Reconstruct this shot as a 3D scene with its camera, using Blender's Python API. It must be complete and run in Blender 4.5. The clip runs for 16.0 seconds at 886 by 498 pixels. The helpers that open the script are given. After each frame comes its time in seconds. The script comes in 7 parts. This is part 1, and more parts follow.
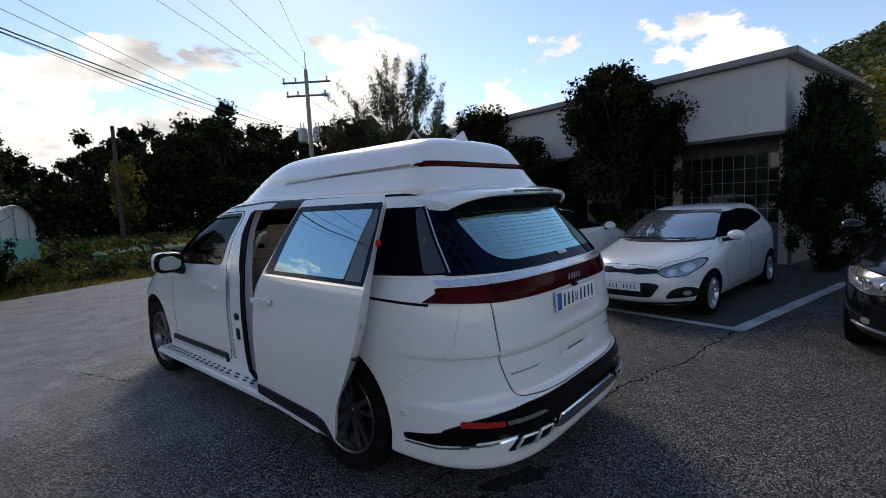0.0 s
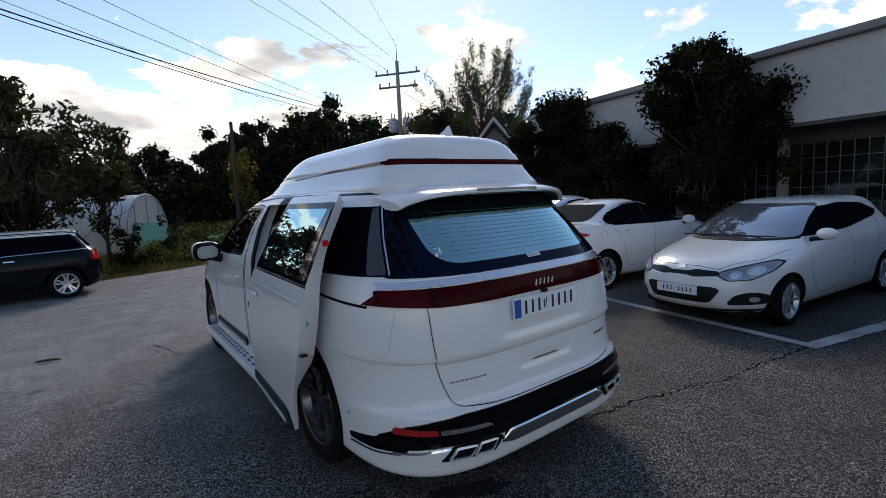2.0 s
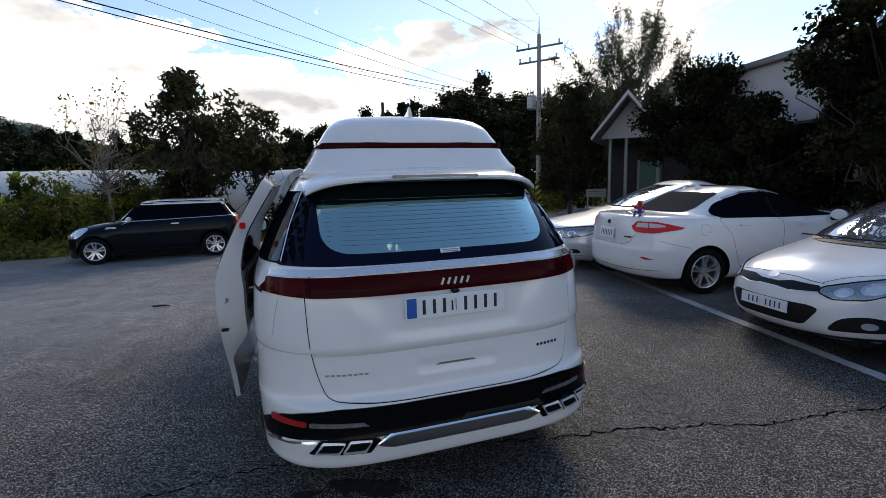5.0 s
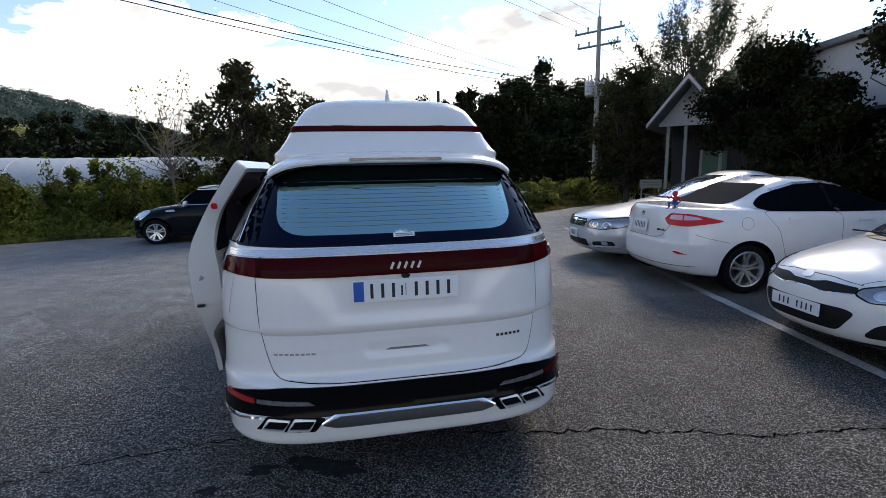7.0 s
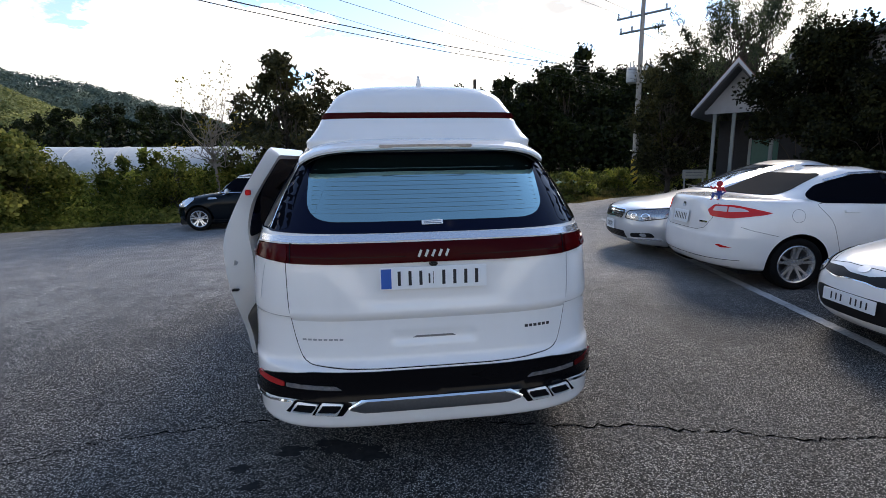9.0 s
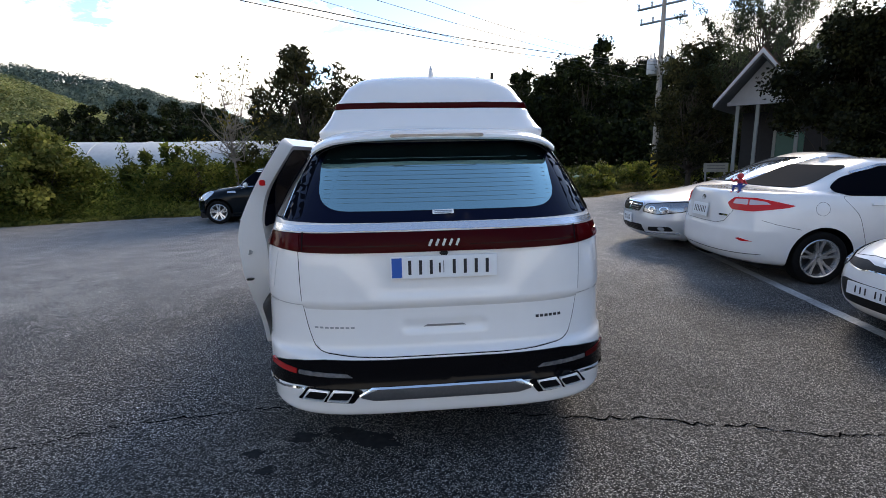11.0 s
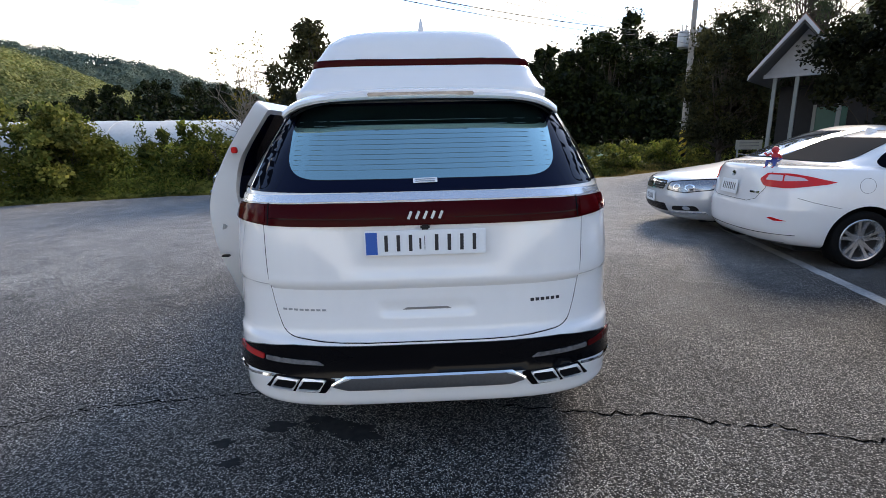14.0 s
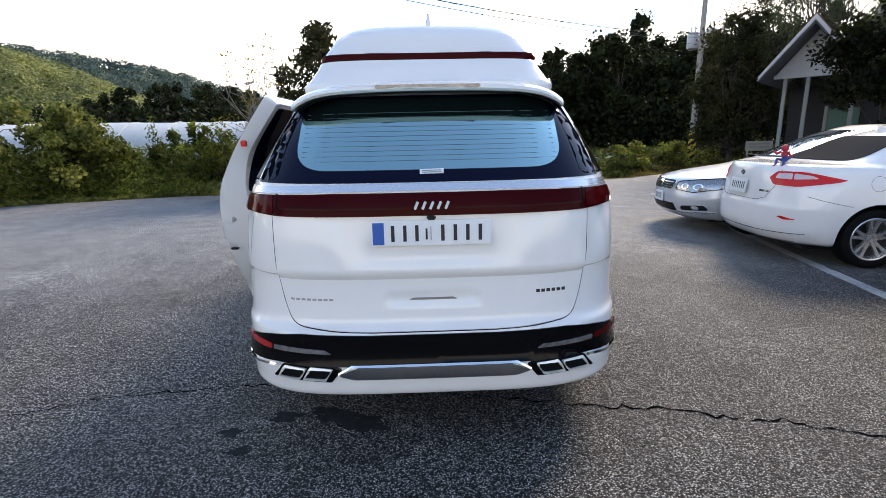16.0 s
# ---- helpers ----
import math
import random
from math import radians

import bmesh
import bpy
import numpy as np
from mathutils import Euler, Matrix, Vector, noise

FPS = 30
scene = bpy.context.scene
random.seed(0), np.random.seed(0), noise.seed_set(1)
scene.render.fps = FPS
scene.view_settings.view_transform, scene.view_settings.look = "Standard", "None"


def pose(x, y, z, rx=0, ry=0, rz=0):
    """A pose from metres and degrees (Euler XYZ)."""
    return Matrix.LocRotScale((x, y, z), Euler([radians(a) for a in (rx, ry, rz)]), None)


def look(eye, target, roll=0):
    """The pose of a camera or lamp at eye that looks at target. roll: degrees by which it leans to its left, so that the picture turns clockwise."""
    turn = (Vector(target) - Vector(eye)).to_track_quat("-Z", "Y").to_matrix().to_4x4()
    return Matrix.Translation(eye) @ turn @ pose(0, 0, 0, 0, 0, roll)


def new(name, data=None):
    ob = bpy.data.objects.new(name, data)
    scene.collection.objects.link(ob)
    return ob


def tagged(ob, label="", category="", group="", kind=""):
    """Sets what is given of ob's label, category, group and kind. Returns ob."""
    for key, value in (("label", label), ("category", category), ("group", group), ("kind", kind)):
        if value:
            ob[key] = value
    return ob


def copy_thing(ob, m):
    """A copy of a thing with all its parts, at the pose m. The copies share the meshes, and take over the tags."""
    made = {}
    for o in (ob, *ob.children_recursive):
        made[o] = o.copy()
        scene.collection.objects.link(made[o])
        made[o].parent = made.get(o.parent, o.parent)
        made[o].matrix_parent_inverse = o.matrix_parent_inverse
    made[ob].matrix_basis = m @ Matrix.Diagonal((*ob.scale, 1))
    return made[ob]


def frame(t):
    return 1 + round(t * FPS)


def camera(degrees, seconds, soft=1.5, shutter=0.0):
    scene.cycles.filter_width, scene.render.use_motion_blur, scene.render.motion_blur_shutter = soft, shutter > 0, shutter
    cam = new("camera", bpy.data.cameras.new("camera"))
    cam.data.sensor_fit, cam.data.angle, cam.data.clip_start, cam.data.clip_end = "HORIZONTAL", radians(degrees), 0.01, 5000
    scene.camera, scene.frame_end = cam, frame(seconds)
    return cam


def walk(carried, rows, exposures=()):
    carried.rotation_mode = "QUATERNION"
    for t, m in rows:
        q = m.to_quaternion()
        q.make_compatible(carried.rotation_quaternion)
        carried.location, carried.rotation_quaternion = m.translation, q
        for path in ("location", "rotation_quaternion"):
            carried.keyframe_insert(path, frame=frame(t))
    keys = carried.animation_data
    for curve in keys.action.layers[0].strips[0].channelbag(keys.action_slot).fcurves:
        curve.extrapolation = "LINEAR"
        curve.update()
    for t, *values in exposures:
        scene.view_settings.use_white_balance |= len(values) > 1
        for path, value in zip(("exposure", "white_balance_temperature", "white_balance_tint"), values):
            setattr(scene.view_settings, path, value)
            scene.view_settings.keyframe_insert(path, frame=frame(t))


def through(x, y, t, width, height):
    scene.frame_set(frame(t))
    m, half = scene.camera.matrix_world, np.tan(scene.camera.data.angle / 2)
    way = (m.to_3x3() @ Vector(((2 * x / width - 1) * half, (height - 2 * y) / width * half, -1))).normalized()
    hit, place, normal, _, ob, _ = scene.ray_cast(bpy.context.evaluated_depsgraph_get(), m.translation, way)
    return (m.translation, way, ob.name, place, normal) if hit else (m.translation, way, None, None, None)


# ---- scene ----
cam = camera(85.6, 16.0, soft=0.5)
PATH = [
    (0, (-2.645, -1.244, 1.579), (-1.124, 0.042, 1.389), -2.9),
    (0.5, (-2.485, -1.356, 1.605), (-1.022, -0.006, 1.407), -2.9),
    (1, (-2.339, -1.533, 1.608), (-0.945, -0.113, 1.401), -2.9),
    (1.5, (-2.19, -1.651, 1.612), (-0.909, -0.131, 1.398), -2.8),
    (2, (-2.016, -1.739, 1.608), (-0.803, -0.164, 1.386), -2.8),
    (2.5, (-1.827, -1.846, 1.62), (-0.691, -0.216, 1.388), -2.8),
    (3, (-1.615, -2.012, 1.626), (-0.561, -0.33, 1.382), -2.7),
    (3.5, (-1.445, -2.087, 1.617), (-0.521, -0.333, 1.358), -2.1),
    (4, (-1.245, -2.133, 1.617), (-0.429, -0.327, 1.349), -1.8),
    (6.5, (-0.327, -2.268, 1.579), (0.119, -0.344, 1.267), -1.1),
    (7, (-0.279, -2.293, 1.567), (0.118, -0.36, 1.243), -1.0),
    (7.5, (-0.272, -2.282, 1.566), (0.082, -0.342, 1.229), -1.0),
    (8, (-0.256, -2.276, 1.563), (0.056, -0.331, 1.217), -1.0),
    (8.5, (-0.251, -2.273, 1.557), (0.028, -0.325, 1.204), -1.0),
    (9, (-0.244, -2.272, 1.553), (0.009, -0.321, 1.19), -0.9),
    (11.5, (-0.194, -2.284, 1.516), (-0.026, -0.329, 1.126), -1.1),
    (12, (-0.163, -2.264, 1.504), (-0.01, -0.31, 1.103), -1.1),
    (12.5, (-0.125, -2.214, 1.495), (0.013, -0.262, 1.081), -1.1),
    (13, (-0.074, -2.12, 1.484), (0.045, -0.169, 1.059), -1.1),
    (13.5, (-0.042, -2.045, 1.462), (0.058, -0.097, 1.021), -1.1),
    (14, (-0.014, -2.034, 1.44), (0.072, -0.089, 0.982), -1.2),
    (14.5, (-0.005, -2.046, 1.42), (0.066, -0.102, 0.954), -1.2),
    (15, (-0.004, -2.051, 1.417), (0.06, -0.106, 0.956), -1.2),
    (15.5, (-0.006, -2.051, 1.393), (0.054, -0.104, 0.941), -1.2),
    (16, (-0.01, -2.06, 1.391), (0.045, -0.111, 0.945), -1.2),
]
walk(cam, [(t, look(eye, target, roll)) for t, eye, target, roll in PATH],
     exposures=[(0, -0.78, 6950, 11), (2, -0.72, 6950, 11), (4, -0.60, 6950, 11), (6.5, -0.40, 6950, 12), (9, -0.10, 7000, 12), (11.5, 0.0, 7100, 12), (13.5, 0.20, 7250, 12), (16, 0.52, 7500, 12)])

# ---- light: broken bright cloud, a veiled sun ahead to the right, a white cloud bank ahead to the left ----
SUN_AZ, SUN_EL = 36.0, 34.0
BANK_AZ, BANK_EL = -18.0, 14.0
world = bpy.data.worlds.new("sky")
scene.world = world
world.use_nodes = True
wn, wl = world.node_tree.nodes, world.node_tree.links
wn.clear()
w_out = wn.new("ShaderNodeOutputWorld")
w_bg = wn.new("ShaderNodeBackground")
w_sky = wn.new("ShaderNodeTexSky")
w_sky.sky_type = 'NISHITA'
w_sky.sun_disc = False
w_sky.sun_elevation = radians(SUN_EL)
w_sky.sun_rotation = radians(SUN_AZ)
w_sky.air_density, w_sky.dust_density, w_sky.ozone_density = 1.0, 0.15, 3.0
w_co = wn.new("ShaderNodeTexCoord")
w_sep = wn.new("ShaderNodeSeparateXYZ")
wl.new(w_co.outputs["Generated"], w_sep.inputs[0])


def wmath(op, a, b=None, clamp=False):
    n = wn.new("ShaderNodeMath")
    n.operation, n.use_clamp = op, clamp
    for i, v in enumerate((a, b)):
        if v is None:
            continue
        if isinstance(v, (int, float)):
            n.inputs[i].default_value = v
        else:
            wl.new(v, n.inputs[i])
    return n.outputs[0]


# clouds lie on a flat deck: the direction divided by its height
w_h = wmath('ADD', wmath('MAXIMUM', w_sep.outputs[2], 0.0), 0.30)
w_cx, w_cy = wmath('DIVIDE', w_sep.outputs[0], w_h), wmath('DIVIDE', w_sep.outputs[1], w_h)
w_comb = wn.new("ShaderNodeCombineXYZ")
wl.new(w_cx, w_comb.inputs[0]), wl.new(w_cy, w_comb.inputs[1])
w_comb.inputs[2].default_value = 2.3
w_noise = wn.new("ShaderNodeTexNoise")
w_noise.inputs["Scale"].default_value = 2.1
w_noise.inputs["Detail"].default_value = 9.0
w_noise.inputs["Roughness"].default_value = 0.60
w_noise.inputs["Distortion"].default_value = 0.25
wl.new(w_comb.outputs[0], w_noise.inputs["Vector"])
w_ramp = wn.new("ShaderNodeValToRGB")
w_ramp.color_ramp.elements[0].position = 0.505
w_ramp.color_ramp.elements[1].position = 0.535
# thicker cloud low over the horizon
w_low = wmath('MULTIPLY', wmath('SUBTRACT', 1.0, wmath('MULTIPLY', w_sep.outputs[2], 2.4), True), 0.18)
w_dot = wn.new("ShaderNodeVectorMath")
w_dot.operation = 'DOT_PRODUCT'
w_dot.inputs[1].default_value = (math.sin(radians(BANK_AZ)) * math.cos(radians(BANK_EL)), math.cos(radians(BANK_AZ)) * math.cos(radians(BANK_EL)), math.sin(radians(BANK_EL)))
wl.new(w_co.outputs["Generated"], w_dot.inputs[0])
w_cover = wmath('ADD', w_low, wmath('SUBTRACT', wmath('MULTIPLY', w_dot.outputs["Value"], 0.03), wmath('MULTIPLY', wmath('MULTIPLY', wmath('SUBTRACT', w_sep.outputs[2], 0.13), 5.5, True), 0.15)))
wl.new(wmath('ADD', w_noise.outputs["Fac"], w_cover), w_ramp.inputs[0])
# grey bellies of the clouds
w_noise2 = wn.new("ShaderNodeTexNoise")
w_noise2.inputs["Scale"].default_value = 2.4
w_noise2.inputs["Detail"].default_value = 5.0
wl.new(w_comb.outputs[0], w_noise2.inputs["Vector"])
w_belly = wn.new("ShaderNodeValToRGB")
w_belly.color_ramp.elements[0].position, w_belly.color_ramp.elements[0].color = 0.34, (10.5, 10.8, 11.4, 1)
w_belly.color_ramp.elements[1].position, w_belly.color_ramp.elements[1].color = 0.48, (21.5, 21.5, 21.1, 1)
wl.new(w_noise2.outputs["Fac"], w_belly.inputs[0])
w_mix = wn.new("ShaderNodeMix")
w_mix.data_type = 'RGBA'
wl.new(w_ramp.outputs[0], w_mix.inputs["Factor"])
w_gain = wn.new("ShaderNodeMix")
w_gain.data_type, w_gain.blend_type = 'RGBA', 'MULTIPLY'
w_gain.inputs["Factor"].default_value = 1.0
w_gain.inputs[7].default_value = (3.35, 3.2, 3.15, 1)
wl.new(w_sky.outputs[0], w_gain.inputs[6])
wl.new(w_gain.outputs[2], w_mix.inputs[6])
# the bank is brighter than the clouds behind
w_near = wmath('POWER', wmath('MULTIPLY', wmath('ADD', w_dot.outputs["Value"], 1.0), 0.5, True), 4.0)
w_fac = wmath('ADD', wmath('MULTIPLY', w_near, 0.15), 0.95)
w_scale = wn.new("ShaderNodeVectorMath")
w_scale.operation = 'SCALE'
wl.new(w_belly.outputs[0], w_scale.inputs[0]), wl.new(w_fac, w_scale.inputs["Scale"])
wl.new(w_scale.outputs[0], w_mix.inputs[7])
wl.new(w_mix.outputs[2], w_bg.inputs["Color"])
w_bg.inputs["Strength"].default_value = 0.09
wl.new(w_bg.outputs[0], w_out.inputs[0])

sun = new("sun", bpy.data.lights.new("sun", 'SUN'))
sun.data.energy, sun.data.angle, sun.data.color = 2.7, radians(19), (1.0, 0.91, 0.78)
s_az, s_el = radians(SUN_AZ), radians(SUN_EL)
sun.matrix_world = look((60 * math.sin(s_az) * math.cos(s_el), 60 * math.cos(s_az) * math.cos(s_el), 60 * math.sin(s_el)), (0, 0, 0))

# ---- materials ----
def shader(name, color, rough=0.5, metal=0.0, grain=0.0, scale=20.0, bump=0.0, bscale=None, spec=0.5, coat=0.0, dark=None, spots=None, transmit=0.0, alpha=1.0, sub=0.0, emit=0.0):
    """A Principled material: colour varied by a fine and a broad noise, a bump, and optional dark stains."""
    m = bpy.data.materials.new(name)
    m.use_nodes = True
    n, l = m.node_tree.nodes, m.node_tree.links
    b = n["Principled BSDF"]
    b.inputs["Roughness"].default_value, b.inputs["Metallic"].default_value = rough, metal
    b.inputs["Specular IOR Level"].default_value = spec
    b.inputs["Coat Weight"].default_value = coat
    b.inputs["Coat Roughness"].default_value = 0.03
    b.inputs["Transmission Weight"].default_value = transmit
    b.inputs["Base Color"].default_value = (*color, 1)
    if emit:
        b.inputs["Emission Color"].default_value = (*color, 1)
        b.inputs["Emission Strength"].default_value = emit
    co = n.new("ShaderNodeTexCoord")
    if grain or dark:
        a, c = n.new("ShaderNodeTexNoise"), n.new("ShaderNodeTexNoise")
        a.inputs["Scale"].default_value, c.inputs["Scale"].default_value = scale, scale * 0.06
        a.inputs["Detail"].default_value, c.inputs["Detail"].default_value = 6, 4
        l.new(co.outputs["Object"], a.inputs["Vector"]), l.new(co.outputs["Object"], c.inputs["Vector"])
        add = n.new("ShaderNodeMath")
        add.operation = 'ADD'
        l.new(a.outputs["Fac"], add.inputs[0]), l.new(c.outputs["Fac"], add.inputs[1])
        ramp = n.new("ShaderNodeValToRGB")
        e = ramp.color_ramp.elements
        lo = dark or tuple(x * (1 - grain) for x in color)
        hi = color if dark else tuple(min(1, x * (1 + grain)) for x in color)
        e[0].position, e[0].color = 0.32, (*lo, 1)
        e[1].position, e[1].color = 0.66, (*hi, 1)
        half = n.new("ShaderNodeMath")
        half.operation = 'MULTIPLY'
        half.inputs[1].default_value = 0.5
        l.new(add.outputs[0], half.inputs[0]), l.new(half.outputs[0], ramp.inputs[0])
        l.new(ramp.outputs[0], b.inputs["Base Color"])
    if bump:
        t = n.new("ShaderNodeTexNoise")
        t.inputs["Scale"].default_value, t.inputs["Detail"].default_value = bscale or scale, 8
        l.new(co.outputs["Object"], t.inputs["Vector"])
        bm_ = n.new("ShaderNodeBump")
        bm_.inputs["Strength"].default_value, bm_.inputs["Distance"].default_value = bump, 0.02
        l.new(t.outputs["Fac"], bm_.inputs["Height"]), l.new(bm_.outputs[0], b.inputs["Normal"])
    return m


def film_glass(name, tint, mirror, dark):
    """Car glass under a film: a mirror share over tinted see-through glass."""
    m = bpy.data.materials.new(name)
    m.use_nodes = True
    n, l = m.node_tree.nodes, m.node_tree.links
    n.remove(n["Principled BSDF"])
    g, t, mix = n.new("ShaderNodeBsdfGlossy"), n.new("ShaderNodeBsdfTransparent"), n.new("ShaderNodeMixShader")
    g.inputs["Roughness"].default_value, g.inputs["Color"].default_value = 0.015, (*tint, 1)
    t.inputs["Color"].default_value = (*dark, 1)
    fr = n.new("ShaderNodeFresnel")
    fr.inputs["IOR"].default_value = 1.5
    mm = n.new("ShaderNodeMath")
    mm.operation, mm.use_clamp = 'ADD', True
    mm.inputs[1].default_value = mirror
    l.new(fr.outputs[0], mm.inputs[0]), l.new(mm.outputs[0], mix.inputs[0])
    l.new(t.outputs[0], mix.inputs[1]), l.new(g.outputs[0], mix.inputs[2])
    l.new(mix.outputs[0], n["Material Output"].inputs[0])
    return m


def leafy(name, a, b, rough=0.6, through=0.25, patch=0.9, depth=0.55):
    """Leaves: the colour differs leaf by leaf, with some light coming through."""
    m = bpy.data.materials.new(name)
    m.use_nodes = True
    n, l = m.node_tree.nodes, m.node_tree.links
    p = n["Principled BSDF"]
    p.inputs["Roughness"].default_value, p.inputs["Specular IOR Level"].default_value = rough, 0.12
    geo, ramp, tr, mix = n.new("ShaderNodeNewGeometry"), n.new("ShaderNodeValToRGB"), n.new("ShaderNodeBsdfTranslucent"), n.new("ShaderNodeMixShader")
    ramp.color_ramp.elements[0].color, ramp.color_ramp.elements[1].color = (*a, 1), (*b, 1)
    l.new(geo.outputs["Random Per Island"], ramp.inputs[0])
    # whole twigs and crowns differ as well as single leaves
    co, no, vary, mul = n.new("ShaderNodeTexCoord"), n.new("ShaderNodeTexNoise"), n.new("ShaderNodeValToRGB"), n.new("ShaderNodeMix")
    no.inputs["Scale"].default_value, no.inputs["Detail"].default_value = patch, 4
    l.new(co.outputs["Object"], no.inputs["Vector"]), l.new(no.outputs["Fac"], vary.inputs[0])
    lo, hi = 1 - depth, 1 + depth
    vary.color_ramp.elements[0].position, vary.color_ramp.elements[0].color = 0.36, (lo * 0.9, lo, lo, 1)
    vary.color_ramp.elements[1].position, vary.color_ramp.elements[1].color = 0.64, (hi * 1.08, hi, hi * 0.85, 1)
    mul.data_type, mul.blend_type = 'RGBA', 'MULTIPLY'
    mul.inputs["Factor"].default_value = 1.0
    l.new(ramp.outputs[0], mul.inputs[6]), l.new(vary.outputs[0], mul.inputs[7])
    l.new(mul.outputs[2], p.inputs["Base Color"]), l.new(mul.outputs[2], tr.inputs[0])
    mix.inputs[0].default_value = through
    l.new(p.outputs[0], mix.inputs[1]), l.new(tr.outputs[0], mix.inputs[2]), l.new(mix.outputs[0], n["Material Output"].inputs[0])
    return m


PEARL = shader("pearl_white_paint", (0.82, 0.81, 0.80), 0.20, coat=0.8, grain=0.02, scale=6)
WHITE = shader("white_car_paint", (0.83, 0.82, 0.805), 0.20, coat=0.7, grain=0.04, scale=5)
SILVER = shader("silver_car_paint", (0.62, 0.63, 0.65), 0.28, metal=0.35, coat=0.7, grain=0.03, scale=5)
NAVY = shader("dark_green_black_paint", (0.003, 0.006, 0.009), 0.12, spec=0.15)
BLACKCAR = shader("black_car_paint", (0.005, 0.005, 0.006), 0.1, spec=0.4)
FILM = film_glass("blue_film_glass", (0.56, 0.85, 0.85), 0.66, (0.05, 0.06, 0.07))
TINT = film_glass("tinted_glass", (0.38, 0.40, 0.42), 0.0, (0.36, 0.37, 0.37))
SCREEN = film_glass("clear_tinted_glass", (0.6, 0.65, 0.7), 0.0, (0.62, 0.66, 0.64))
DOORFILM = film_glass("door_film_glass", (0.55, 0.80, 0.88), 0.55, (0.05, 0.06, 0.07))
DARKGLASS = shader("dark_car_glass", (0.004, 0.005, 0.008), 0.03, spec=0.0)
# no gloss: the grey-brown reflection on the glass is put into its colour
SHADEGLASS = shader("reflection_grey_glass", (0.06, 0.055, 0.05), 0.12, spec=0.0)
# black frit with the blue sky's reflection put into its base colour
FRIT = shader("sky_tinted_frit_glass", (0.002, 0.004, 0.018), 0.04, spec=0.12)
PILLARPANE = shader("smoked_pillar_pane", (0.11, 0.105, 0.10), 0.05, metal=0.9)
SCREENGLASS = shader("windscreen_glass", (0.34, 0.37, 0.41), 0.03, metal=0.7, spec=0.9, coat=1.0)
CHROME = shader("chrome", (0.75, 0.76, 0.78), 0.08, metal=1.0)
MIRROR = shader("mirror_glass", (0.52, 0.60, 0.54), 0.02, metal=1.0)
SATIN = shader("satin_silver_trim", (0.74, 0.75, 0.78), 0.22, metal=0.75)
HEADLAMP = shader("headlamp_reflector", (0.34, 0.345, 0.355), 0.14, metal=0.75, coat=1.0)
REDDEEP = shader("deep_red_lens", (0.018, 0.001, 0.002), 0.10, spec=0.08)
TAILCLEAR = shader("pink_clear_lens", (0.60, 0.46, 0.46), 0.2, metal=0.2, coat=0.8)
WIREGLASS = shader("fine_heating_wire", (0.10, 0.17, 0.20), 0.5)
GLOSSBLACK = shader("gloss_black_plastic", (0.003, 0.003, 0.004), 0.10, spec=0.12)
PLASTIC = shader("black_plastic", (0.010, 0.010, 0.011), 0.5, spec=0.25, grain=0.2, scale=60, bump=0.08, bscale=400)
RUBBER = shader("tyre_rubber", (0.008, 0.008, 0.008), 0.85, grain=0.3, scale=30, bump=0.1, bscale=120, spec=0.1)
RIM = shader("silver_alloy", (0.62, 0.63, 0.64), 0.26, metal=0.8)
RIMMIX = shader("grey_alloy", (0.15, 0.15, 0.16), 0.25, metal=0.9)
RIMDARK = shader("dark_alloy", (0.012, 0.012, 0.013), 0.5, metal=0.2)
REDLENS = shader("dark_red_lens", (0.040, 0.001, 0.0025), 0.10, spec=0.04)
REDLAMP = shader("ruby_lens", (0.065, 0.003, 0.004), 0.08, spec=0.06)
TRIMSILVER = shader("bright_satin_trim", (0.80, 0.81, 0.82), 0.38, metal=0.55)
BRUSHED = shader("brushed_dark_silver", (0.22, 0.225, 0.24), 0.3, metal=0.9, grain=0.1, scale=80)
REDBRIGHT = shader("red_lens", (0.60, 0.010, 0.012), 0.1, coat=0.15, spec=0.25)
REDGLOW = shader("lit_red_reflector", (0.38, 0.012, 0.012), 0.15, coat=0.5)
CLEARLENS = shader("clear_lens", (0.78, 0.80, 0.83), 0.14, metal=0.6, coat=1.0)
SMOKELENS = shader("smoked_lens", (0.19, 0.185, 0.19), 0.16, metal=0.4, coat=0.5, grain=0.6, scale=45)
PLATEWHITE = shader("plate_white", (0.80, 0.82, 0.84), 0.35, grain=0.03, scale=40)
PLATEBLUE = shader("plate_blue", (0.015, 0.10, 0.42), 0.35)
INK = shader("black_ink", (0.015, 0.015, 0.02), 0.5)
GREYINK = shader("dull_silver_lettering", (0.32, 0.33, 0.35), 0.3, metal=0.8)
SEAM = shader("seam_shadow_rubber", (0.006, 0.006, 0.007), 0.8, spec=0.08)
BEIGE = shader("beige_leather", (0.60, 0.47, 0.37), 0.5, grain=0.08, scale=30, bump=0.1, bscale=200)
LINER = shader("dark_cabin_lining", (0.03, 0.028, 0.027), 0.8, grain=0.2, scale=40)
BARK = shader("bark", (0.055, 0.043, 0.033), 0.9, grain=0.4, scale=12, bump=0.6, bscale=25)
PALEBARK = shader("pale_bark", (0.22, 0.19, 0.16), 0.9, grain=0.3, scale=12, bump=0.5, bscale=25)
CONCRETE = shader("pole_concrete", (0.33, 0.30, 0.27), 0.85, grain=0.2, scale=14, bump=0.3, bscale=60)
STUCCO = shader("white_stucco", (0.50, 0.50, 0.51), 0.85, grain=0.07, scale=6, bump=0.15, bscale=90)
SLAB = shader("grey_metal_coping", (0.20, 0.20, 0.21), 0.5, metal=0.3, grain=0.12, scale=8)
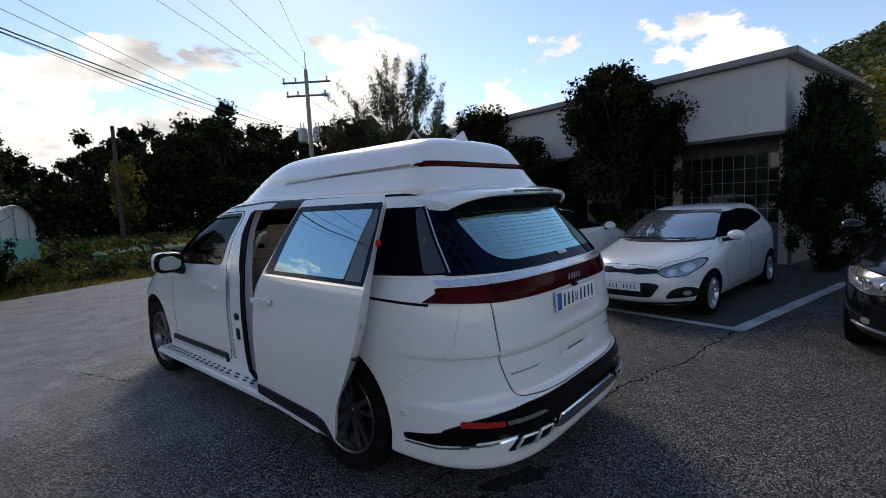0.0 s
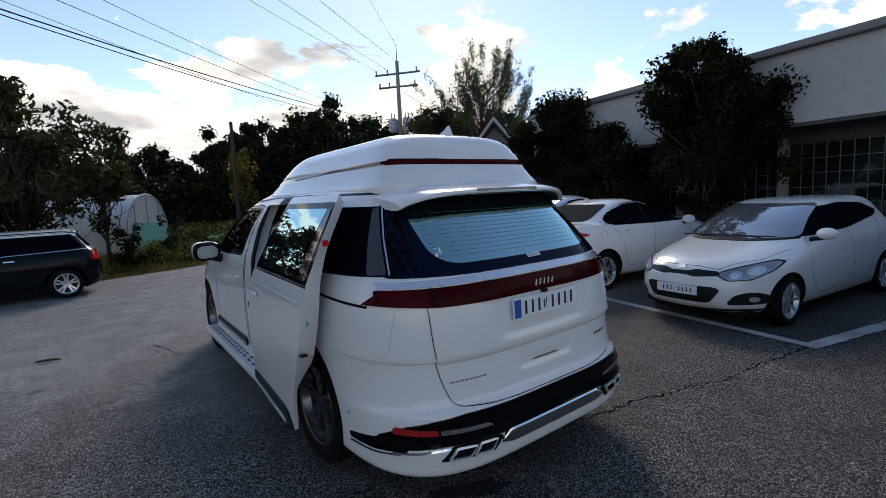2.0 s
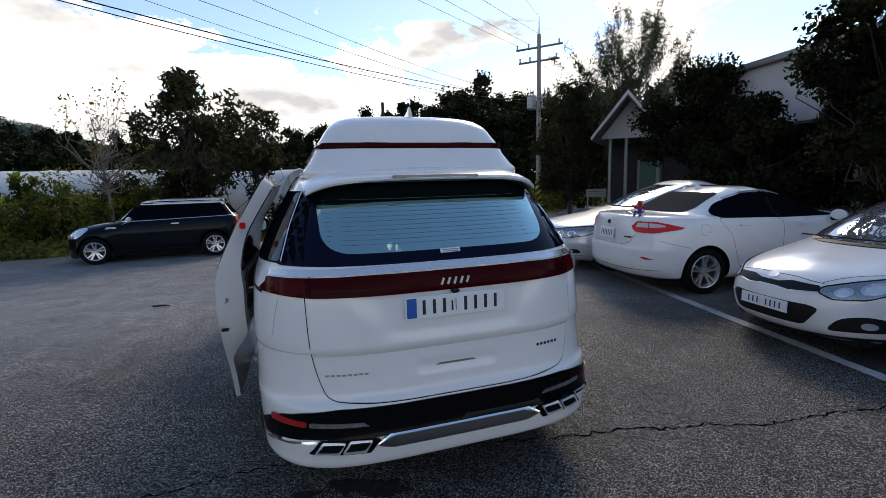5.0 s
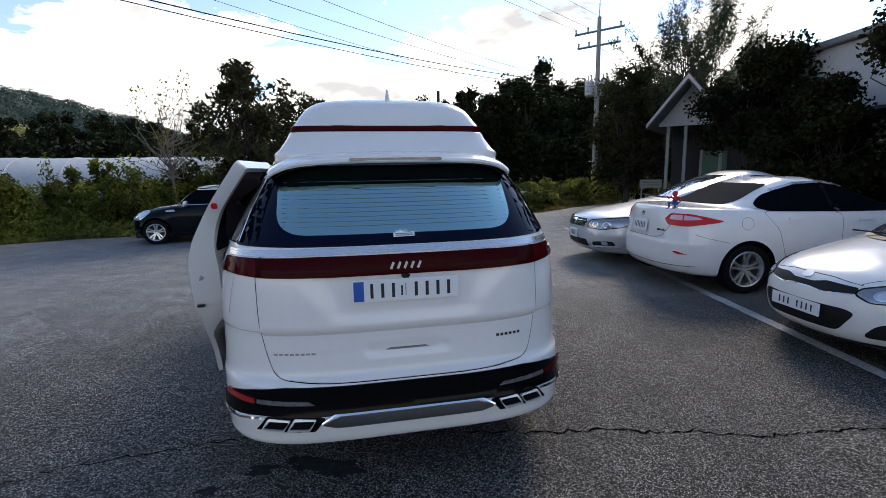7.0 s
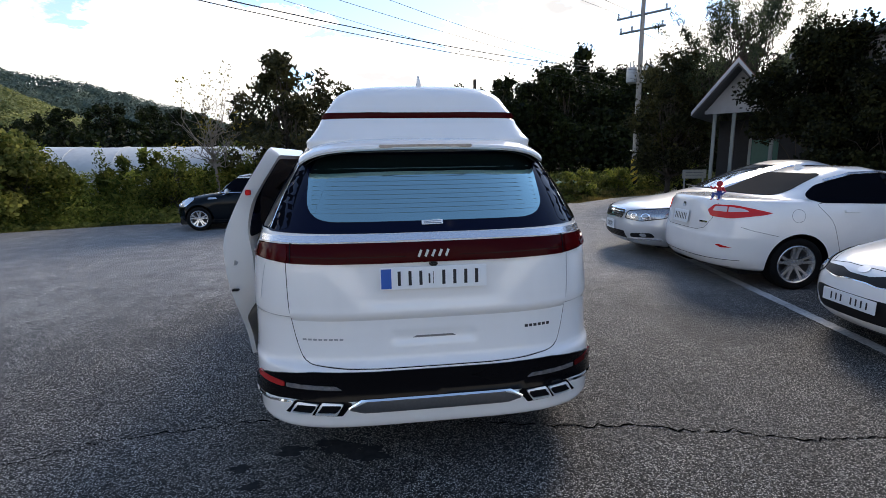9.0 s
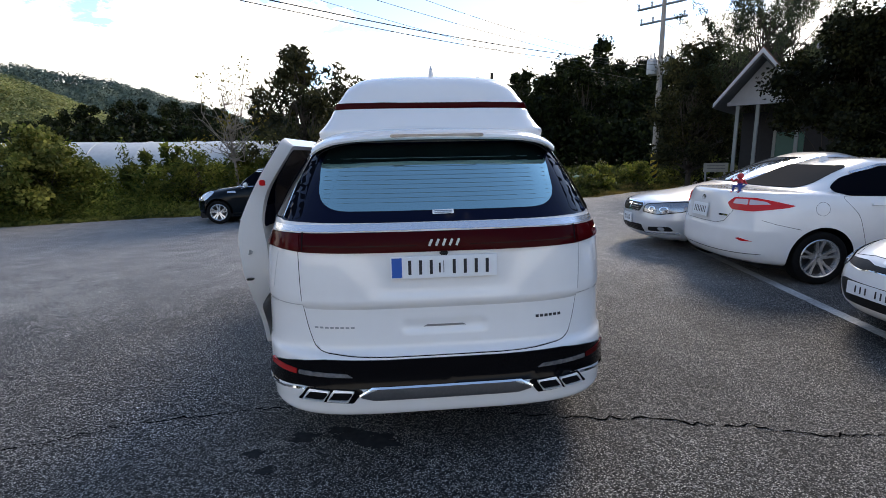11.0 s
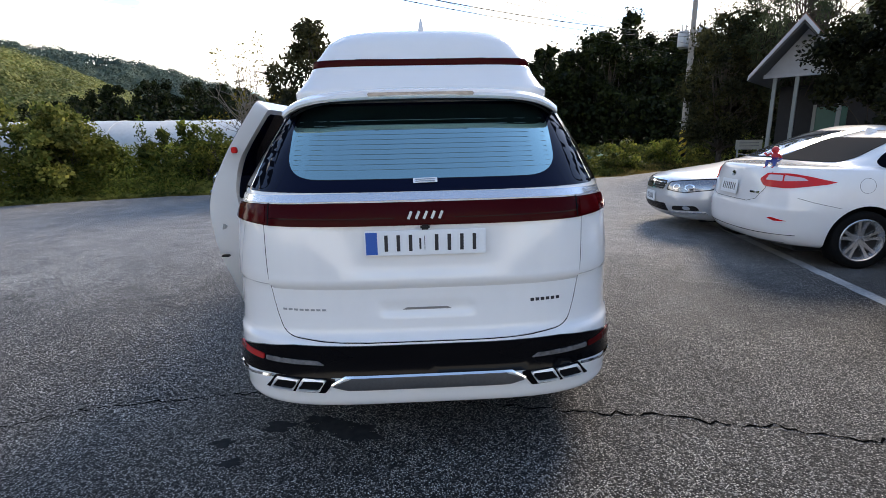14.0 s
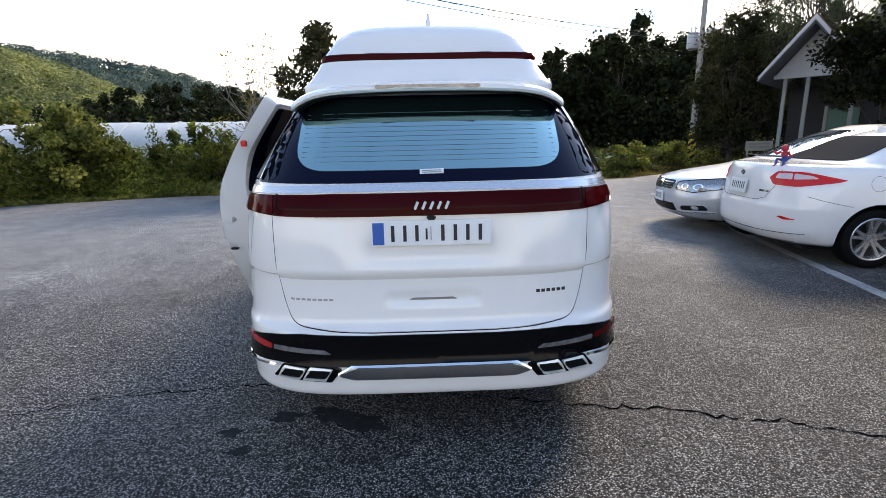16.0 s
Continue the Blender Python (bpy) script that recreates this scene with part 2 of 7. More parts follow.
# soffit grey, dark enough to hold the shade under the eaves
SOFFIT = shader("soffit_and_eaves_shade", (0.10, 0.10, 0.10), 0.8, grain=0.15, scale=9)
# room and porch walls: their deep shade is put into a near-black colour
SHADEWALL = shader("shaded_shop_wall", (0.016, 0.016, 0.017), 0.8, grain=0.25, scale=7)
MULLION = shader("white_window_frame", (0.22, 0.24, 0.23), 0.45, grain=0.05, scale=20)
COLUMN = shader("cream_column_paint", (0.46, 0.44, 0.40), 0.6, grain=0.08, scale=12)
SHOPGLASS = shader("shop_window_glass", (0.012, 0.018, 0.016), 0.03, spec=0.5)
PAINTLINE = shader("worn_white_road_paint", (0.62, 0.62, 0.60), 0.75, dark=(0.20, 0.20, 0.20), grain=0.3, scale=38, bump=0.3, bscale=120)
CRACK = shader("crack_shadow", (0.004, 0.004, 0.004), 0.95, spec=0.0)
OIL = shader("oil_stain", (0.028, 0.028, 0.028), 0.85, grain=0.4, scale=30, spec=0.1)
VINYL = shader("greenhouse_vinyl", (0.58, 0.57, 0.54), 0.45, grain=0.12, scale=7, bump=0.35, bscale=6)
GREENSHEET = shader("green_sheet", (0.20, 0.50, 0.42), 0.5, grain=0.15, scale=6, bump=0.3, bscale=8)
STEEL = shader("galvanised_steel", (0.38, 0.39, 0.40), 0.4, metal=0.7, grain=0.1, scale=20)
WIRE = shader("cable_black", (0.03, 0.03, 0.035), 0.6)
YELLOW = shader("warning_yellow", (0.66, 0.46, 0.04), 0.6, grain=0.1, scale=20)
BOARD = shader("weathered_cream_board", (0.27, 0.26, 0.22), 0.7, grain=0.15, scale=14)
NET = shader("green_crop_cover", (0.025, 0.12, 0.07), 0.7, spec=0.15, grain=0.3, scale=5, bump=0.5, bscale=14)
ROOFTILE = shader("brown_roof_sheet", (0.22, 0.10, 0.07), 0.6, grain=0.2, scale=8)
PANELGREY = shader("pale_panel", (0.50, 0.52, 0.54), 0.6, grain=0.08, scale=5)
TOYRED = shader("toy_red", (0.45, 0.02, 0.03), 0.45)
TOYBLUE = shader("toy_blue", (0.02, 0.05, 0.25), 0.45)
# near-black base: the shade of backlit crowns is put into the colour
LEAF_DARK = leafy("shade_dark_leaves", (0.006, 0.010, 0.004), (0.026, 0.036, 0.011), through=0.15)
LEAF_BROWN = leafy("bronze_green_leaves", (0.014, 0.018, 0.008), (0.062, 0.060, 0.026), through=0.3)
# maples likewise carry their backlit shade in the base colour
LEAF_MAPLE = leafy("shade_dark_maple_leaves", (0.004, 0.007, 0.003), (0.024, 0.026, 0.008), rough=0.75, through=0.12)
LEAF_TUFT = leafy("grey_green_tufts", (0.028, 0.045, 0.026), (0.09, 0.11, 0.06))
LEAF_YELLOW = leafy("yellowing_leaves", (0.07, 0.075, 0.015), (0.22, 0.17, 0.03))
LEAF_THUJA = leafy("thuja_sprays", (0.006, 0.014, 0.005), (0.024, 0.042, 0.012))
LEAF_VINE = leafy("vine_leaves", (0.07, 0.10, 0.022), (0.30, 0.30, 0.09), through=0.5, depth=0.6)
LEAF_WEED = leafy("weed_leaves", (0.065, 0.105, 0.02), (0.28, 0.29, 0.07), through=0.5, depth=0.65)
# darker copy of the weed leaves, the field's shade put into the colour
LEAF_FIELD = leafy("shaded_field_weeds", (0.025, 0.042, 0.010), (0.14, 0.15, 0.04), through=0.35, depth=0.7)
LEAF_DRY = leafy("dry_grass", (0.15, 0.12, 0.04), (0.36, 0.27, 0.10))
# sunlight on slope and hill, haze on the ridge, put into leaf colours
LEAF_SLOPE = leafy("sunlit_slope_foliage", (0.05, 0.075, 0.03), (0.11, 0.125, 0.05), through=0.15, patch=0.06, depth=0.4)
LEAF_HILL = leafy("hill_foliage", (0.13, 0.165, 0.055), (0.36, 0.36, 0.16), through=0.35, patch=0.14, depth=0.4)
LEAF_HILLHAZE = leafy("hazy_ridge_foliage", (0.078, 0.118, 0.105), (0.11, 0.150, 0.130), through=0.1, patch=0.05, depth=0.2)


# ---- building helpers ----
from mathutils import bvhtree, geometry


def mesh_of(name, bm, mats, smooth=True):
    me = bpy.data.meshes.new(name)
    bm.to_mesh(me)
    bm.free()
    for m in mats if isinstance(mats, (list, tuple)) else [mats]:
        me.materials.append(m)
    if smooth:
        me.shade_smooth()
        me.set_sharp_from_angle(angle=radians(38))
    return me


def part(name, bm, material, parent, label="", smooth=True):
    """One mesh object under a thing or a part; the bmesh is in the parent's coordinates."""
    ob = new(name, mesh_of(name, bm, material, smooth))
    ob.parent = parent
    return tagged(ob, label)


def empty(name, m, label, category, group="", kind=""):
    ob = new(name)
    ob.empty_display_size = 0.2
    ob.matrix_world = m
    return tagged(ob, label, category, group, kind)


def solid(name, bm, material, label, category, kind="", group="", m=None, smooth=False):
    ob = new(name, mesh_of(name, bm, material, smooth))
    if m is not None:
        ob.matrix_world = m
    return tagged(ob, label, category, group, kind)


def box(bm, x0, x1, y0, y1, z0, z1, bevel=0.0):
    """A box, its edges bevelled, added to bm."""
    t = bmesh.new()
    bmesh.ops.create_cube(t, size=1)
    bmesh.ops.transform(t, matrix=Matrix.Translation(((x0 + x1) / 2, (y0 + y1) / 2, (z0 + z1) / 2)) @ Matrix.Diagonal((x1 - x0, y1 - y0, z1 - z0, 1)), verts=t.verts)
    if bevel:
        bmesh.ops.bevel(t, geom=t.edges[:], offset=bevel, segments=2, affect='EDGES')
    merge(bm, t)
    return bm


def merge(bm, t, m=None):
    """Adds the bmesh t to bm, moved by m, and frees t."""
    if m is not None:
        t.transform(m)
    me = bpy.data.meshes.new("merge")
    t.to_mesh(me)
    t.free()
    bm.from_mesh(me)
    bpy.data.meshes.remove(me)
    return bm


def tube(bm, pts, radii, sides=8, cap=True):
    """A tube through pts with a radius at each."""
    rings = []
    pts = [Vector(p) for p in pts]
    for i, p in enumerate(pts):
        d = (pts[min(i + 1, len(pts) - 1)] - pts[max(i - 1, 0)])
        d = d.normalized() if d.length > 1e-9 else Vector((0, 0, 1))
        a = d.orthogonal().normalized() if abs(d.z) > 0.95 else d.cross(Vector((0, 0, 1))).normalized()
        b = d.cross(a)
        r = float(radii[i] if isinstance(radii, (list, tuple)) else radii)
        rings.append([bm.verts.new(p + r * (math.cos(k * math.tau / sides) * a + math.sin(k * math.tau / sides) * b)) for k in range(sides)])
    for r0, r1 in zip(rings, rings[1:]):
        for k in range(sides):
            bm.faces.new((r0[k], r0[(k + 1) % sides], r1[(k + 1) % sides], r1[k]))
    if cap:
        bm.faces.new(rings[0][::-1])
        bm.faces.new(rings[-1])
    return bm


def lathe(bm, prof, sides=40, axis='x'):
    """Turns a profile of (along the axis, radius)."""
    rings = []
    for a, r in prof:
        ring = []
        for k in range(sides):
            c, s = math.cos(k * math.tau / sides) * r, math.sin(k * math.tau / sides) * r
            ring.append(bm.verts.new({'x': (a, c, s), 'y': (c, a, s), 'z': (c, s, a)}[axis]))
        rings.append(ring)
    for r0, r1 in zip(rings, rings[1:]):
        for k in range(sides):
            bm.faces.new((r0[k], r0[(k + 1) % sides], r1[(k + 1) % sides], r1[k]))
    return bm


def prism(bm, poly, axis, a, b):
    """A closed prism: the polygon seen along an axis, from a to b on it."""
    def p(q, v):
        return {'x': (v, q[0], q[1]), 'y': (q[0], v, q[1]), 'z': (q[0], q[1], v)}[axis]
    lo, hi = [bm.verts.new(p(q, a)) for q in poly], [bm.verts.new(p(q, b)) for q in poly]
    fs = [bm.faces.new(lo[::-1]), bm.faces.new(hi)]
    for i in range(len(poly)):
        j = (i + 1) % len(poly)
        fs.append(bm.faces.new((lo[i], lo[j], hi[j], hi[i])))
    bmesh.ops.recalc_face_normals(bm, faces=fs)
    return bm


def rounded(poly, r, k=5):
    """The polygon with its corners rounded; r is one radius or one for each corner."""
    out, n = [], len(poly)
    for i in range(n):
        p, a, b = Vector(poly[i]), Vector(poly[i - 1]), Vector(poly[(i + 1) % n])
        ri = r[i] if isinstance(r, (list, tuple)) else r
        ra, rb = min(ri, (a - p).length * 0.45), min(ri, (b - p).length * 0.45)
        if ri <= 0:
            out.append(tuple(p))
            continue
        s, e = p + (a - p).normalized() * ra, p + (b - p).normalized() * rb
        for j in range(k + 1):
            t = j / k
            out.append(tuple((1 - t) ** 2 * s + 2 * t * (1 - t) * p + t * t * e))
    return out


def dense(poly, step):
    out = []
    for i, p in enumerate(poly):
        p, q = Vector(p), Vector(poly[(i + 1) % len(poly)])
        n = max(1, int((q - p).length / step))
        out += [tuple(p.lerp(q, j / n)) for j in range(n)]
    return out


def inside(q, poly):
    c, n = False, len(poly)
    for i in range(n):
        (x0, y0), (x1, y1) = poly[i], poly[i - 1]
        if (y0 > q[1]) != (y1 > q[1]) and q[0] < (x1 - x0) * (q[1] - y0) / (y1 - y0) + x0:
            c = not c
    return c


VIEWS = {'rear': ((0, -20, 0), (0, 1, 0), lambda q: (q[0], 0, q[1])), 'front': ((0, 20, 0), (0, -1, 0), lambda q: (q[0], 0, q[1])),
         'left': ((-20, 0, 0), (1, 0, 0), lambda q: (0, q[0], q[1])), 'right': ((20, 0, 0), (-1, 0, 0), lambda q: (0, q[0], q[1])),
         'corner_left': ((-14.14, -14.14, 0), (0.7071, 0.7071, 0), lambda q: (-0.7071 * q[0], 0.7071 * q[0], q[1])),
         'corner_right': ((14.14, -14.14, 0), (-0.7071, 0.7071, 0), lambda q: (0.7071 * q[0], 0.7071 * q[0], q[1])),
         'top': ((0, 0, 20), (0, 0, -1), lambda q: (q[0], q[1], 0))}


def drop_on(bvh, view, q):
    """The place on a body that a point of a flat view falls on, and the normal there."""
    off, way, at = VIEWS[view]
    start = Vector(at(q)) + Vector(off)
    place, normal, _, _ = bvh.ray_cast(start, Vector(way))
    if place is None:
        place, normal, _, _ = bvh.find_nearest(Vector(at(q)) - Vector(way) * 1.0)
    if normal.dot(Vector(way)) > 0:
        normal = -normal
    return place, normal


def panel(bvh, view, poly, off=0.004, thick=0.012, step=0.05, relief=None, back=False):
    """A panel that lies on a body: the polygon, drawn in a flat view, wrapped over the body, with edges that go in."""
    edge = dense(poly, step)
    xs, ys = [p[0] for p in edge], [p[1] for p in edge]
    pts = [Vector(p) for p in edge]
    n = len(pts)
    x = min(xs) + step * 0.5
    while x < max(xs):
        y = min(ys) + step * 0.5
        while y < max(ys):
            q = (x, y)
            if inside(q, poly) and min((p - Vector(q)).length for p in pts[:n]) > step * 0.45:
                pts.append(Vector(q))
            y += step
        x += step
    v2, _, faces, _, _, _ = geometry.delaunay_2d_cdt(pts, [(i, (i + 1) % n) for i in range(n)], [], 1, 1e-5)
    bm = bmesh.new()
    vs, low = [], []
    for q in v2:
        place, normal = drop_on(bvh, view, q)
        d = relief(q) if relief else 0.0
        vs.append(bm.verts.new(place + normal * (off + d)))
        low.append(place + normal * (off - (thick(q) if callable(thick) else thick)))
    way = Vector(VIEWS[view][1])
    for f in faces:
        try:
            fa = bm.faces.new([vs[i] for i in f])
        except ValueError:
            continue
        fa.normal_update()
        if fa.normal.dot(way) > 0:
            fa.normal_flip()
    bm.verts.index_update()
    bm.edges.ensure_lookup_table()
    rim = [e for e in bm.edges if len(e.link_faces) == 1]
    made = {}
    for e in rim:
        for v in e.verts:
            if v.index not in made:
                made[v.index] = bm.verts.new(low[v.index])
    for e in rim:
        lp = e.link_loops[0]
        a, b = lp.vert, lp.link_loop_next.vert
        bm.faces.new((b, a, made[a.index], made[b.index]))
    if back:
        count = len(v2)
        tops = [f_ for f_ in bm.faces if all(v.index < count and v.index >= 0 for v in f_.verts)]
        under = dict(made)
        for f_ in tops:
            for v in f_.verts:
                if v.index not in under:
                    under[v.index] = bm.verts.new(low[v.index])
        for f_ in tops:
            bm.faces.new([under[v.index] for v in f_.verts][::-1])
    for v in [v for v in bm.verts if not v.link_faces]:
        bm.verts.remove(v)
    return bm


def ring_panel(bvh, view, outer, inner, off=0.004, thick=0.012):
    """A frame between two outlines of equal count, wrapped over a body."""
    bm = bmesh.new()
    o, i, ol, il = [], [], [], []
    for loop, up, lo in ((outer, o, ol), (inner, i, il)):
        for q in loop:
            place, normal = drop_on(bvh, view, q)
            up.append(bm.verts.new(place + normal * off))
            lo.append(bm.verts.new(place + normal * (off - thick)))
    n = len(outer)
    for k in range(n):
        j = (k + 1) % n
        bm.faces.new((o[k], o[j], i[j], i[k]))
        bm.faces.new((o[j], o[k], ol[k], ol[j]))
        bm.faces.new((i[k], i[j], il[j], il[k]))
    bmesh.ops.recalc_face_normals(bm, faces=bm.faces)
    return bm


def strip(bvh, view, pts, width, off=0.002, thick=0.004, step=0.04, closed=False):
    """A narrow strip along a line drawn in a flat view, wrapped over a body."""
    line = []
    for i in range(len(pts) - (0 if closed else 1)):
        p, q = Vector(pts[i]), Vector(pts[(i + 1) % len(pts)])
        n = max(1, int((q - p).length / step))
        line += [p.lerp(q, j / n) for j in range(n)]
    if not closed:
        line.append(Vector(pts[-1]))
    bm = bmesh.new()
    rows = []
    m = len(line)
    for i, p in enumerate(line):
        d = (line[(i + 1) % m] - line[i - 1]) if closed else (line[min(i + 1, m - 1)] - line[max(i - 1, 0)])
        s = Vector((-d.y, d.x)).normalized() * width / 2
        row = []
        for q, k in ((p + s, off - thick), (p + s, off), (p - s, off), (p - s, off - thick)):
            place, normal = drop_on(bvh, view, q)
            row.append(bm.verts.new(place + normal * k))
        rows.append(row)
    for a, b in zip(rows, rows[1:] + ([rows[0]] if closed else [])):
        for k in range(3):
            bm.faces.new((a[k], a[k + 1], b[k + 1], b[k]))
    bmesh.ops.recalc_face_normals(bm, faces=bm.faces)
    return bm


def mirrored(poly):
    return [(-x, y) for x, y in poly][::-1]


def hull(rings, around=14, side=22, per=4, tension=0.5, taper=0.0):
    """A closed car body out of level outlines, bottom to top. Each: z, rear y, front y, half width, rear and front corner depth, rear and front corner squareness, lift at the rear and front. taper: the share by which it narrows over the last 1.1 m at the rear."""
    R = [np.array(r, float) for r in rings]
    dense_r = []
    for i in range(len(R) - 1):
        p0, p1, p2, p3 = R[max(i - 1, 0)], R[i], R[i + 1], R[min(i + 2, len(R) - 1)]
        for j in range(per):
            t = j / per
            m1, m2 = (p2 - p0) * tension * 0.8, (p3 - p1) * tension * 0.8
            m1, m2 = np.where((p2 - p1) * m1 < 0, 0, np.sign(m1) * np.minimum(abs(m1), 2.5 * abs(p2 - p1))), np.where((p2 - p1) * m2 < 0, 0, np.sign(m2) * np.minimum(abs(m2), 2.5 * abs(p2 - p1)))
            dense_r.append((2 * t ** 3 - 3 * t ** 2 + 1) * p1 + (t ** 3 - 2 * t ** 2 + t) * m1 + (-2 * t ** 3 + 3 * t ** 2) * p2 + (t ** 3 - t ** 2) * m2)
    dense_r.append(R[-1])
    bm = bmesh.new()
    loops = []
    for z, yr, yf, w, dr, df, nr, nf, lr, lf in dense_r:
        half = []
        for k in range(around + 1):
            a = k / around * math.pi / 2
            half.append((w * math.sin(a) ** (2 / nr), yr + dr * (1 - math.cos(a) ** (2 / nr))))
        for k in range(1, side):
            half.append((w, yr + dr + (yf - df - yr - dr) * k / side))
        for k in range(around + 1):
            a = (1 - k / around) * math.pi / 2
            half.append((w * max(math.sin(a), 0) ** (2 / nf), yf - df * (1 - max(math.cos(a), 0) ** (2 / nf))))
        loop = half + [(-x, y) for x, y in half[-2:0:-1]]
        out = []
        for x, y in loop:
            t = (y - yr) / max(yf - yr, 1e-6)
            x *= 1 - taper * max(0.0, 1 - (y - yr) / 1.1) ** 2
            out.append(bm.verts.new((x, y, z + lr * (1 - t) ** 2 + lf * t * t)))
        loops.append(out)
    n = len(loops[0])
    for a, b in zip(loops, loops[1:]):
        for k in range(n):
            bm.faces.new((a[k], a[(k + 1) % n], b[(k + 1) % n], b[k]))
    bm.faces.new(loops[0][::-1])
    bm.faces.new(loops[-1])
    bmesh.ops.recalc_face_normals(bm, faces=bm.faces)
    return bm


def carve(name, bm, cutters, mats, painted=()):
    """The body with the cutters taken away, as a mesh; what the cutters leave has the second material, but for those painted."""
    tmp = bpy.data.objects.new("carving", mesh_of("carving", bm, mats, False))
    scene.collection.objects.link(tmp)
    tools = []
    for c in cutters:
        for f in c.faces:
            f.material_index = 0 if c in painted else 1
        tool = bpy.data.objects.new("cutter", mesh_of("cutter", c, mats, False))
        scene.collection.objects.link(tool)
        mod = tmp.modifiers.new("cut", 'BOOLEAN')
        mod.operation, mod.solver, mod.object = 'DIFFERENCE', 'EXACT', tool
        tools.append(tool)
    dg = bpy.context.evaluated_depsgraph_get()
    me = bpy.data.meshes.new_from_object(tmp.evaluated_get(dg))
    me.name = name
    for o in [tmp, *tools]:
        old = o.data
        bpy.data.objects.remove(o)
        bpy.data.meshes.remove(old)
    me.shade_smooth()
    me.set_sharp_from_angle(angle=radians(35))
    return me


def wheel(parent, x, y, R, width, out, spokes, twin=False, rim_mat=None, rim_ratio=0.7, spoke_w=0.06):
    """A wheel whose outer face looks towards out (+1: to the right): a barrel with tyre, rim and spokes."""
    rim_mat = rim_mat or RIM
    bm = bmesh.new()
    rr = R * rim_ratio
    lathe(bm, [(-width * 0.5, rr * 0.2), (-width * 0.5, rr * 0.97), (width * 0.28, rr * 0.97), (width * 0.05, rr * 0.55), (width * 0.05, 0.01)], 36)
    w = part("wheel", bm, RIMDARK, parent)
    w.matrix_local = Matrix.Translation((x, y, R)) @ (Matrix.Identity(4) if out > 0 else Matrix.Rotation(math.pi, 4, 'Z'))
    h = width / 2
    bm = bmesh.new()
    lathe(bm, [(-h * 0.8, rr), (-h, rr + 0.015), (-h, R * 0.93), (-h * 0.86, R * 0.985), (-h * 0.5, R), (h * 0.5, R), (h * 0.86, R * 0.985), (h, R * 0.93), (h * 1.02, rr + 0.03), (h * 0.92, rr + 0.004), (h * 0.8, rr - 0.004)], 56)
    part("tyre", bm, RUBBER, w)
    bm = bmesh.new()
    lathe(bm, [(h * 0.9, rr + 0.006), (h * 0.95, rr - 0.004), (h * 0.9, rr - 0.016), (h * 0.6, rr - 0.03), (h * 0.1, rr - 0.045)], 56)
    lathe(bm, [(h * 0.62, 0.001), (h * 0.64, 0.03), (h * 0.6, 0.034), (h * 0.55, rr * 0.26), (h * 0.3, rr * 0.28)], 30)
    for k in range(spokes):
        a = k * math.tau / spokes
        for da in ((-0.2, 0.2) if twin else (0.0,)):
            t = bmesh.new()
            sw = spoke_w * (0.55 if twin else 1)
            prof = [(rr * 0.16, sw * 0.62, h * 0.60), (rr * 0.55, sw * 0.42, h * 0.66), (rr * 0.97, sw * 0.52, h * 0.84)]
            vs = []
            for r, s, xx in prof:
                vs.append([t.verts.new((xx - d, q, r)) for d, q in ((0, -s * 0.7), (0, s * 0.7), (0.035, s), (0.035, -s))])
            for p, q in zip(vs, vs[1:]):
                for i in range(4):
                    t.faces.new((p[i], p[(i + 1) % 4], q[(i + 1) % 4], q[i]))
            bmesh.ops.recalc_face_normals(t, faces=t.faces)
            merge(bm, t, Matrix.Rotation(a + da * 1.0, 4, 'X'))
    for k in range(5):
        a = (k + 0.5) * math.tau / 5
        t = bmesh.new()
        lathe(t, [(h * 0.56, 0.012), (h * 0.66, 0.011), (h * 0.67, 0.001)], 8)
        merge(bm, t, Matrix.Translation((0, math.sin(a) * rr * 0.19, math.cos(a) * rr * 0.19)))
    part("rim", bm, rim_mat, w)
    return w


def plate_bars(parent, centre, yaw_front, w, h, marks, tilt=0.0, blue=False, name="number_plate"):
    """A number plate: a thin bevelled board with plain bars for its characters. It faces -y, or +y if yaw_front."""
    base = Matrix.Translation(centre) @ Matrix.Rotation(math.pi if yaw_front else 0, 4, 'Z') @ Matrix.Rotation(tilt, 4, 'X')
    bm = box(bmesh.new(), -w / 2, w / 2, -0.006, 0.006, -h / 2, h / 2, 0.003)
    bm.transform(base)
    pl = part(name, bm, PLATEWHITE, parent, "white number plate with dark bars")
    if blue:
        bm = box(bmesh.new(), -w / 2 + 0.006, -w / 2 + 0.055, -0.0075, 0.0, -h / 2 + 0.006, h / 2 - 0.006)
        bm.transform(base)
        part("blue_band", bm, PLATEBLUE, pl)
    for a, b, c, d in marks:
        k = (b - a) * 0.29
        bm = box(bmesh.new(), a + k, b - k, -0.0085, 0.0, c, d)
        bm.transform(base)
        part("plate_bar", bm, INK, pl, "", False)
    return pl


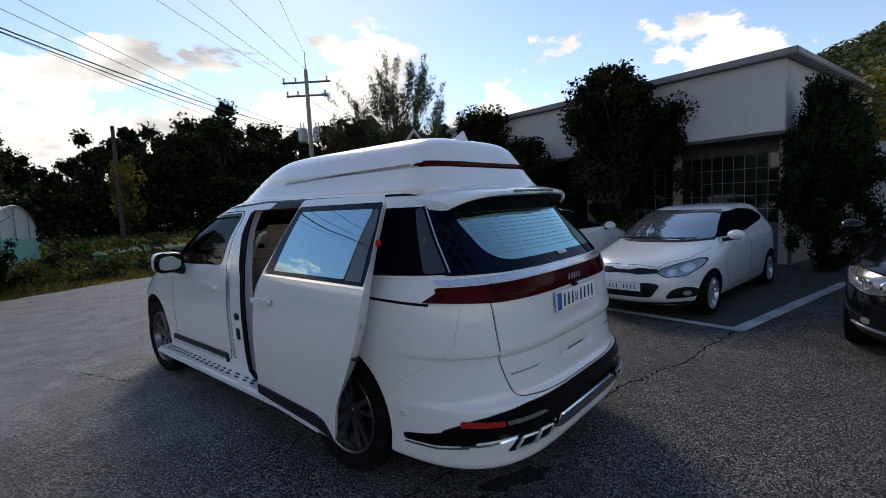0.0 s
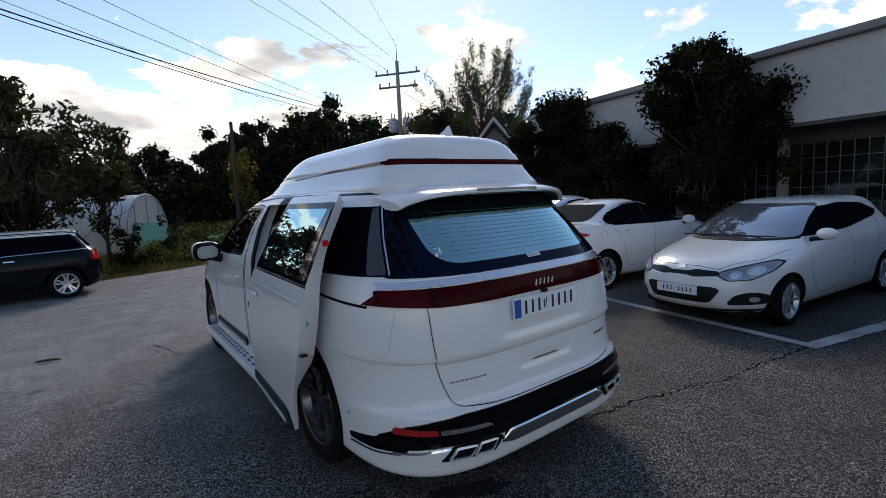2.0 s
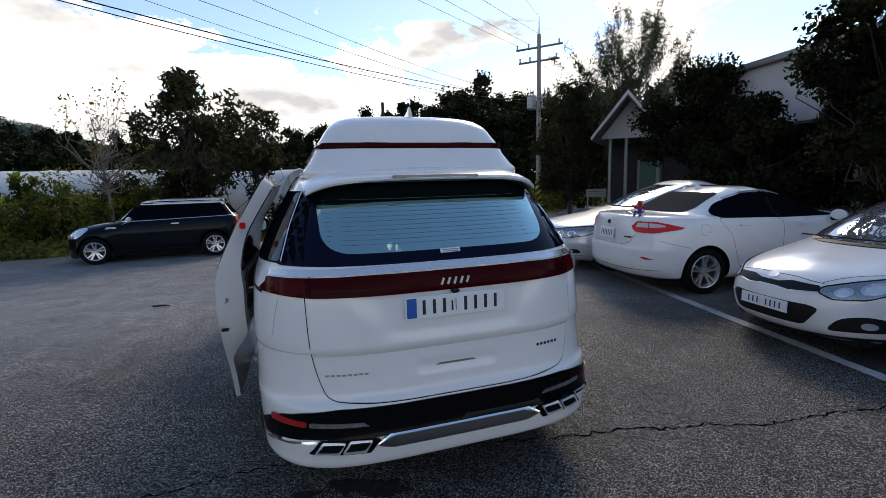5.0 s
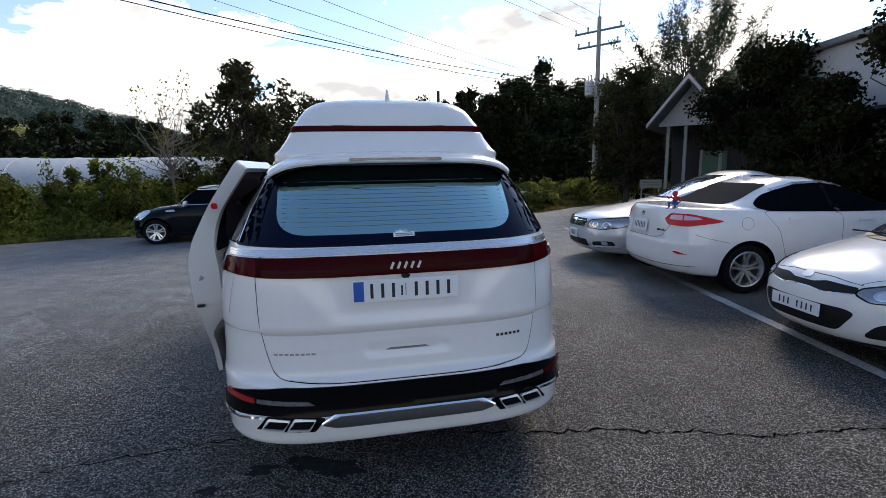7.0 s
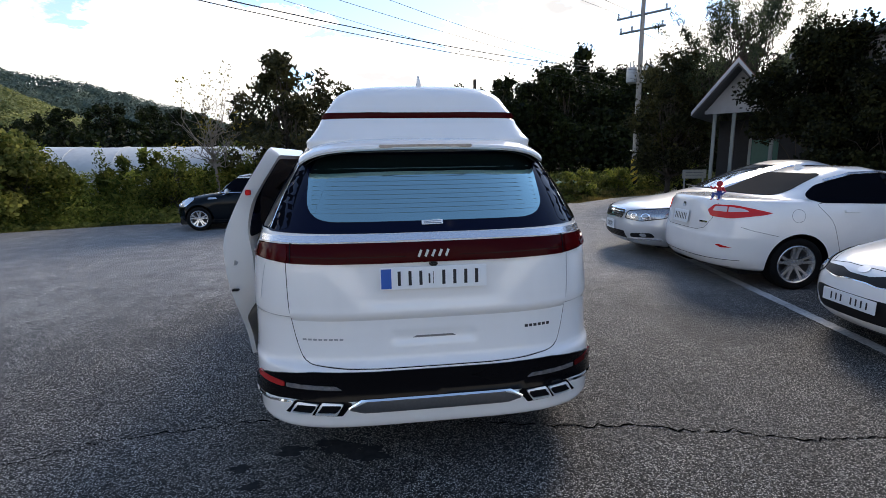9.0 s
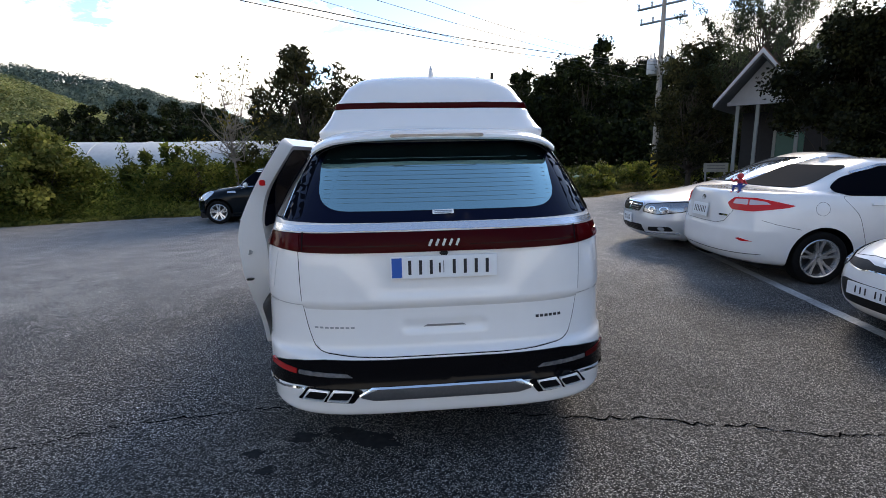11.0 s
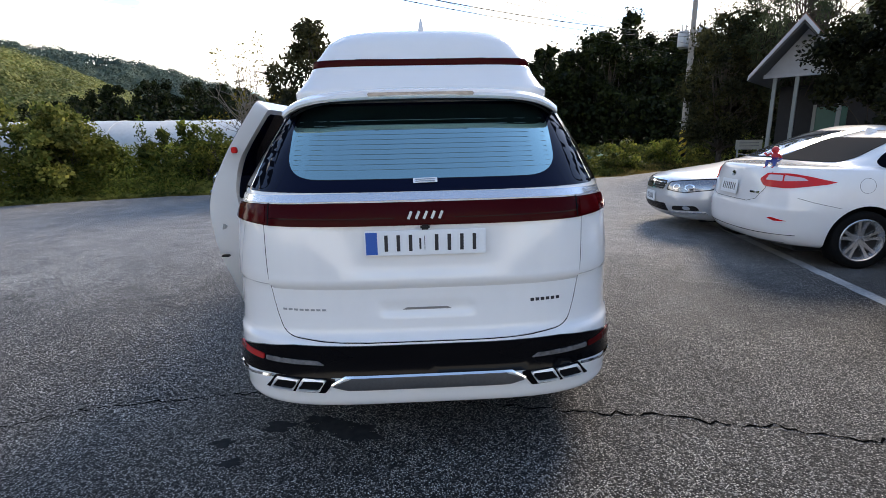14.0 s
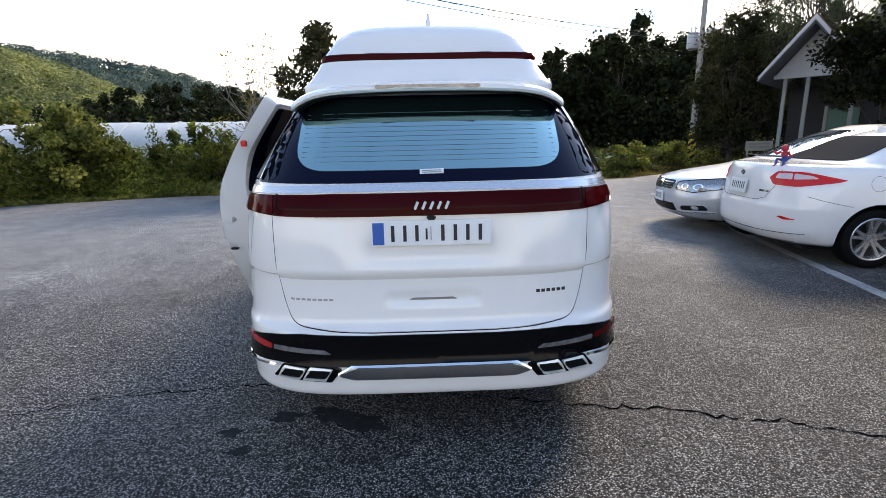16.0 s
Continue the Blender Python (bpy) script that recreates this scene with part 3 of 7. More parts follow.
# ---- ground: soil and grass to the horizon, the asphalt yard on it ----
def asphalt_material():
    m = bpy.data.materials.new("worn_asphalt")
    m.use_nodes = True
    n, l = m.node_tree.nodes, m.node_tree.links
    b = n["Principled BSDF"]
    co = n.new("ShaderNodeTexCoord")

    def noise_node(scale, detail=5, rough=0.6):
        t = n.new("ShaderNodeTexNoise")
        t.inputs["Scale"].default_value, t.inputs["Detail"].default_value, t.inputs["Roughness"].default_value = scale, detail, rough
        l.new(co.outputs["Object"], t.inputs["Vector"])
        return t.outputs["Fac"]

    def ramp_node(src, a, b_, ca, cb):
        r = n.new("ShaderNodeValToRGB")
        e = r.color_ramp.elements
        e[0].position, e[0].color, e[1].position, e[1].color = a, (*ca, 1), b_, (*cb, 1)
        l.new(src, r.inputs[0])
        return r.outputs[0]

    def mix_node(kind, f, a, b_):
        x = n.new("ShaderNodeMix")
        x.data_type, x.blend_type = 'RGBA', kind
        if isinstance(f, float):
            x.inputs["Factor"].default_value = f
        else:
            l.new(f, x.inputs["Factor"])
        l.new(a, x.inputs[6]), l.new(b_, x.inputs[7])
        return x.outputs[2]

    stones = n.new("ShaderNodeTexVoronoi")
    stones.inputs["Scale"].default_value = 145.0
    l.new(co.outputs["Object"], stones.inputs["Vector"])
    sep = n.new("ShaderNodeSeparateColor")
    l.new(stones.outputs["Color"], sep.inputs[0])
    chip = ramp_node(sep.outputs[0], 0.40, 0.98, (0.022, 0.022, 0.023), (0.50, 0.49, 0.475))
    tar = ramp_node(stones.outputs["Distance"], 0.35, 0.62, (1, 1, 1), (0.14, 0.14, 0.14))
    fine = ramp_node(noise_node(150, 4), 0.35, 0.7, (0.28, 0.28, 0.28), (1.75, 1.73, 1.68))
    patch = ramp_node(noise_node(0.55, 6), 0.32, 0.68, (1.18, 1.18, 1.19), (1.95, 1.93, 1.88))
    stain = ramp_node(noise_node(2.6, 8, 0.7), 0.40, 0.60, (0.78, 0.78, 0.79), (1.1, 1.1, 1.1))
    c = mix_node('MULTIPLY', 1.0, chip, tar)
    c = mix_node('MULTIPLY', 1.0, c, fine)
    c = mix_node('MULTIPLY', 1.0, c, patch)
    c = mix_node('MULTIPLY', 1.0, c, stain)
    # slightly darker towards the building, the change jittered by noise
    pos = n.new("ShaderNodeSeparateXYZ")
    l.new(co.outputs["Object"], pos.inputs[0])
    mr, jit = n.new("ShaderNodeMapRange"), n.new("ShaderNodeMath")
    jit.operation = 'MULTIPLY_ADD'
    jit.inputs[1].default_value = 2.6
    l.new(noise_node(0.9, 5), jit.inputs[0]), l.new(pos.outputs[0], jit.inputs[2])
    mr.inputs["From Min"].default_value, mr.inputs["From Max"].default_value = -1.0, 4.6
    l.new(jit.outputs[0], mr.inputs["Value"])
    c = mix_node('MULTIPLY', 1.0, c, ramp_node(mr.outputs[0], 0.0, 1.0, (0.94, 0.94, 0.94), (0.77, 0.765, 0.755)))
    # paler and finer-grained farther out along y, with a noise-broken border
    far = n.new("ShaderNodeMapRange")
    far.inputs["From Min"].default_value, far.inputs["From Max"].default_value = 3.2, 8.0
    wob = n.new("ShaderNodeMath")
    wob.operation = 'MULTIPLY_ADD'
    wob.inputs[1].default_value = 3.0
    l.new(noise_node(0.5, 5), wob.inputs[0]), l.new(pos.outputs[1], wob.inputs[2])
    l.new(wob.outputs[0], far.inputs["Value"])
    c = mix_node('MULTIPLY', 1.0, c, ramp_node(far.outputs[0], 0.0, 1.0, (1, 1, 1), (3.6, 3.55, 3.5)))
    far_tone = mix_node('MULTIPLY', 1.0, ramp_node(noise_node(120, 4), 0.32, 0.68, (0.18, 0.18, 0.18), (0.31, 0.307, 0.302)), stain)
    c = mix_node('MIX', ramp_node(far.outputs[0], 0.0, 1.0, (0, 0, 0), (0.8, 0.8, 0.8)), c, far_tone)
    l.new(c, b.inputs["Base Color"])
    l.new(ramp_node(noise_node(60, 4), 0.3, 0.7, (0.46, 0.46, 0.46), (0.78, 0.78, 0.78)), b.inputs["Roughness"])
    b.inputs["Specular IOR Level"].default_value = 0.25
    bump1, bump2 = n.new("ShaderNodeBump"), n.new("ShaderNodeBump")
    bump1.inputs["Strength"].default_value, bump1.inputs["Distance"].default_value, bump1.invert = 1.0, 0.008, True
    bump2.inputs["Strength"].default_value, bump2.inputs["Distance"].default_value = 0.5, 0.01
    l.new(stones.outputs["Distance"], bump1.inputs["Height"])
    l.new(noise_node(28, 8, 0.7), bump2.inputs["Height"])
    l.new(bump1.outputs[0], bump2.inputs["Normal"]), l.new(bump2.outputs[0], b.inputs["Normal"])
    return m


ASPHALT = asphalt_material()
SOIL = shader("soil_and_weeds", (0.10, 0.105, 0.04), 0.95, dark=(0.07, 0.055, 0.032), grain=0.5, scale=1.6, bump=0.8, bscale=9)
HILLFLOOR = shader("wooded_slope_floor", (0.085, 0.12, 0.08), 0.95, dark=(0.05, 0.08, 0.055), grain=0.5, scale=1.2, bump=0.8, bscale=0.7)
PATHCON = shader("pale_concrete_path", (0.36, 0.35, 0.33), 0.85, grain=0.15, scale=9, bump=0.3, bscale=40)


def yard_edge(x):
    """The yard's far edge: y where the asphalt ends."""
    pts = [(-60, -8.0), (-20, 5.2), (-11, 9.7), (-9.5, 10.4), (-6.6, 11.5), (-1.5, 12.2), (1.5, 13.0), (4.5, 13.3), (6.7, 13.9), (8.6, 15.6), (11.0, 16.6), (13, 18.0), (17.3, 24), (24, 34)]
    for (x0, y0), (x1, y1) in zip(pts, pts[1:]):
        if x0 <= x <= x1:
            return y0 + (y1 - y0) * (x - x0) / (x1 - x0)
    return pts[0][1] if x < pts[0][0] else pts[-1][1]


def build_ground():
    bm = bmesh.new()
    bmesh.ops.create_grid(bm, x_segments=80, y_segments=80, size=600)
    for v in bm.verts:
        v.co.z = -0.05
    solid("ground", bm, SOIL, "bare soil and low weeds reaching to the horizon", "ground", "structure")
    bm = bmesh.new()
    rnd = random.Random(4)
    xs = [-60 + i * 0.4 for i in range(211)]
    top = [(x, yard_edge(x) + rnd.uniform(-0.09, 0.09) + 0.12 * math.sin(x * 1.3)) for x in xs]
    loop = [(-60, -60), (24.2, -60)] + top[::-1]
    vs = [bm.verts.new((x, y, 0)) for x, y in loop]
    f = bm.faces.new(vs)
    ext = bmesh.ops.extrude_face_region(bm, geom=[f])
    for v in [g for g in ext["geom"] if isinstance(g, bmesh.types.BMVert)]:
        v.co.z = -0.06
    bmesh.ops.recalc_face_normals(bm, faces=bm.faces)
    bmesh.ops.triangulate(bm, faces=[q for q in bm.faces if len(q.verts) > 4])
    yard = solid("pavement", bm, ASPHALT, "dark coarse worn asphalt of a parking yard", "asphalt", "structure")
    # bay markings

    def line(name, a, b, w, seed):
        r = random.Random(seed)
        a, b = Vector(a), Vector(b)
        d = (b - a).normalized()
        s = Vector((-d.y, d.x)) * w / 2
        n = max(4, int((b - a).length / 0.05))
        m = bmesh.new()
        rows = []
        for i in range(n + 1):
            p = a.lerp(b, i / n)
            j0, j1 = r.uniform(-0.006, 0.006), r.uniform(-0.006, 0.006)
            rows.append((m.verts.new((*(p + s * (1 + j0 * 14)), 0.003 + seed * 0.0015)), m.verts.new((*(p - s * (1 + j1 * 14)), 0.003 + seed * 0.0015))))
        for p, q in zip(rows, rows[1:]):
            m.faces.new((p[0], q[0], q[1], p[1]))
        bmesh.ops.recalc_face_normals(m, faces=m.faces)
        for q in m.faces:
            if q.normal.z < 0:
                q.normal_flip()
        solid(name, m, PAINTLINE, "worn white painted parking line on asphalt", "road marking", "structure")

    def fx(y):
        return 3.60 + 0.205 * y
    line("bay_line", (fx(-0.42) - 0.06, -0.42), (fx(9.5) - 0.06, 9.5), 0.12, 1)
    line("bay_line", (3.50, -0.36), (7.2, -1.28), 0.15, 2)

    # covered crop rows in the field: low rounded ridges of green sheet
    for k in range(3):
        m = bmesh.new()
        rows = []
        for i in range(41):
            x, y = 2.0 + i * 0.19 + k * 0.5, 18.2 + k * 1.1 + i * 0.05
            lump = 1 + 0.25 * noise.noise((i * 0.5, k * 3.0, 0.0))
            rows.append([m.verts.new((x, y + 0.42 * math.cos(a), -0.05 + 0.52 * lump * math.sin(a))) for a in [math.pi * j / 8 for j in range(9)]])
        for p, q in zip(rows, rows[1:]):
            for j in range(8):
                m.faces.new((p[j], q[j], q[j + 1], p[j + 1]))
        bmesh.ops.recalc_face_normals(m, faces=m.faces)
        solid("crop_cover", m, NET, "low green sheet over a crop row", "crop cover", group="covered crop rows", smooth=True)

    # cracks: thin jagged open seams
    def crack(pts, w0, seed):
        r = random.Random(seed)
        path = []
        for a, b in zip(pts, pts[1:]):
            a, b = Vector(a), Vector(b)
            n = max(2, int((b - a).length / 0.035))
            side = Vector((-(b - a).y, (b - a).x)).normalized()
            path += [a.lerp(b, i / n) + side * r.gauss(0, 0.013) for i in range(n)]
        path.append(Vector(pts[-1]))
        m = bmesh.new()
        rows = []
        for i, p in enumerate(path):
            d = path[min(i + 1, len(path) - 1)] - path[max(i - 1, 0)]
            s = Vector((-d.y, d.x)).normalized() * w0 * r.uniform(0.25, 1.0) * (0.4 + 0.6 * noise.noise((i * 0.13, seed, 0)) ** 2 + 0.3)
            rows.append((m.verts.new((*(p + s), 0.003)), m.verts.new((*(p - s), 0.003))))
        for p, q in zip(rows, rows[1:]):
            f_ = m.faces.new((p[0], q[0], q[1], p[1]))
            f_.normal_update()
            if f_.normal.z < 0:
                f_.normal_flip()
        solid("crack", m, CRACK, "thin dark crack running across the asphalt", "crack", "structure")
    crack([(0.40, 0.30), (0.69, 0.235), (0.91, 0.165), (1.17, 0.16), (1.41, 0.066), (1.68, 0.0), (2.07, -0.15), (2.6, -0.20), (3.1, -0.296), (3.53, -0.36)], 0.012, 11)
    crack([(-2.9, 0.12), (-2.31, 0.28), (-1.83, 0.46), (-1.1, 0.55), (-0.5, 0.5), (0.40, 0.30)], 0.008, 12)
    crack([(-1.45, 5.08), (-1.23, 4.15), (-0.9, 3.9), (-0.5, 3.95)], 0.010, 13)
    crack([(-1.56, 5.35), (-1.35, 4.11)], 0.005, 14)
    crack([(3.53, -0.36), (4.2, -0.62), (5.0, -0.70), (6.0, -1.1)], 0.009, 15)
    # patches of oil behind the van
    r = random.Random(8)
    for cx, cy, s in ((-0.78, 0.19, 0.055), (-0.50, 0.19, 0.08), (-0.36, 0.10, 0.075), (-1.02, 0.08, 0.04), (-0.93, -0.08, 0.035), (-0.6, 0.24, 0.04)):
        m = bmesh.new()
        ph = r.uniform(0, 9)
        vs = []
        for a in range(40):
            an = a * math.tau / 40
            k = 1 + 0.9 * noise.noise((1.6 * math.cos(an) + ph, 1.6 * math.sin(an), 1)) + 0.3 * noise.noise((6 * math.cos(an) + ph, 6 * math.sin(an), 4))
            vs.append(m.verts.new((cx + s * 1.5 * k * math.cos(an), cy + s * 0.7 * k * math.sin(an), 0.0035)))
        m.faces.new(vs)
        solid("oil_stain", m, OIL, "dark oily stain on the asphalt", "stain", "structure")
    # fallen twig
    m = bmesh.new()
    tube(m, [(-2.48, 5.02, 0.02), (-2.38, 4.98, 0.028), (-2.27, 4.97, 0.018)], [0.012, 0.015, 0.008], 6)
    tube(m, [(-2.38, 4.98, 0.028), (-2.33, 5.04, 0.03)], [0.008, 0.004], 5)
    solid("twig", m, BARK, "broken brown twig lying on the asphalt", "twig")
    m = bmesh.new()
    vs = [m.verts.new((x, y, 0.008)) for x, y in ((10.6, 15.6), (12.3, 15.9), (18.5, 24.0), (16.0, 24.2))]
    m.faces.new(vs)
    solid("path", m, PATHCON, "pale concrete path beside the porch", "path", "structure")


build_ground()


# ---- the white high-roof van, its tail at y = 0, its nose towards +y ----
def build_van():
    van = empty("van", Matrix.Identity(4), "pearl white high-roof minivan with one sliding door open", "van")
    body_rings = [
        # z, yr, yf, w, dr, df, nr, nf, lr, lf
        (0.250, -0.03, 4.80, 0.958, 0.85, 0.7, 4.3, 2.6, 0, 0),
        (0.256, -0.055, 4.92, 0.972, 0.9, 0.8, 4.4, 2.6, 0, 0),
        (0.280, -0.07, 4.97, 0.98, 0.9, 0.9, 4.4, 2.6, 0, 0),
        (0.32, -0.08, 4.98, 0.982, 0.9, 0.9, 4.3, 2.6, 0, 0),
        (0.39, -0.09, 5.0, 0.984, 0.9, 0.9, 4.3, 2.6, 0, 0),
        (0.43, -0.07, 5.01, 0.986, 0.9, 0.9, 4.3, 2.6, 0, 0),
        (0.505, -0.065, 5.02, 0.99, 0.9, 0.9, 4.2, 2.6, 0, 0),
        (0.556, -0.06, 5.02, 0.992, 0.9, 0.9, 4.1, 2.6, 0, 0),
        (0.60, -0.03, 5.0, 0.994, 0.92, 0.9, 4.0, 2.6, 0, 0),
        (0.790, -0.008, 4.97, 0.997, 0.92, 0.9, 3.9, 2.6, 0, 0),
        (0.825, -0.026, 4.95, 0.997, 0.92, 0.9, 3.9, 2.6, 0, 0),
        (1.04, -0.008, 4.7, 0.985, 0.92, 0.9, 3.8, 2.6, 0, -0.05),
        (1.12, 0.0, 4.25, 0.972, 0.92, 0.8, 3.7, 2.5, 0, -0.03),
        (1.19, 0.02, 3.92, 0.95, 0.9, 0.7, 3.5, 2.5, 0, 0),
        (1.225, 0.045, 3.84, 0.935, 0.82, 0.65, 3.4, 2.5, 0, 0),
        (1.40, 0.185, 3.55, 0.85, 0.66, 0.6, 3.2, 2.5, 0, 0),
        (1.57, 0.33, 3.22, 0.75, 0.52, 0.5, 3.0, 2.5, 0, 0),
        (1.64, 0.40, 3.05, 0.705, 0.48, 0.5, 3.0, 2.5, 0, 0),
        (1.685, 0.50, 2.90, 0.64, 0.45, 0.5, 2.8, 2.5, 0, 0),
        (1.705, 0.65, 2.7, 0.55, 0.4, 0.5, 2.6, 2.5, 0, 0),
        (1.712, 0.9, 2.4, 0.3, 0.2, 0.3, 2.4, 2.4, 0, 0),
    ]
    raw = hull(body_rings, around=20, side=28, per=4, taper=0.055)
    bvh = bvhtree.BVHTree.FromBMesh(raw)
    # openings
    rear_glass = rounded([(-0.735, 1.235), (0.735, 1.235), (0.60, 1.60), (-0.60, 1.60)], [0.05, 0.05, 0.10, 0.10])
    quarter = rounded([(0.17, 1.225), (0.98, 1.205), (0.98, 1.55), (0.47, 1.55)], 0.05)
    front_glass = rounded([(2.38, 1.19), (3.33, 1.16), (3.36, 1.20), (2.92, 1.56), (2.44, 1.57)], 0.04)
    slide_hole = rounded([(1.03, 0.62), (1.30, 0.40), (2.12, 0.36), (2.14, 1.12), (2.33, 1.60), (1.03, 1.60)], [0.12, 0.12, 0.10, 0.10, 0.06, 0.10])
    right_glass = rounded([(1.10, 1.20), (2.16, 1.195), (2.10, 1.56), (1.12, 1.56)], 0.05)
    screen = rounded([(-0.72, 1.24), (0.72, 1.24), (0.60, 1.58), (-0.60, 1.58)], 0.06)
    cavity = hull([(0.40, 0.32, 3.9, 0.86, 0.7, 0.5, 3, 2.6, 0, 0), (1.0, 0.16, 3.9, 0.89, 0.8, 0.5, 3, 2.6, 0, 0), (1.2, 0.20, 3.72, 0.84, 0.7, 0.5, 3, 2.6, 0, 0), (1.62, 0.52, 2.95, 0.63, 0.4, 0.4, 3, 2.6, 0, 0)], 10, 10, 3)
    jamb = prism(bmesh.new(), slide_hole, 'x', -1.3, -0.5)
    cuts = [cavity, prism(bmesh.new(), rear_glass, 'y', -0.4, 0.75), prism(bmesh.new(), quarter, 'x', -1.3, 1.3), prism(bmesh.new(), front_glass, 'x', -1.3, 1.3),
            jamb, prism(bmesh.new(), right_glass, 'x', 0.5, 1.3), prism(bmesh.new(), screen, 'y', 2.75, 4.4),
            prism(bmesh.new(), rounded([(-0.60, 1.06), (-0.58, 0.72), (-0.50, 0.62), (0.50, 0.62), (0.58, 0.72), (0.60, 1.06)], 0.06), 'y', -0.4, 0.045)]
    for y in (1.03, 4.09):
        for s in (-1, 1):
            c = bmesh.new()
            prism(c, [(y + 0.43 * math.cos(k * math.tau / 44), 0.38 + 0.43 * math.sin(k * math.tau / 44)) for k in range(44)], 'x', min(s * 0.62, s * 1.3), max(s * 0.62, s * 1.3))
            cuts.append(c)
    body = new("body", carve("body", raw, cuts, [PEARL, LINER], (jamb,)))
    body.parent = van
    # glass
    dark_glass = rounded([(-0.835, 1.212), (0.835, 1.212), (0.785, 1.40), (0.66, 1.60), (-0.66, 1.60), (-0.785, 1.40)], [0.03, 0.03, 0.1, 0.06, 0.06, 0.1])
    part("rear_window", panel(bvh, 'rear', dark_glass, 0.003, 0.006, 0.04), FRIT, van, "black-edged rear window")
    clear = rounded([(-0.61, 1.262), (0.61, 1.262), (0.615, 1.50), (0.565, 1.585), (-0.565, 1.585), (-0.615, 1.50)], [0.15, 0.15, 0.04, 0.03, 0.03, 0.04], 8)
    part("window_film", panel(bvh, 'rear', clear, 0.0055, 0.003, 0.05), FILM, van, "blue mirrored film on the rear window")
    for k in range(11):
        z = 1.30 + k * 0.0215
        part("heating_wire", strip(bvh, 'rear', [(-0.585, z), (0.585, z)], 0.001, 0.0068, 0.001, 0.1), WIREGLASS, van)
    part("sticker", panel(bvh, 'rear', [(-0.045, 1.242), (0.06, 1.244), (0.06, 1.263), (-0.045, 1.261)], 0.009, 0.003, 0.04), PLATEWHITE, van, "small white window sticker")
    for z in (1.248, 1.2555):
        part("sticker_bar", strip(bvh, 'rear', [(-0.035, z), (0.05, z)], 0.0032, 0.0105, 0.002), GREYINK, van)
    for side in ('left', 'right'):
        part("quarter_window", panel(bvh, side, rounded([(0.17, 1.222), (1.03, 1.203), (1.03, 1.565), (0.47, 1.565)], 0.04), 0.003, 0.004, 0.04), DARKGLASS, van, "near-black quarter window")
        part("front_window", panel(bvh, side, front_glass, -0.01, 0.004, 0.06), TINT, van)
        part("d_pillar_pane", panel(bvh, side, rounded([(0.29, 1.226), (0.395, 1.223), (0.585, 1.55), (0.553, 1.56)], [0.02, 0.02, 0.01, 0.01]), 0.006, 0.01, 0.04), PILLARPANE, van, "smoked pillar pane mirroring cloud")
        part("pillar_line", strip(bvh, side, [(0.275, 1.226), (0.54, 1.565)], 0.006, 0.009, 0.006), CHROME, van)
        part("belt_trim", strip(bvh, side, [(0.42, 1.206), (1.0, 1.196)], 0.014, 0.004, 0.01), PEARL, van)
        part("drip_rail", strip(bvh, side, [(0.55, 1.635), (2.2, 1.655), (2.9, 1.62)], 0.012, 0.004, 0.008), GLOSSBLACK, van)
    part("door_window", panel(bvh, 'right', right_glass, -0.008, 0.004, 0.06), SCREEN, van)
    part("windscreen", panel(bvh, 'front', screen, -0.008, 0.004, 0.06), SCREEN, van)
    # tailgate skin with recessed plate bay and handle pocket
    gate = rounded([(-0.71, 1.085), (-0.705, 0.84), (-0.675, 0.69), (-0.635, 0.585), (-0.40, 0.560), (0.40, 0.560), (0.635, 0.585), (0.675, 0.69), (0.705, 0.84), (0.71, 1.085)], [0.01, 0.2, 0.2, 0.06, 0.2, 0.2, 0.06, 0.2, 0.2, 0.01])

    def smooth(a, b, v):
        t = min(1, max(0, (v - a) / (b - a)))
        return t * t * (3 - 2 * t)

    def gate_relief(q):
        x, z = abs(q[0]), q[1]
        bay_half = 0.30 + (z - 0.85) * 0.75
        d = -0.008 * smooth(0.838, 0.89, z) * (1 - smooth(bay_half - 0.08, bay_half + 0.10, x))
        d += 0.003 * (smooth(0.797, 0.811, z) - smooth(0.815, 0.87, z))
        pocket = (1 - smooth(0.185, 0.225, x)) * (1 - smooth(0.014, 0.034, abs(z - 0.70)))
        return d - 0.008 * pocket

    part("tailgate", panel(bvh, 'rear', gate, 0.005, 0.012, 0.016, gate_relief), PEARL, van, "white tailgate with a recessed plate bay")
    part("tailgate_seam", strip(bvh, 'rear', [(x * 1.006, z - 0.003 if z < 0.62 else z) for x, z in gate][2:-2], 0.0032, 0.0022, 0.004, 0.03), SEAM, van)
    part("handle_button", panel(bvh, 'rear', rounded([(-0.11, 0.693), (0.11, 0.693), (0.09, 0.703), (-0.09, 0.703)], 0.004), 0.0, 0.003, 0.03), BRUSHED, van)
    # light bar, chrome line above, dark red glass between
    part("chrome_strip", strip(bvh, 'rear', [(-0.86, 1.178), (-0.4, 1.190), (0, 1.192), (0.4, 1.190), (0.86, 1.178)], 0.030, 0.008, 0.014, 0.04), SATIN, van, "brushed silver strip over the light bar")
    lb = part("light_bar", panel(bvh, 'rear', rounded([(-0.885, 1.085), (-0.68, 1.072), (0.68, 1.072), (0.885, 1.085), (0.875, 1.155), (0.4, 1.168), (-0.4, 1.168), (-0.875, 1.155)], 0.015), 0.012, 0.02, 0.035), REDLENS, van, "dark red full-width tail light bar")
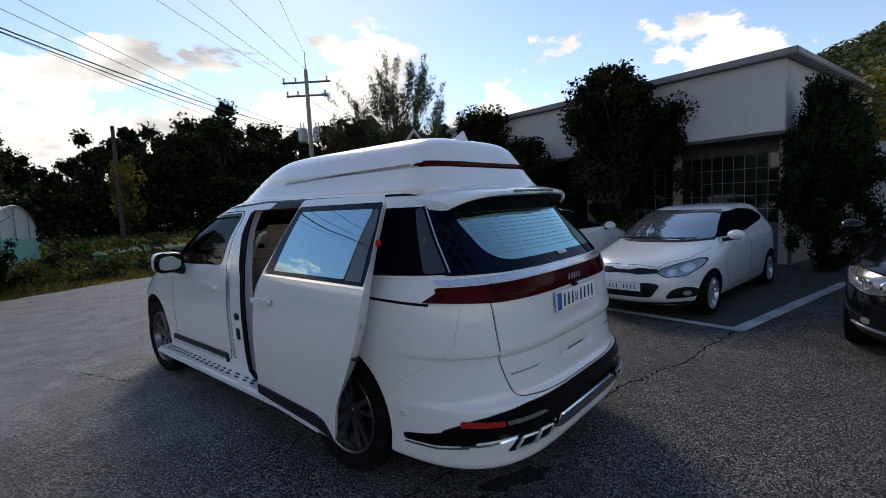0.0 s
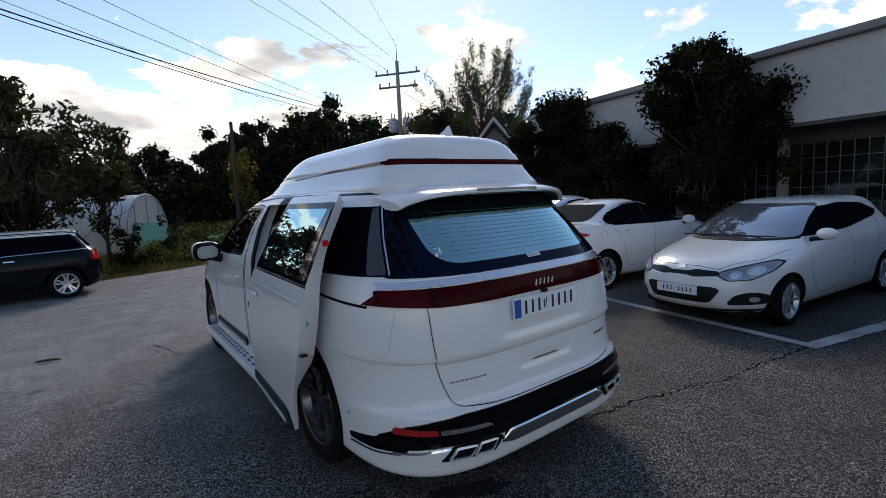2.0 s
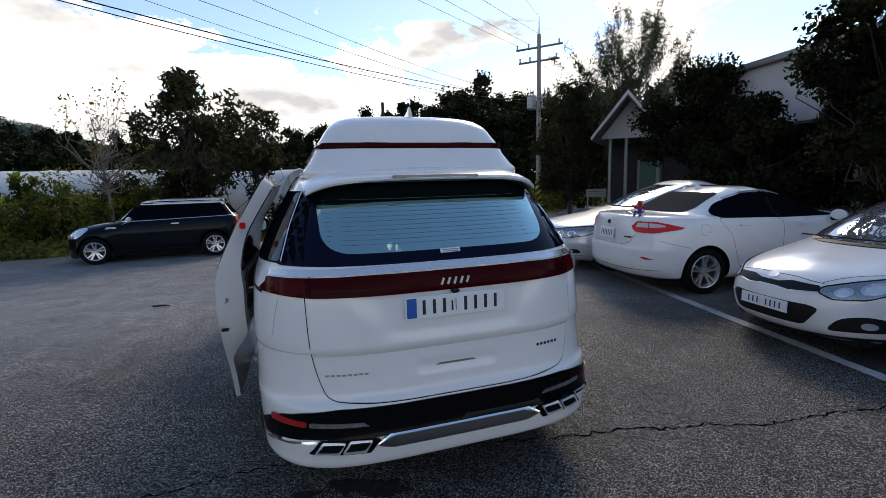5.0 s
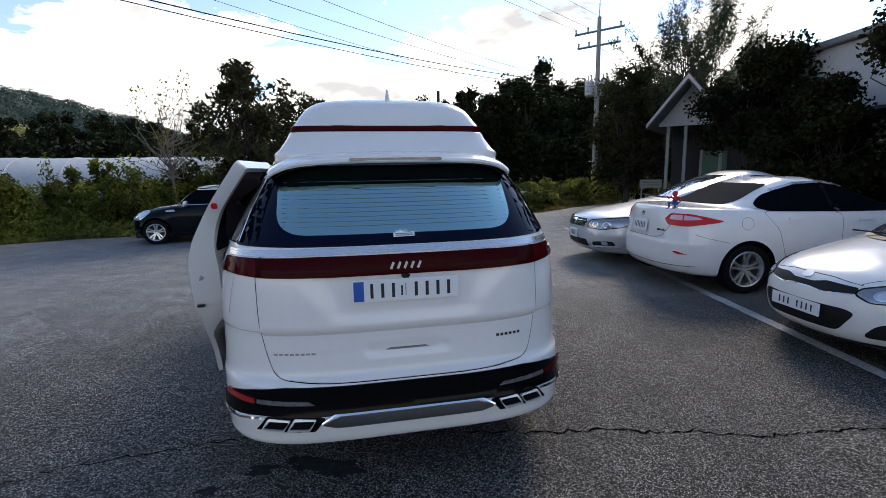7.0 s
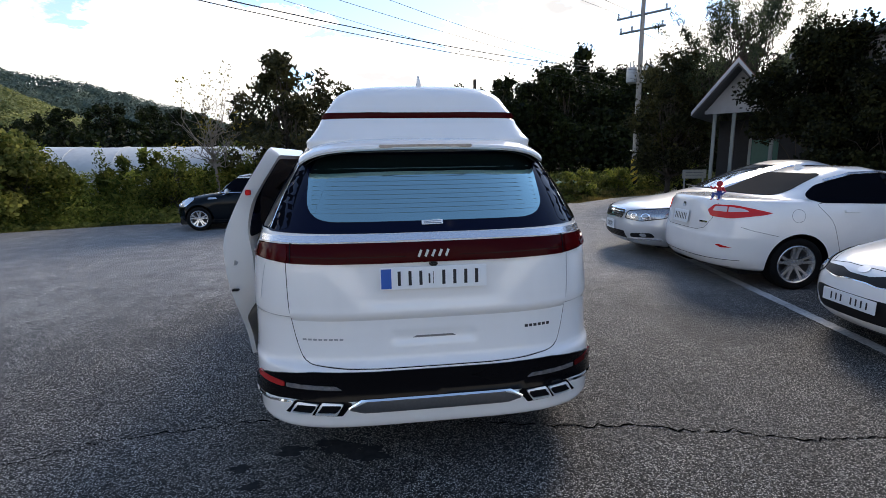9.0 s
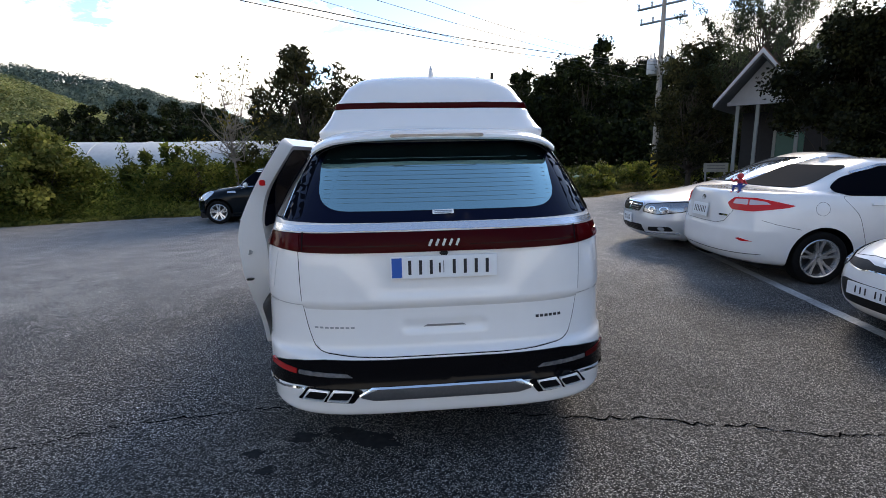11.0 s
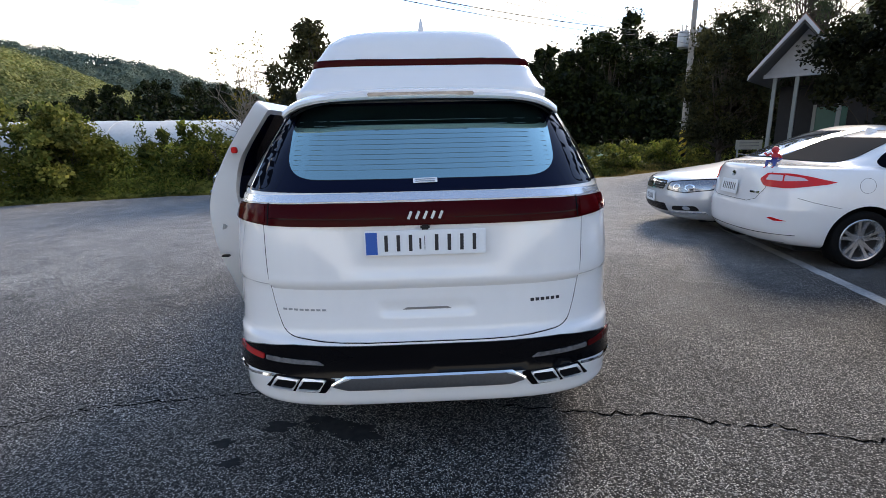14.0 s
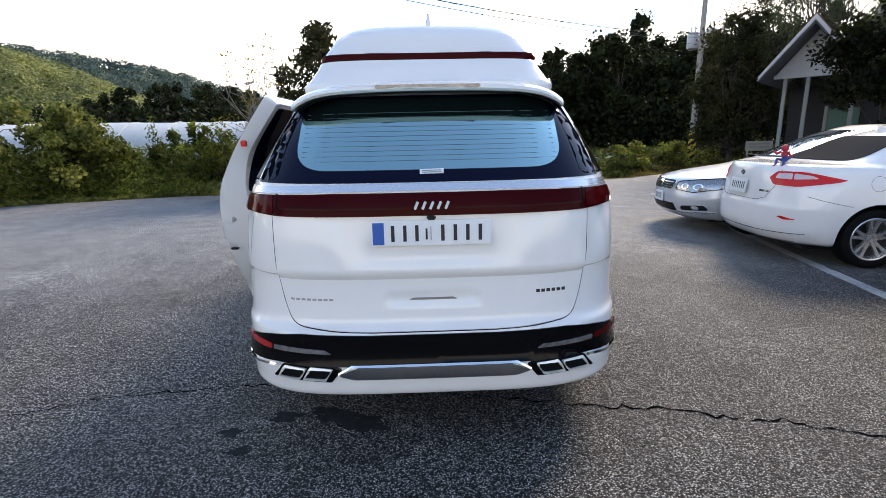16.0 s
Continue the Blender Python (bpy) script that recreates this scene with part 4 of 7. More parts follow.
    for s in (-1, 1):
        part("tail_lamp", panel(bvh, 'rear', rounded([(s * 0.70, 1.082), (s * 0.865, 1.092), (s * 0.86, 1.147), (s * 0.70, 1.155)][::s], 0.012), 0.0155, 0.006, 0.03), REDLAMP, lb)
        side = 'left' if s < 0 else 'right'
        part("tail_lamp_corner", panel(bvh, side, rounded([(0.10, 1.083), (0.375, 1.086), (0.285, 1.150), (0.10, 1.157)], [0.005, 0.01, 0.03, 0.005]), 0.012, 0.02, 0.03), REDLAMP, lb)
        part("lamp_core", strip(bvh, 'rear', [(s * 0.13, 1.103), (s * 0.68, 1.103)], 0.004, 0.0128, 0.003), REDDEEP, lb)
        part("lamp_divider", strip(bvh, 'rear', [(s * 0.685, 1.075), (s * 0.682, 1.165)], 0.006, 0.0135, 0.004), SEAM, lb)
    # emblem: plain slanted bars
    em = bmesh.new()
    for k in range(5):
        x = -0.07 + k * 0.033
        merge(em, strip(bvh, 'rear', [(x, 1.099), (x + 0.014, 1.129)], 0.011, 0.018, 0.008))
    part("emblem", em, GREYINK, van, "small silver emblem of plain bars")
    part("camera_pod", box(bmesh.new(), -0.02, 0.02, -0.035, 0.0, 1.055, 1.075, 0.006), PLASTIC, van)
    for x0, x1, z, mat_, nm in ((-0.645, -0.44, 0.70, GREYINK, "model_badge"), (0.465, 0.61, 0.715, INK, "trim_badge")):
        b = bmesh.new()
        k = 8 if mat_ is GREYINK else 6
        for i in range(k):
            a = x0 + (x1 - x0) * i / k
            e = a + (x1 - x0) / k * 0.72
            merge(b, strip(bvh, 'rear', [(a, z), (e, z)], 0.009 if mat_ is GREYINK else 0.014, 0.0065, 0.002))
        part(nm, b, mat_, van, "plain bars in place of a badge")
    marks = [(-0.185 + i * 0.052, -0.15 + i * 0.052, -0.035, 0.035) for i in range(3)] + [(-0.032, -0.012, -0.028, 0.02), (-0.006, 0.0, -0.03, 0.03)] + [(0.03 + i * 0.054, 0.066 + i * 0.054, -0.035, 0.035) for i in range(4)]
    plate_bars(van, (0, -0.028, 1.0), False, 0.52, 0.108, marks, -0.03, True)
    # bumper: black band, reflectors, chrome lines, exhaust trims
    part("bumper_band", panel(bvh, 'rear', rounded([(-0.925, 0.398), (-0.72, 0.412), (-0.45, 0.405), (0.45, 0.405), (0.72, 0.412), (0.925, 0.398), (0.93, 0.455), (0.86, 0.512), (0.76, 0.535), (0.60, 0.552), (0.3, 0.547), (-0.3, 0.547), (-0.60, 0.552), (-0.76, 0.535), (-0.86, 0.512), (-0.93, 0.455)], 0.01), 0.011, 0.02, 0.04), GLOSSBLACK, van, "gloss black bumper band")
    for s in (-1, 1):
        side = 'left' if s < 0 else 'right'
        part("band_corner", panel(bvh, side, rounded([(0.11, 0.395), (0.30, 0.372), (0.50, 0.366), (0.515, 0.396), (0.30, 0.432), (0.22, 0.462), (0.16, 0.495), (0.11, 0.51)], [0.01, 0.03, 0.01, 0.02, 0.06, 0.05, 0.03, 0.005]), 0.0045, 0.012, 0.04), GLOSSBLACK, van)
        part("corner_chrome", strip(bvh, side, [(0.50, 0.356), (0.30, 0.362), (0.14, 0.382)], 0.008, 0.012, 0.016), CHROME, van)
        part("corner_chrome", strip(bvh, 'rear', [(s * 0.90, 0.386), (s * 0.70, 0.404)], 0.008, 0.012, 0.016), CHROME, van)
        # the left reflector's lit look is put into a brighter red
        part("reflector", panel(bvh, 'rear', rounded([(s * 0.89, 0.480), (s * 0.74, 0.470), (s * 0.74, 0.496), (s * 0.89, 0.510)][::-s], 0.008), 0.016, 0.012, 0.03), REDGLOW if s < 0 else REDLAMP, van, "red bumper reflector")
        part("reverse_lamp", panel(bvh, 'rear', rounded([(s * 0.73, 0.472), (s * 0.46, 0.464), (s * 0.49, 0.484), (s * 0.73, 0.494)][::-s], 0.008), 0.016, 0.012, 0.03), SMOKELENS, van, "clear reversing lamp")
        tray = part("exhaust_surround", panel(bvh, 'rear', rounded([(s * 0.745, 0.345), (s * 0.465, 0.335), (s * 0.415, 0.40), (s * 0.46, 0.41), (s * 0.69, 0.41)][::-s], 0.008), 0.006, 0.014, 0.03), GLOSSBLACK, van, "black surround of twin exhaust trims")
        for cx in (0.642, 0.522):
            o = rounded([(s * (cx - 0.035), 0.349), (s * (cx + 0.073), 0.352), (s * (cx + 0.038), 0.402), (s * (cx - 0.068), 0.400)][::s], 0.010, 4)
            i = [(s * cx + (x - s * cx) * 0.87, 0.376 + (z - 0.376) * 0.70) for x, z in o]
            part("exhaust_mouth", panel(bvh, 'rear', i, 0.012, 0.006, 0.03), SEAM, tray)
            part("exhaust_trim", ring_panel(bvh, 'rear', o, i, 0.020, 0.02), TRIMSILVER, tray, "chrome exhaust trim")
        part("parking_sensor", ring_panel(bvh, side, [(0.51 + 0.013 * math.cos(k * math.tau / 16), 0.495 + 0.013 * math.sin(k * math.tau / 16)) for k in range(16)], [(0.51 + 0.010 * math.cos(k * math.tau / 16), 0.495 + 0.010 * math.sin(k * math.tau / 16)) for k in range(16)], 0.002, 0.004), GREYINK, van)
        if s < 0:
            part("bumper_seam", strip(bvh, side, [(0.20, 1.06), (0.215, 0.88), (0.26, 0.825), (0.385, 0.745), (0.55, 0.65)], 0.0014, 0.0012, 0.003), GREYINK, van)
        part("shoulder_gap", strip(bvh, side, [(0.34, 1.075), (0.98, 1.10)], 0.014, 0.002, 0.004), SEAM, van)
    part("diffuser_bar", panel(bvh, 'rear', rounded([(-0.43, 0.372), (-0.36, 0.352), (0.36, 0.352), (0.43, 0.372), (0.37, 0.394), (0.34, 0.402), (-0.34, 0.402), (-0.37, 0.394)], 0.01), 0.014, 0.03, 0.03), BRUSHED, van, "brushed dark silver diffuser bar")
    part("diffuser_edge", strip(bvh, 'rear', [(-0.43, 0.385), (-0.37, 0.405), (0.37, 0.405), (0.43, 0.385)], 0.009, 0.02, 0.02), CHROME, van)
    # spoiler
    sp = bmesh.new()
    prof = [(0.64, 1.694), (0.52, 1.683), (0.38, 1.668), (0.27, 1.650), (0.228, 1.636), (0.222, 1.622), (0.235, 1.612), (0.30, 1.610), (0.40, 1.618), (0.46, 1.62)]
    rows = []
    for k in range(33):
        u = -1 + k / 16
        x = u * 0.685
        row = []
        for y, z in prof:
            f = (0.64 - y) / 0.42
            row.append(sp.verts.new((x * (1 - 0.03 * f), y + 0.10 * abs(u) ** 2.6 * f + 0.05 * abs(u) ** 8, z - 0.016 * u * u - 0.055 * abs(u) ** 7)))
        rows.append(row)
    for a, b in zip(rows, rows[1:]):
        for i in range(len(prof) - 1):
            sp.faces.new((a[i], b[i], b[i + 1], a[i + 1]))
    sp.faces.new(rows[0])
    sp.faces.new(rows[-1][::-1])
    bmesh.ops.recalc_face_normals(sp, faces=sp.faces)
    spo = part("roof_spoiler", sp, PEARL, van, "white roof spoiler")
    sl = bmesh.new()
    rows = []
    for k in range(33):
        u = -1 + k / 16
        row = []
        for y, z in ((0.245, 1.610), (0.30, 1.6075), (0.40, 1.6155), (0.47, 1.618)):
            f = (0.64 - y) / 0.42
            row.append(sl.verts.new((u * 0.66 * (1 - 0.03 * f), y + 0.10 * abs(u) ** 2.6 * f + 0.05 * abs(u) ** 8, z - 0.016 * u * u - 0.055 * abs(u) ** 7)))
        rows.append(row)
    for a, b in zip(rows, rows[1:]):
        for i in range(3):
            sl.faces.new((a[i], b[i], b[i + 1], a[i + 1]))
    part("spoiler_lining", sl, PLASTIC, spo, "black underside of the spoiler")
    part("third_brake_lamp", box(bmesh.new(), -0.24, 0.24, 0.222, 0.24, 1.622, 1.638, 0.004), SMOKELENS, spo, "pale third brake lamp")
    # high roof shell
    roof = hull([
        (1.60, 0.50, 3.26, 0.66, 0.30, 0.88, 4.5, 2.4, 0, 0),
        (1.668, 0.49, 3.24, 0.672, 0.30, 0.88, 4.5, 2.4, 0, 0),
        (1.70, 0.505, 3.20, 0.645, 0.30, 0.88, 4.5, 2.4, 0, 0),
        (1.76, 0.545, 3.12, 0.605, 0.28, 0.88, 4.5, 2.4, 0, 0),
        (1.795, 0.565, 3.07, 0.588, 0.26, 0.88, 4.5, 2.4, 0, 0),
        (1.80, 0.58, 3.06, 0.578, 0.26, 0.88, 4.5, 2.4, 0, 0),
        (1.825, 0.58, 3.02, 0.576, 0.26, 0.88, 4.5, 2.4, 0, 0),
        (1.87, 0.595, 2.94, 0.545, 0.26, 0.84, 4.2, 2.4, 0, 0),
        (1.93, 0.625, 2.80, 0.505, 0.26, 0.76, 3.9, 2.4, 0, 0),
        (1.977, 0.68, 2.62, 0.445, 0.26, 0.6, 3.5, 2.4, 0, 0),
        (2.003, 0.78, 2.40, 0.36, 0.25, 0.5, 3.0, 2.3, 0, 0),
        (2.012, 0.95, 2.1, 0.22, 0.15, 0.2, 2.6, 2.3, 0, 0),
    ], 16, 22, 4)
    rbvh = bvhtree.BVHTree.FromBMesh(roof)
    hr = part("high_roof", roof, PEARL, van, "white moulded high roof")
    part("roof_tail_lamp", panel(rbvh, 'rear', rounded([(-0.565, 1.797), (0.565, 1.797), (0.55, 1.826), (-0.55, 1.826)], 0.008), 0.012, 0.02, 0.04), REDLENS, hr, "dark red lamp strip across the high roof")
    for side in ('left', 'right'):
        part("roof_lamp_corner", panel(rbvh, side, rounded([(0.58, 1.80), (0.72, 1.806), (0.69, 1.82), (0.58, 1.828)], 0.005), 0.012, 0.02, 0.04), REDLENS, hr)
        part("roof_trim", strip(rbvh, side, [(0.73, 1.813), (1.4, 1.806), (2.10, 1.792)], 0.015, 0.007, 0.014), BRUSHED, hr, "grey trim line along the high roof")
    fin = bmesh.new()
    prism(fin, [(0.735, 1.975), (0.90, 1.99), (0.86, 2.022), (0.82, 2.038), (0.785, 2.062), (0.765, 2.064)], 'x', -0.018, 0.018)
    for v in fin.verts:
        v.co.x *= 1 - 0.75 * smooth(1.985, 2.06, v.co.z)
    bmesh.ops.bevel(fin, geom=fin.edges[:], offset=0.003, segments=2, affect='EDGES')
    part("fin_antenna", fin, PEARL, hr, "white shark-fin antenna")
    # left flank: front door, B pillar
    part("pillar_seal", strip(bvh, 'left', [(2.245, 0.45), (2.25, 1.10), (2.37, 1.58)], 0.03, 0.002, 0.004), SATIN, van)
    part("front_door_seam", strip(bvh, 'left', rounded([(2.27, 0.42), (2.27, 1.10), (2.40, 1.60), (2.95, 1.585), (3.38, 1.20), (3.42, 0.80), (3.40, 0.42)], 0.08), 0.006, 0.0015, 0.003), SEAM, van)
    part("door_handle", panel(bvh, 'left', rounded([(2.42, 0.97), (2.66, 0.965), (2.66, 1.0), (2.42, 1.005)], 0.015), 0.03, 0.04, 0.03), PEARL, van, "white front door handle")
    part("window_line", strip(bvh, 'left', rounded([(2.38, 1.19), (3.33, 1.16), (3.36, 1.20), (2.92, 1.56), (2.44, 1.57)], 0.04), 0.024, 0.003, 0.006, 0.04, True), GLOSSBLACK, van, "black window surround")
    for y0, y1 in ((2.32, 3.55),):
        part("sill_moulding", panel(bvh, 'left', rounded([(y0, 0.40), (y1, 0.40), (y1 - 0.05, 0.475), (y0, 0.475)], 0.02), 0.012, 0.02, 0.06), PLASTIC, van, "black sill moulding")
        part("sill_chrome", strip(bvh, 'left', [(y0 + 0.02, 0.42), (y1 - 0.04, 0.42)], 0.028, 0.018, 0.012), SATIN, van)
    part("door_latch", panel(bvh, 'left', [(2.18 + 0.022 * math.cos(k * math.tau / 14), 0.80 + 0.028 * math.sin(k * math.tau / 14)) for k in range(14)], 0.006, 0.01, 0.03), PLASTIC, van)
    part("door_striker", panel(bvh, 'left', rounded([(2.165, 0.62), (2.195, 0.62), (2.195, 0.71), (2.165, 0.71)], 0.012), 0.004, 0.01, 0.03), PLASTIC, van)
    for s in (-1, 1):
        turn = Matrix.Translation((s * 1.115, 3.0, 1.19)) @ Matrix.Rotation(radians(-s * 8), 4, 'Z') @ Matrix.Rotation(radians(9), 4, 'X')

        def oval(w, h, y, k=30):
            return [(w * math.copysign(abs(math.cos(a * math.tau / k)) ** 0.6, math.cos(a * math.tau / k)), y, h * math.copysign(abs(math.sin(a * math.tau / k)) ** 0.6, math.sin(a * math.tau / k))) for a in range(k)]

        def shell(loops):
            q = bmesh.new()
            vs = [[q.verts.new(p) for p in lp] for lp in loops]
            for u, w in zip(vs, vs[1:]):
                for i in range(len(u)):
                    q.faces.new((u[i], u[(i + 1) % len(u)], w[(i + 1) % len(u)], w[i]))
            q.faces.new(vs[0][::-1])
            q.faces.new(vs[-1])
            bmesh.ops.recalc_face_normals(q, faces=q.faces)
            q.transform(turn)
            return q
        mi = part("wing_mirror", shell([oval(0.095, 0.062, -0.045), oval(0.112, 0.078, -0.06), oval(0.122, 0.088, -0.045), oval(0.122, 0.088, -0.01)]), GLOSSBLACK, van, "wing mirror with a black rim and white cap")
        part("mirror_cap", shell([oval(0.123, 0.089, -0.012), oval(0.12, 0.086, 0.04), oval(0.10, 0.07, 0.085), oval(0.05, 0.035, 0.105), oval(0.01, 0.008, 0.108)]), PEARL, mi, "white mirror cap")
        part("mirror_glass", shell([oval(0.094, 0.061, -0.050), oval(0.094, 0.061, -0.046)]), MIRROR, mi)
        bm = tube(bmesh.new(), [(s * 0.93, 3.06, 1.12), (s * 1.0, 3.03, 1.10), (s * 1.07, 3.0, 1.12)], [0.045, 0.035, 0.03], 10)
        part("mirror_arm", bm, PLASTIC, mi)
    # running boards with dark oval treads
    for s in (-1, 1):
        bm = box(bmesh.new(), -0.12, 0.09, 1.55, 3.72, -0.03, 0.03, 0.018)
        bm.transform(Matrix.Translation((s * 0.985, 0, 0.315)))
        sb = part("running_board", bm, PEARL, van, "white running board with dark oval treads")
        for r in range(3):
            for k in range(22):
                if s > 0:
                    continue
                y = 1.75 + k * 0.085 + (0.03 if r % 2 else 0)
                bm = bmesh.new()
                lathe(bm, [(0.0, 0.024), (0.004, 0.022), (0.005, 0.001)], 10, 'z')
                bm.transform(Matrix.Translation((-1.045 + r * 0.036, y, 0.344)) @ Matrix.Diagonal((0.45, 1, 1, 1)))
                part("tread", bm, PLASTIC, sb)
    part("door_track", panel(bvh, 'left', rounded([(1.15, 1.597), (2.10, 1.597), (2.04, 1.642), (1.15, 1.648)], 0.01), 0.004, 0.012, 0.04), PLASTIC, van, "black track over the door opening")
    part("door_seal", strip(bvh, 'left', [(1.9, 0.362), (2.06, 0.366), (2.105, 0.40), (2.112, 0.50), (2.118, 1.10), (2.20, 1.36), (2.295, 1.585)], 0.046, 0.0015, 0.01, 0.03), SEAM, van, "black rubber door seal")
    grip = tube(bmesh.new(), [(-0.70, 2.19, 1.42), (-0.74, 2.19, 1.40), (-0.77, 2.26, 1.24), (-0.79, 2.30, 1.17), (-0.75, 2.31, 1.15)], 0.016, 8)
    part("grab_handle", grip, BEIGE, van, "beige grab handle on the pillar")
    # the sliding door, pushed back along the flank
    skin = rounded([(1.382, 0.31), (1.335, 0.51), (1.185, 0.745), (1.10, 0.93), (1.055, 1.12), (1.06, 1.30), (1.10, 1.48), (1.15, 1.645), (1.99, 1.645), (2.09, 1.32), (2.16, 1.18), (2.24, 1.05), (2.29, 0.70), (2.28, 0.335), (1.39, 0.30)], [0.05, 0.1, 0.15, 0.12, 0.1, 0.1, 0.1, 0.03, 0.03, 0.1, 0.06, 0.1, 0.15, 0.04, 0.04])
    sd = part("sliding_door", panel(bvh, 'left', skin, 0.0, lambda q: 0.13 - 0.07 * smooth(1.02, 1.4, q[1]) - 0.105 * (1 - smooth(0.56, 0.76, q[1])), 0.035, None, True), PEARL, van, "open white sliding door")
    for v in sd.data.vertices:
        v.co.y += 0.75 * bvh.find_nearest(v.co)[3] * (1 - smooth(1.15, 1.7, v.co.y))
    part("glass_frame", panel(bvh, 'left', rounded([(1.067, 1.187), (2.12, 1.187), (1.99, 1.60), (1.142, 1.60), (1.105, 1.48), (1.065, 1.31)], [0.01, 0.03, 0.03, 0.01, 0.1, 0.1]), 0.003, 0.004, 0.04), FRIT, sd, "gloss black window frame")
    part("door_glass", panel(bvh, 'left', rounded([(1.235, 1.21), (2.00, 1.208), (1.93, 1.565), (1.19, 1.565)], 0.02), 0.0065, 0.003, 0.045), DOORFILM, sd, "sky-blue reflective door window")
    part("rear_frit", panel(bvh, 'left', rounded([(1.085, 1.205), (1.225, 1.205), (1.183, 1.565), (1.145, 1.565), (1.115, 1.48)], 0.015), 0.0062, 0.003, 0.04), PILLARPANE, sd, "smoked rear edge of the door window")
    part("door_lining", panel(bvh, 'left', rounded([(1.27, 1.15), (1.28, 0.97), (1.32, 0.87), (2.22, 0.87), (2.2, 1.15)], 0.05), -0.136, -0.012, 0.06), LINER, sd, "dark inner door lining")
    part("inner_seal", panel(bvh, 'left', rounded([(1.165, 1.16), (2.14, 1.16), (1.985, 1.61), (1.24, 1.61), (1.20, 1.47)], 0.03), 0.0, 0.002, 0.04, lambda q: -0.134 + 0.07 * smooth(1.02, 1.4, q[1])), FRIT, sd, "black inner window frame")
    part("belt_chrome", strip(bvh, 'left', [(1.05, 1.180), (2.14, 1.178)], 0.012, 0.004, 0.01), CHROME, sd)
    part("crease_line", strip(bvh, 'left', [(1.10, 1.09), (2.22, 1.085)], 0.006, 0.003, 0.004), PEARL, sd)
    hd = part("door_handle", panel(bvh, 'left', rounded([(1.98, 1.0), (2.22, 0.995), (2.22, 1.028), (1.98, 1.032)], 0.014), 0.032, 0.02, 0.03), PEARL, sd, "white pull handle")
    part("handle_pocket", panel(bvh, 'left', rounded([(2.0, 0.985), (2.2, 0.98), (2.2, 1.01), (2.0, 1.015)], 0.014), 0.002, 0.006, 0.03), SATIN, hd)
    part("lower_moulding", panel(bvh, 'left', rounded([(1.385, 0.302), (1.50, 0.328), (2.275, 0.358), (2.275, 0.425), (1.57, 0.412), (1.475, 0.393), (1.40, 0.325)], 0.012), 0.012, 0.02, 0.04), PLASTIC, sd, "black lower moulding")
    part("lower_chrome", strip(bvh, 'left', [(1.52, 0.322), (2.27, 0.352)], 0.022, 0.018, 0.012), PEARL, sd)
    part("door_edge_latch", box(bmesh.new(), -0.985, -0.945, 1.135, 1.165, 0.80, 0.812, 0.003), PLASTIC, sd)
    part("edge_reflector", box(bmesh.new(), -0.836, -0.806, 1.080, 1.10, 1.376, 1.408, 0.004), REDBRIGHT, sd, "red edge reflector")
    part("hinge_arm", tube(bmesh.new(), [(-0.95, 1.12, 0.98), (-0.90, 1.3, 0.98), (-0.80, 1.42, 0.98)], 0.018, 8), STEEL, sd)
    sd.matrix_local = Matrix.Translation((-1.10, 1.80, 0)) @ Matrix.Rotation(radians(-4.0), 4, 'Z') @ Matrix.Translation((0.99, -2.29, 0))
    # cabin: seats, floor, dash
    part("cabin_floor", box(bmesh.new(), -0.84, 0.84, 0.6, 3.8, 0.41, 0.44, 0.005), LINER, van)
    for sy in (2.62, 1.80, 0.95):
        for sx in (-0.42, 0.42):
            bm = box(bmesh.new(), sx - 0.27, sx + 0.27, sy - 0.05, sy + 0.47, 0.60, 0.78, 0.06)
            st = part("seat", bm, BEIGE, van, "beige leather seat")
            bm = box(bmesh.new(), -0.26, 0.26, -0.09, 0.09, 0.0, 0.56, 0.07)
            bm.transform(Matrix.Translation((sx, sy - 0.02, 0.72)) @ Matrix.Rotation(radians(14), 4, 'X'))
            part("backrest", bm, BEIGE, st)
            bm = box(bmesh.new(), -0.14, 0.14, -0.05, 0.05, 0.0, 0.2, 0.04)
            bm.transform(Matrix.Translation((sx, sy - 0.17, 1.27)) @ Matrix.Rotation(radians(8), 4, 'X'))
            part("headrest", bm, BEIGE, st)
            part("seat_base", box(bmesh.new(), sx - 0.22, sx + 0.22, sy, sy + 0.4, 0.44, 0.60, 0.01), LINER, st)
    part("dashboard", box(bmesh.new(), -0.8, 0.8, 3.3, 3.8, 0.6, 1.12, 0.1), LINER, van)
    bm = bmesh.new()
    for k in range(28):
        a, b = k * math.tau / 28, (k + 1) * math.tau / 28
        tube(bm, [(0.19 * math.cos(a), 0, 0.19 * math.sin(a)), (0.19 * math.cos(b), 0, 0.19 * math.sin(b))], 0.016, 6, False)
    bm.transform(Matrix.Translation((-0.42, 3.12, 1.08)) @ Matrix.Rotation(radians(-25), 4, 'X'))
    part("steering_wheel", bm, PLASTIC, van)
    for y in (1.03, 4.09):
        for s in (-1, 1):
            wheel(van, s * 0.855, y, 0.365, 0.235, s, 5, True, RIMMIX, 0.70, 0.10)
    part("underbody", box(bmesh.new(), -0.80, 0.80, 0.2, 4.7, 0.20, 0.36, 0.03), PLASTIC, van)
    # front doors and screen set well forward, the body a trace off square to its tail
    stations = [(-1, -1), (1.9, 1.9), (2.13, 2.20), (2.27, 2.45), (3.0, 3.28), (3.33, 3.52), (4.09, 4.12), (6, 6)]

    def forward(y, z):
        for (a, fa), (b, fb) in zip(stations, stations[1:]):
            if a <= y <= b:
                shift = fa + (fb - fa) * (y - a) / (b - a) - y
                return y + shift * (1 - 0.6 * smooth(1.3, 1.7, z))
        return y

    def lean(y):
        return 0.03 * max(0.0, y - 0.3)
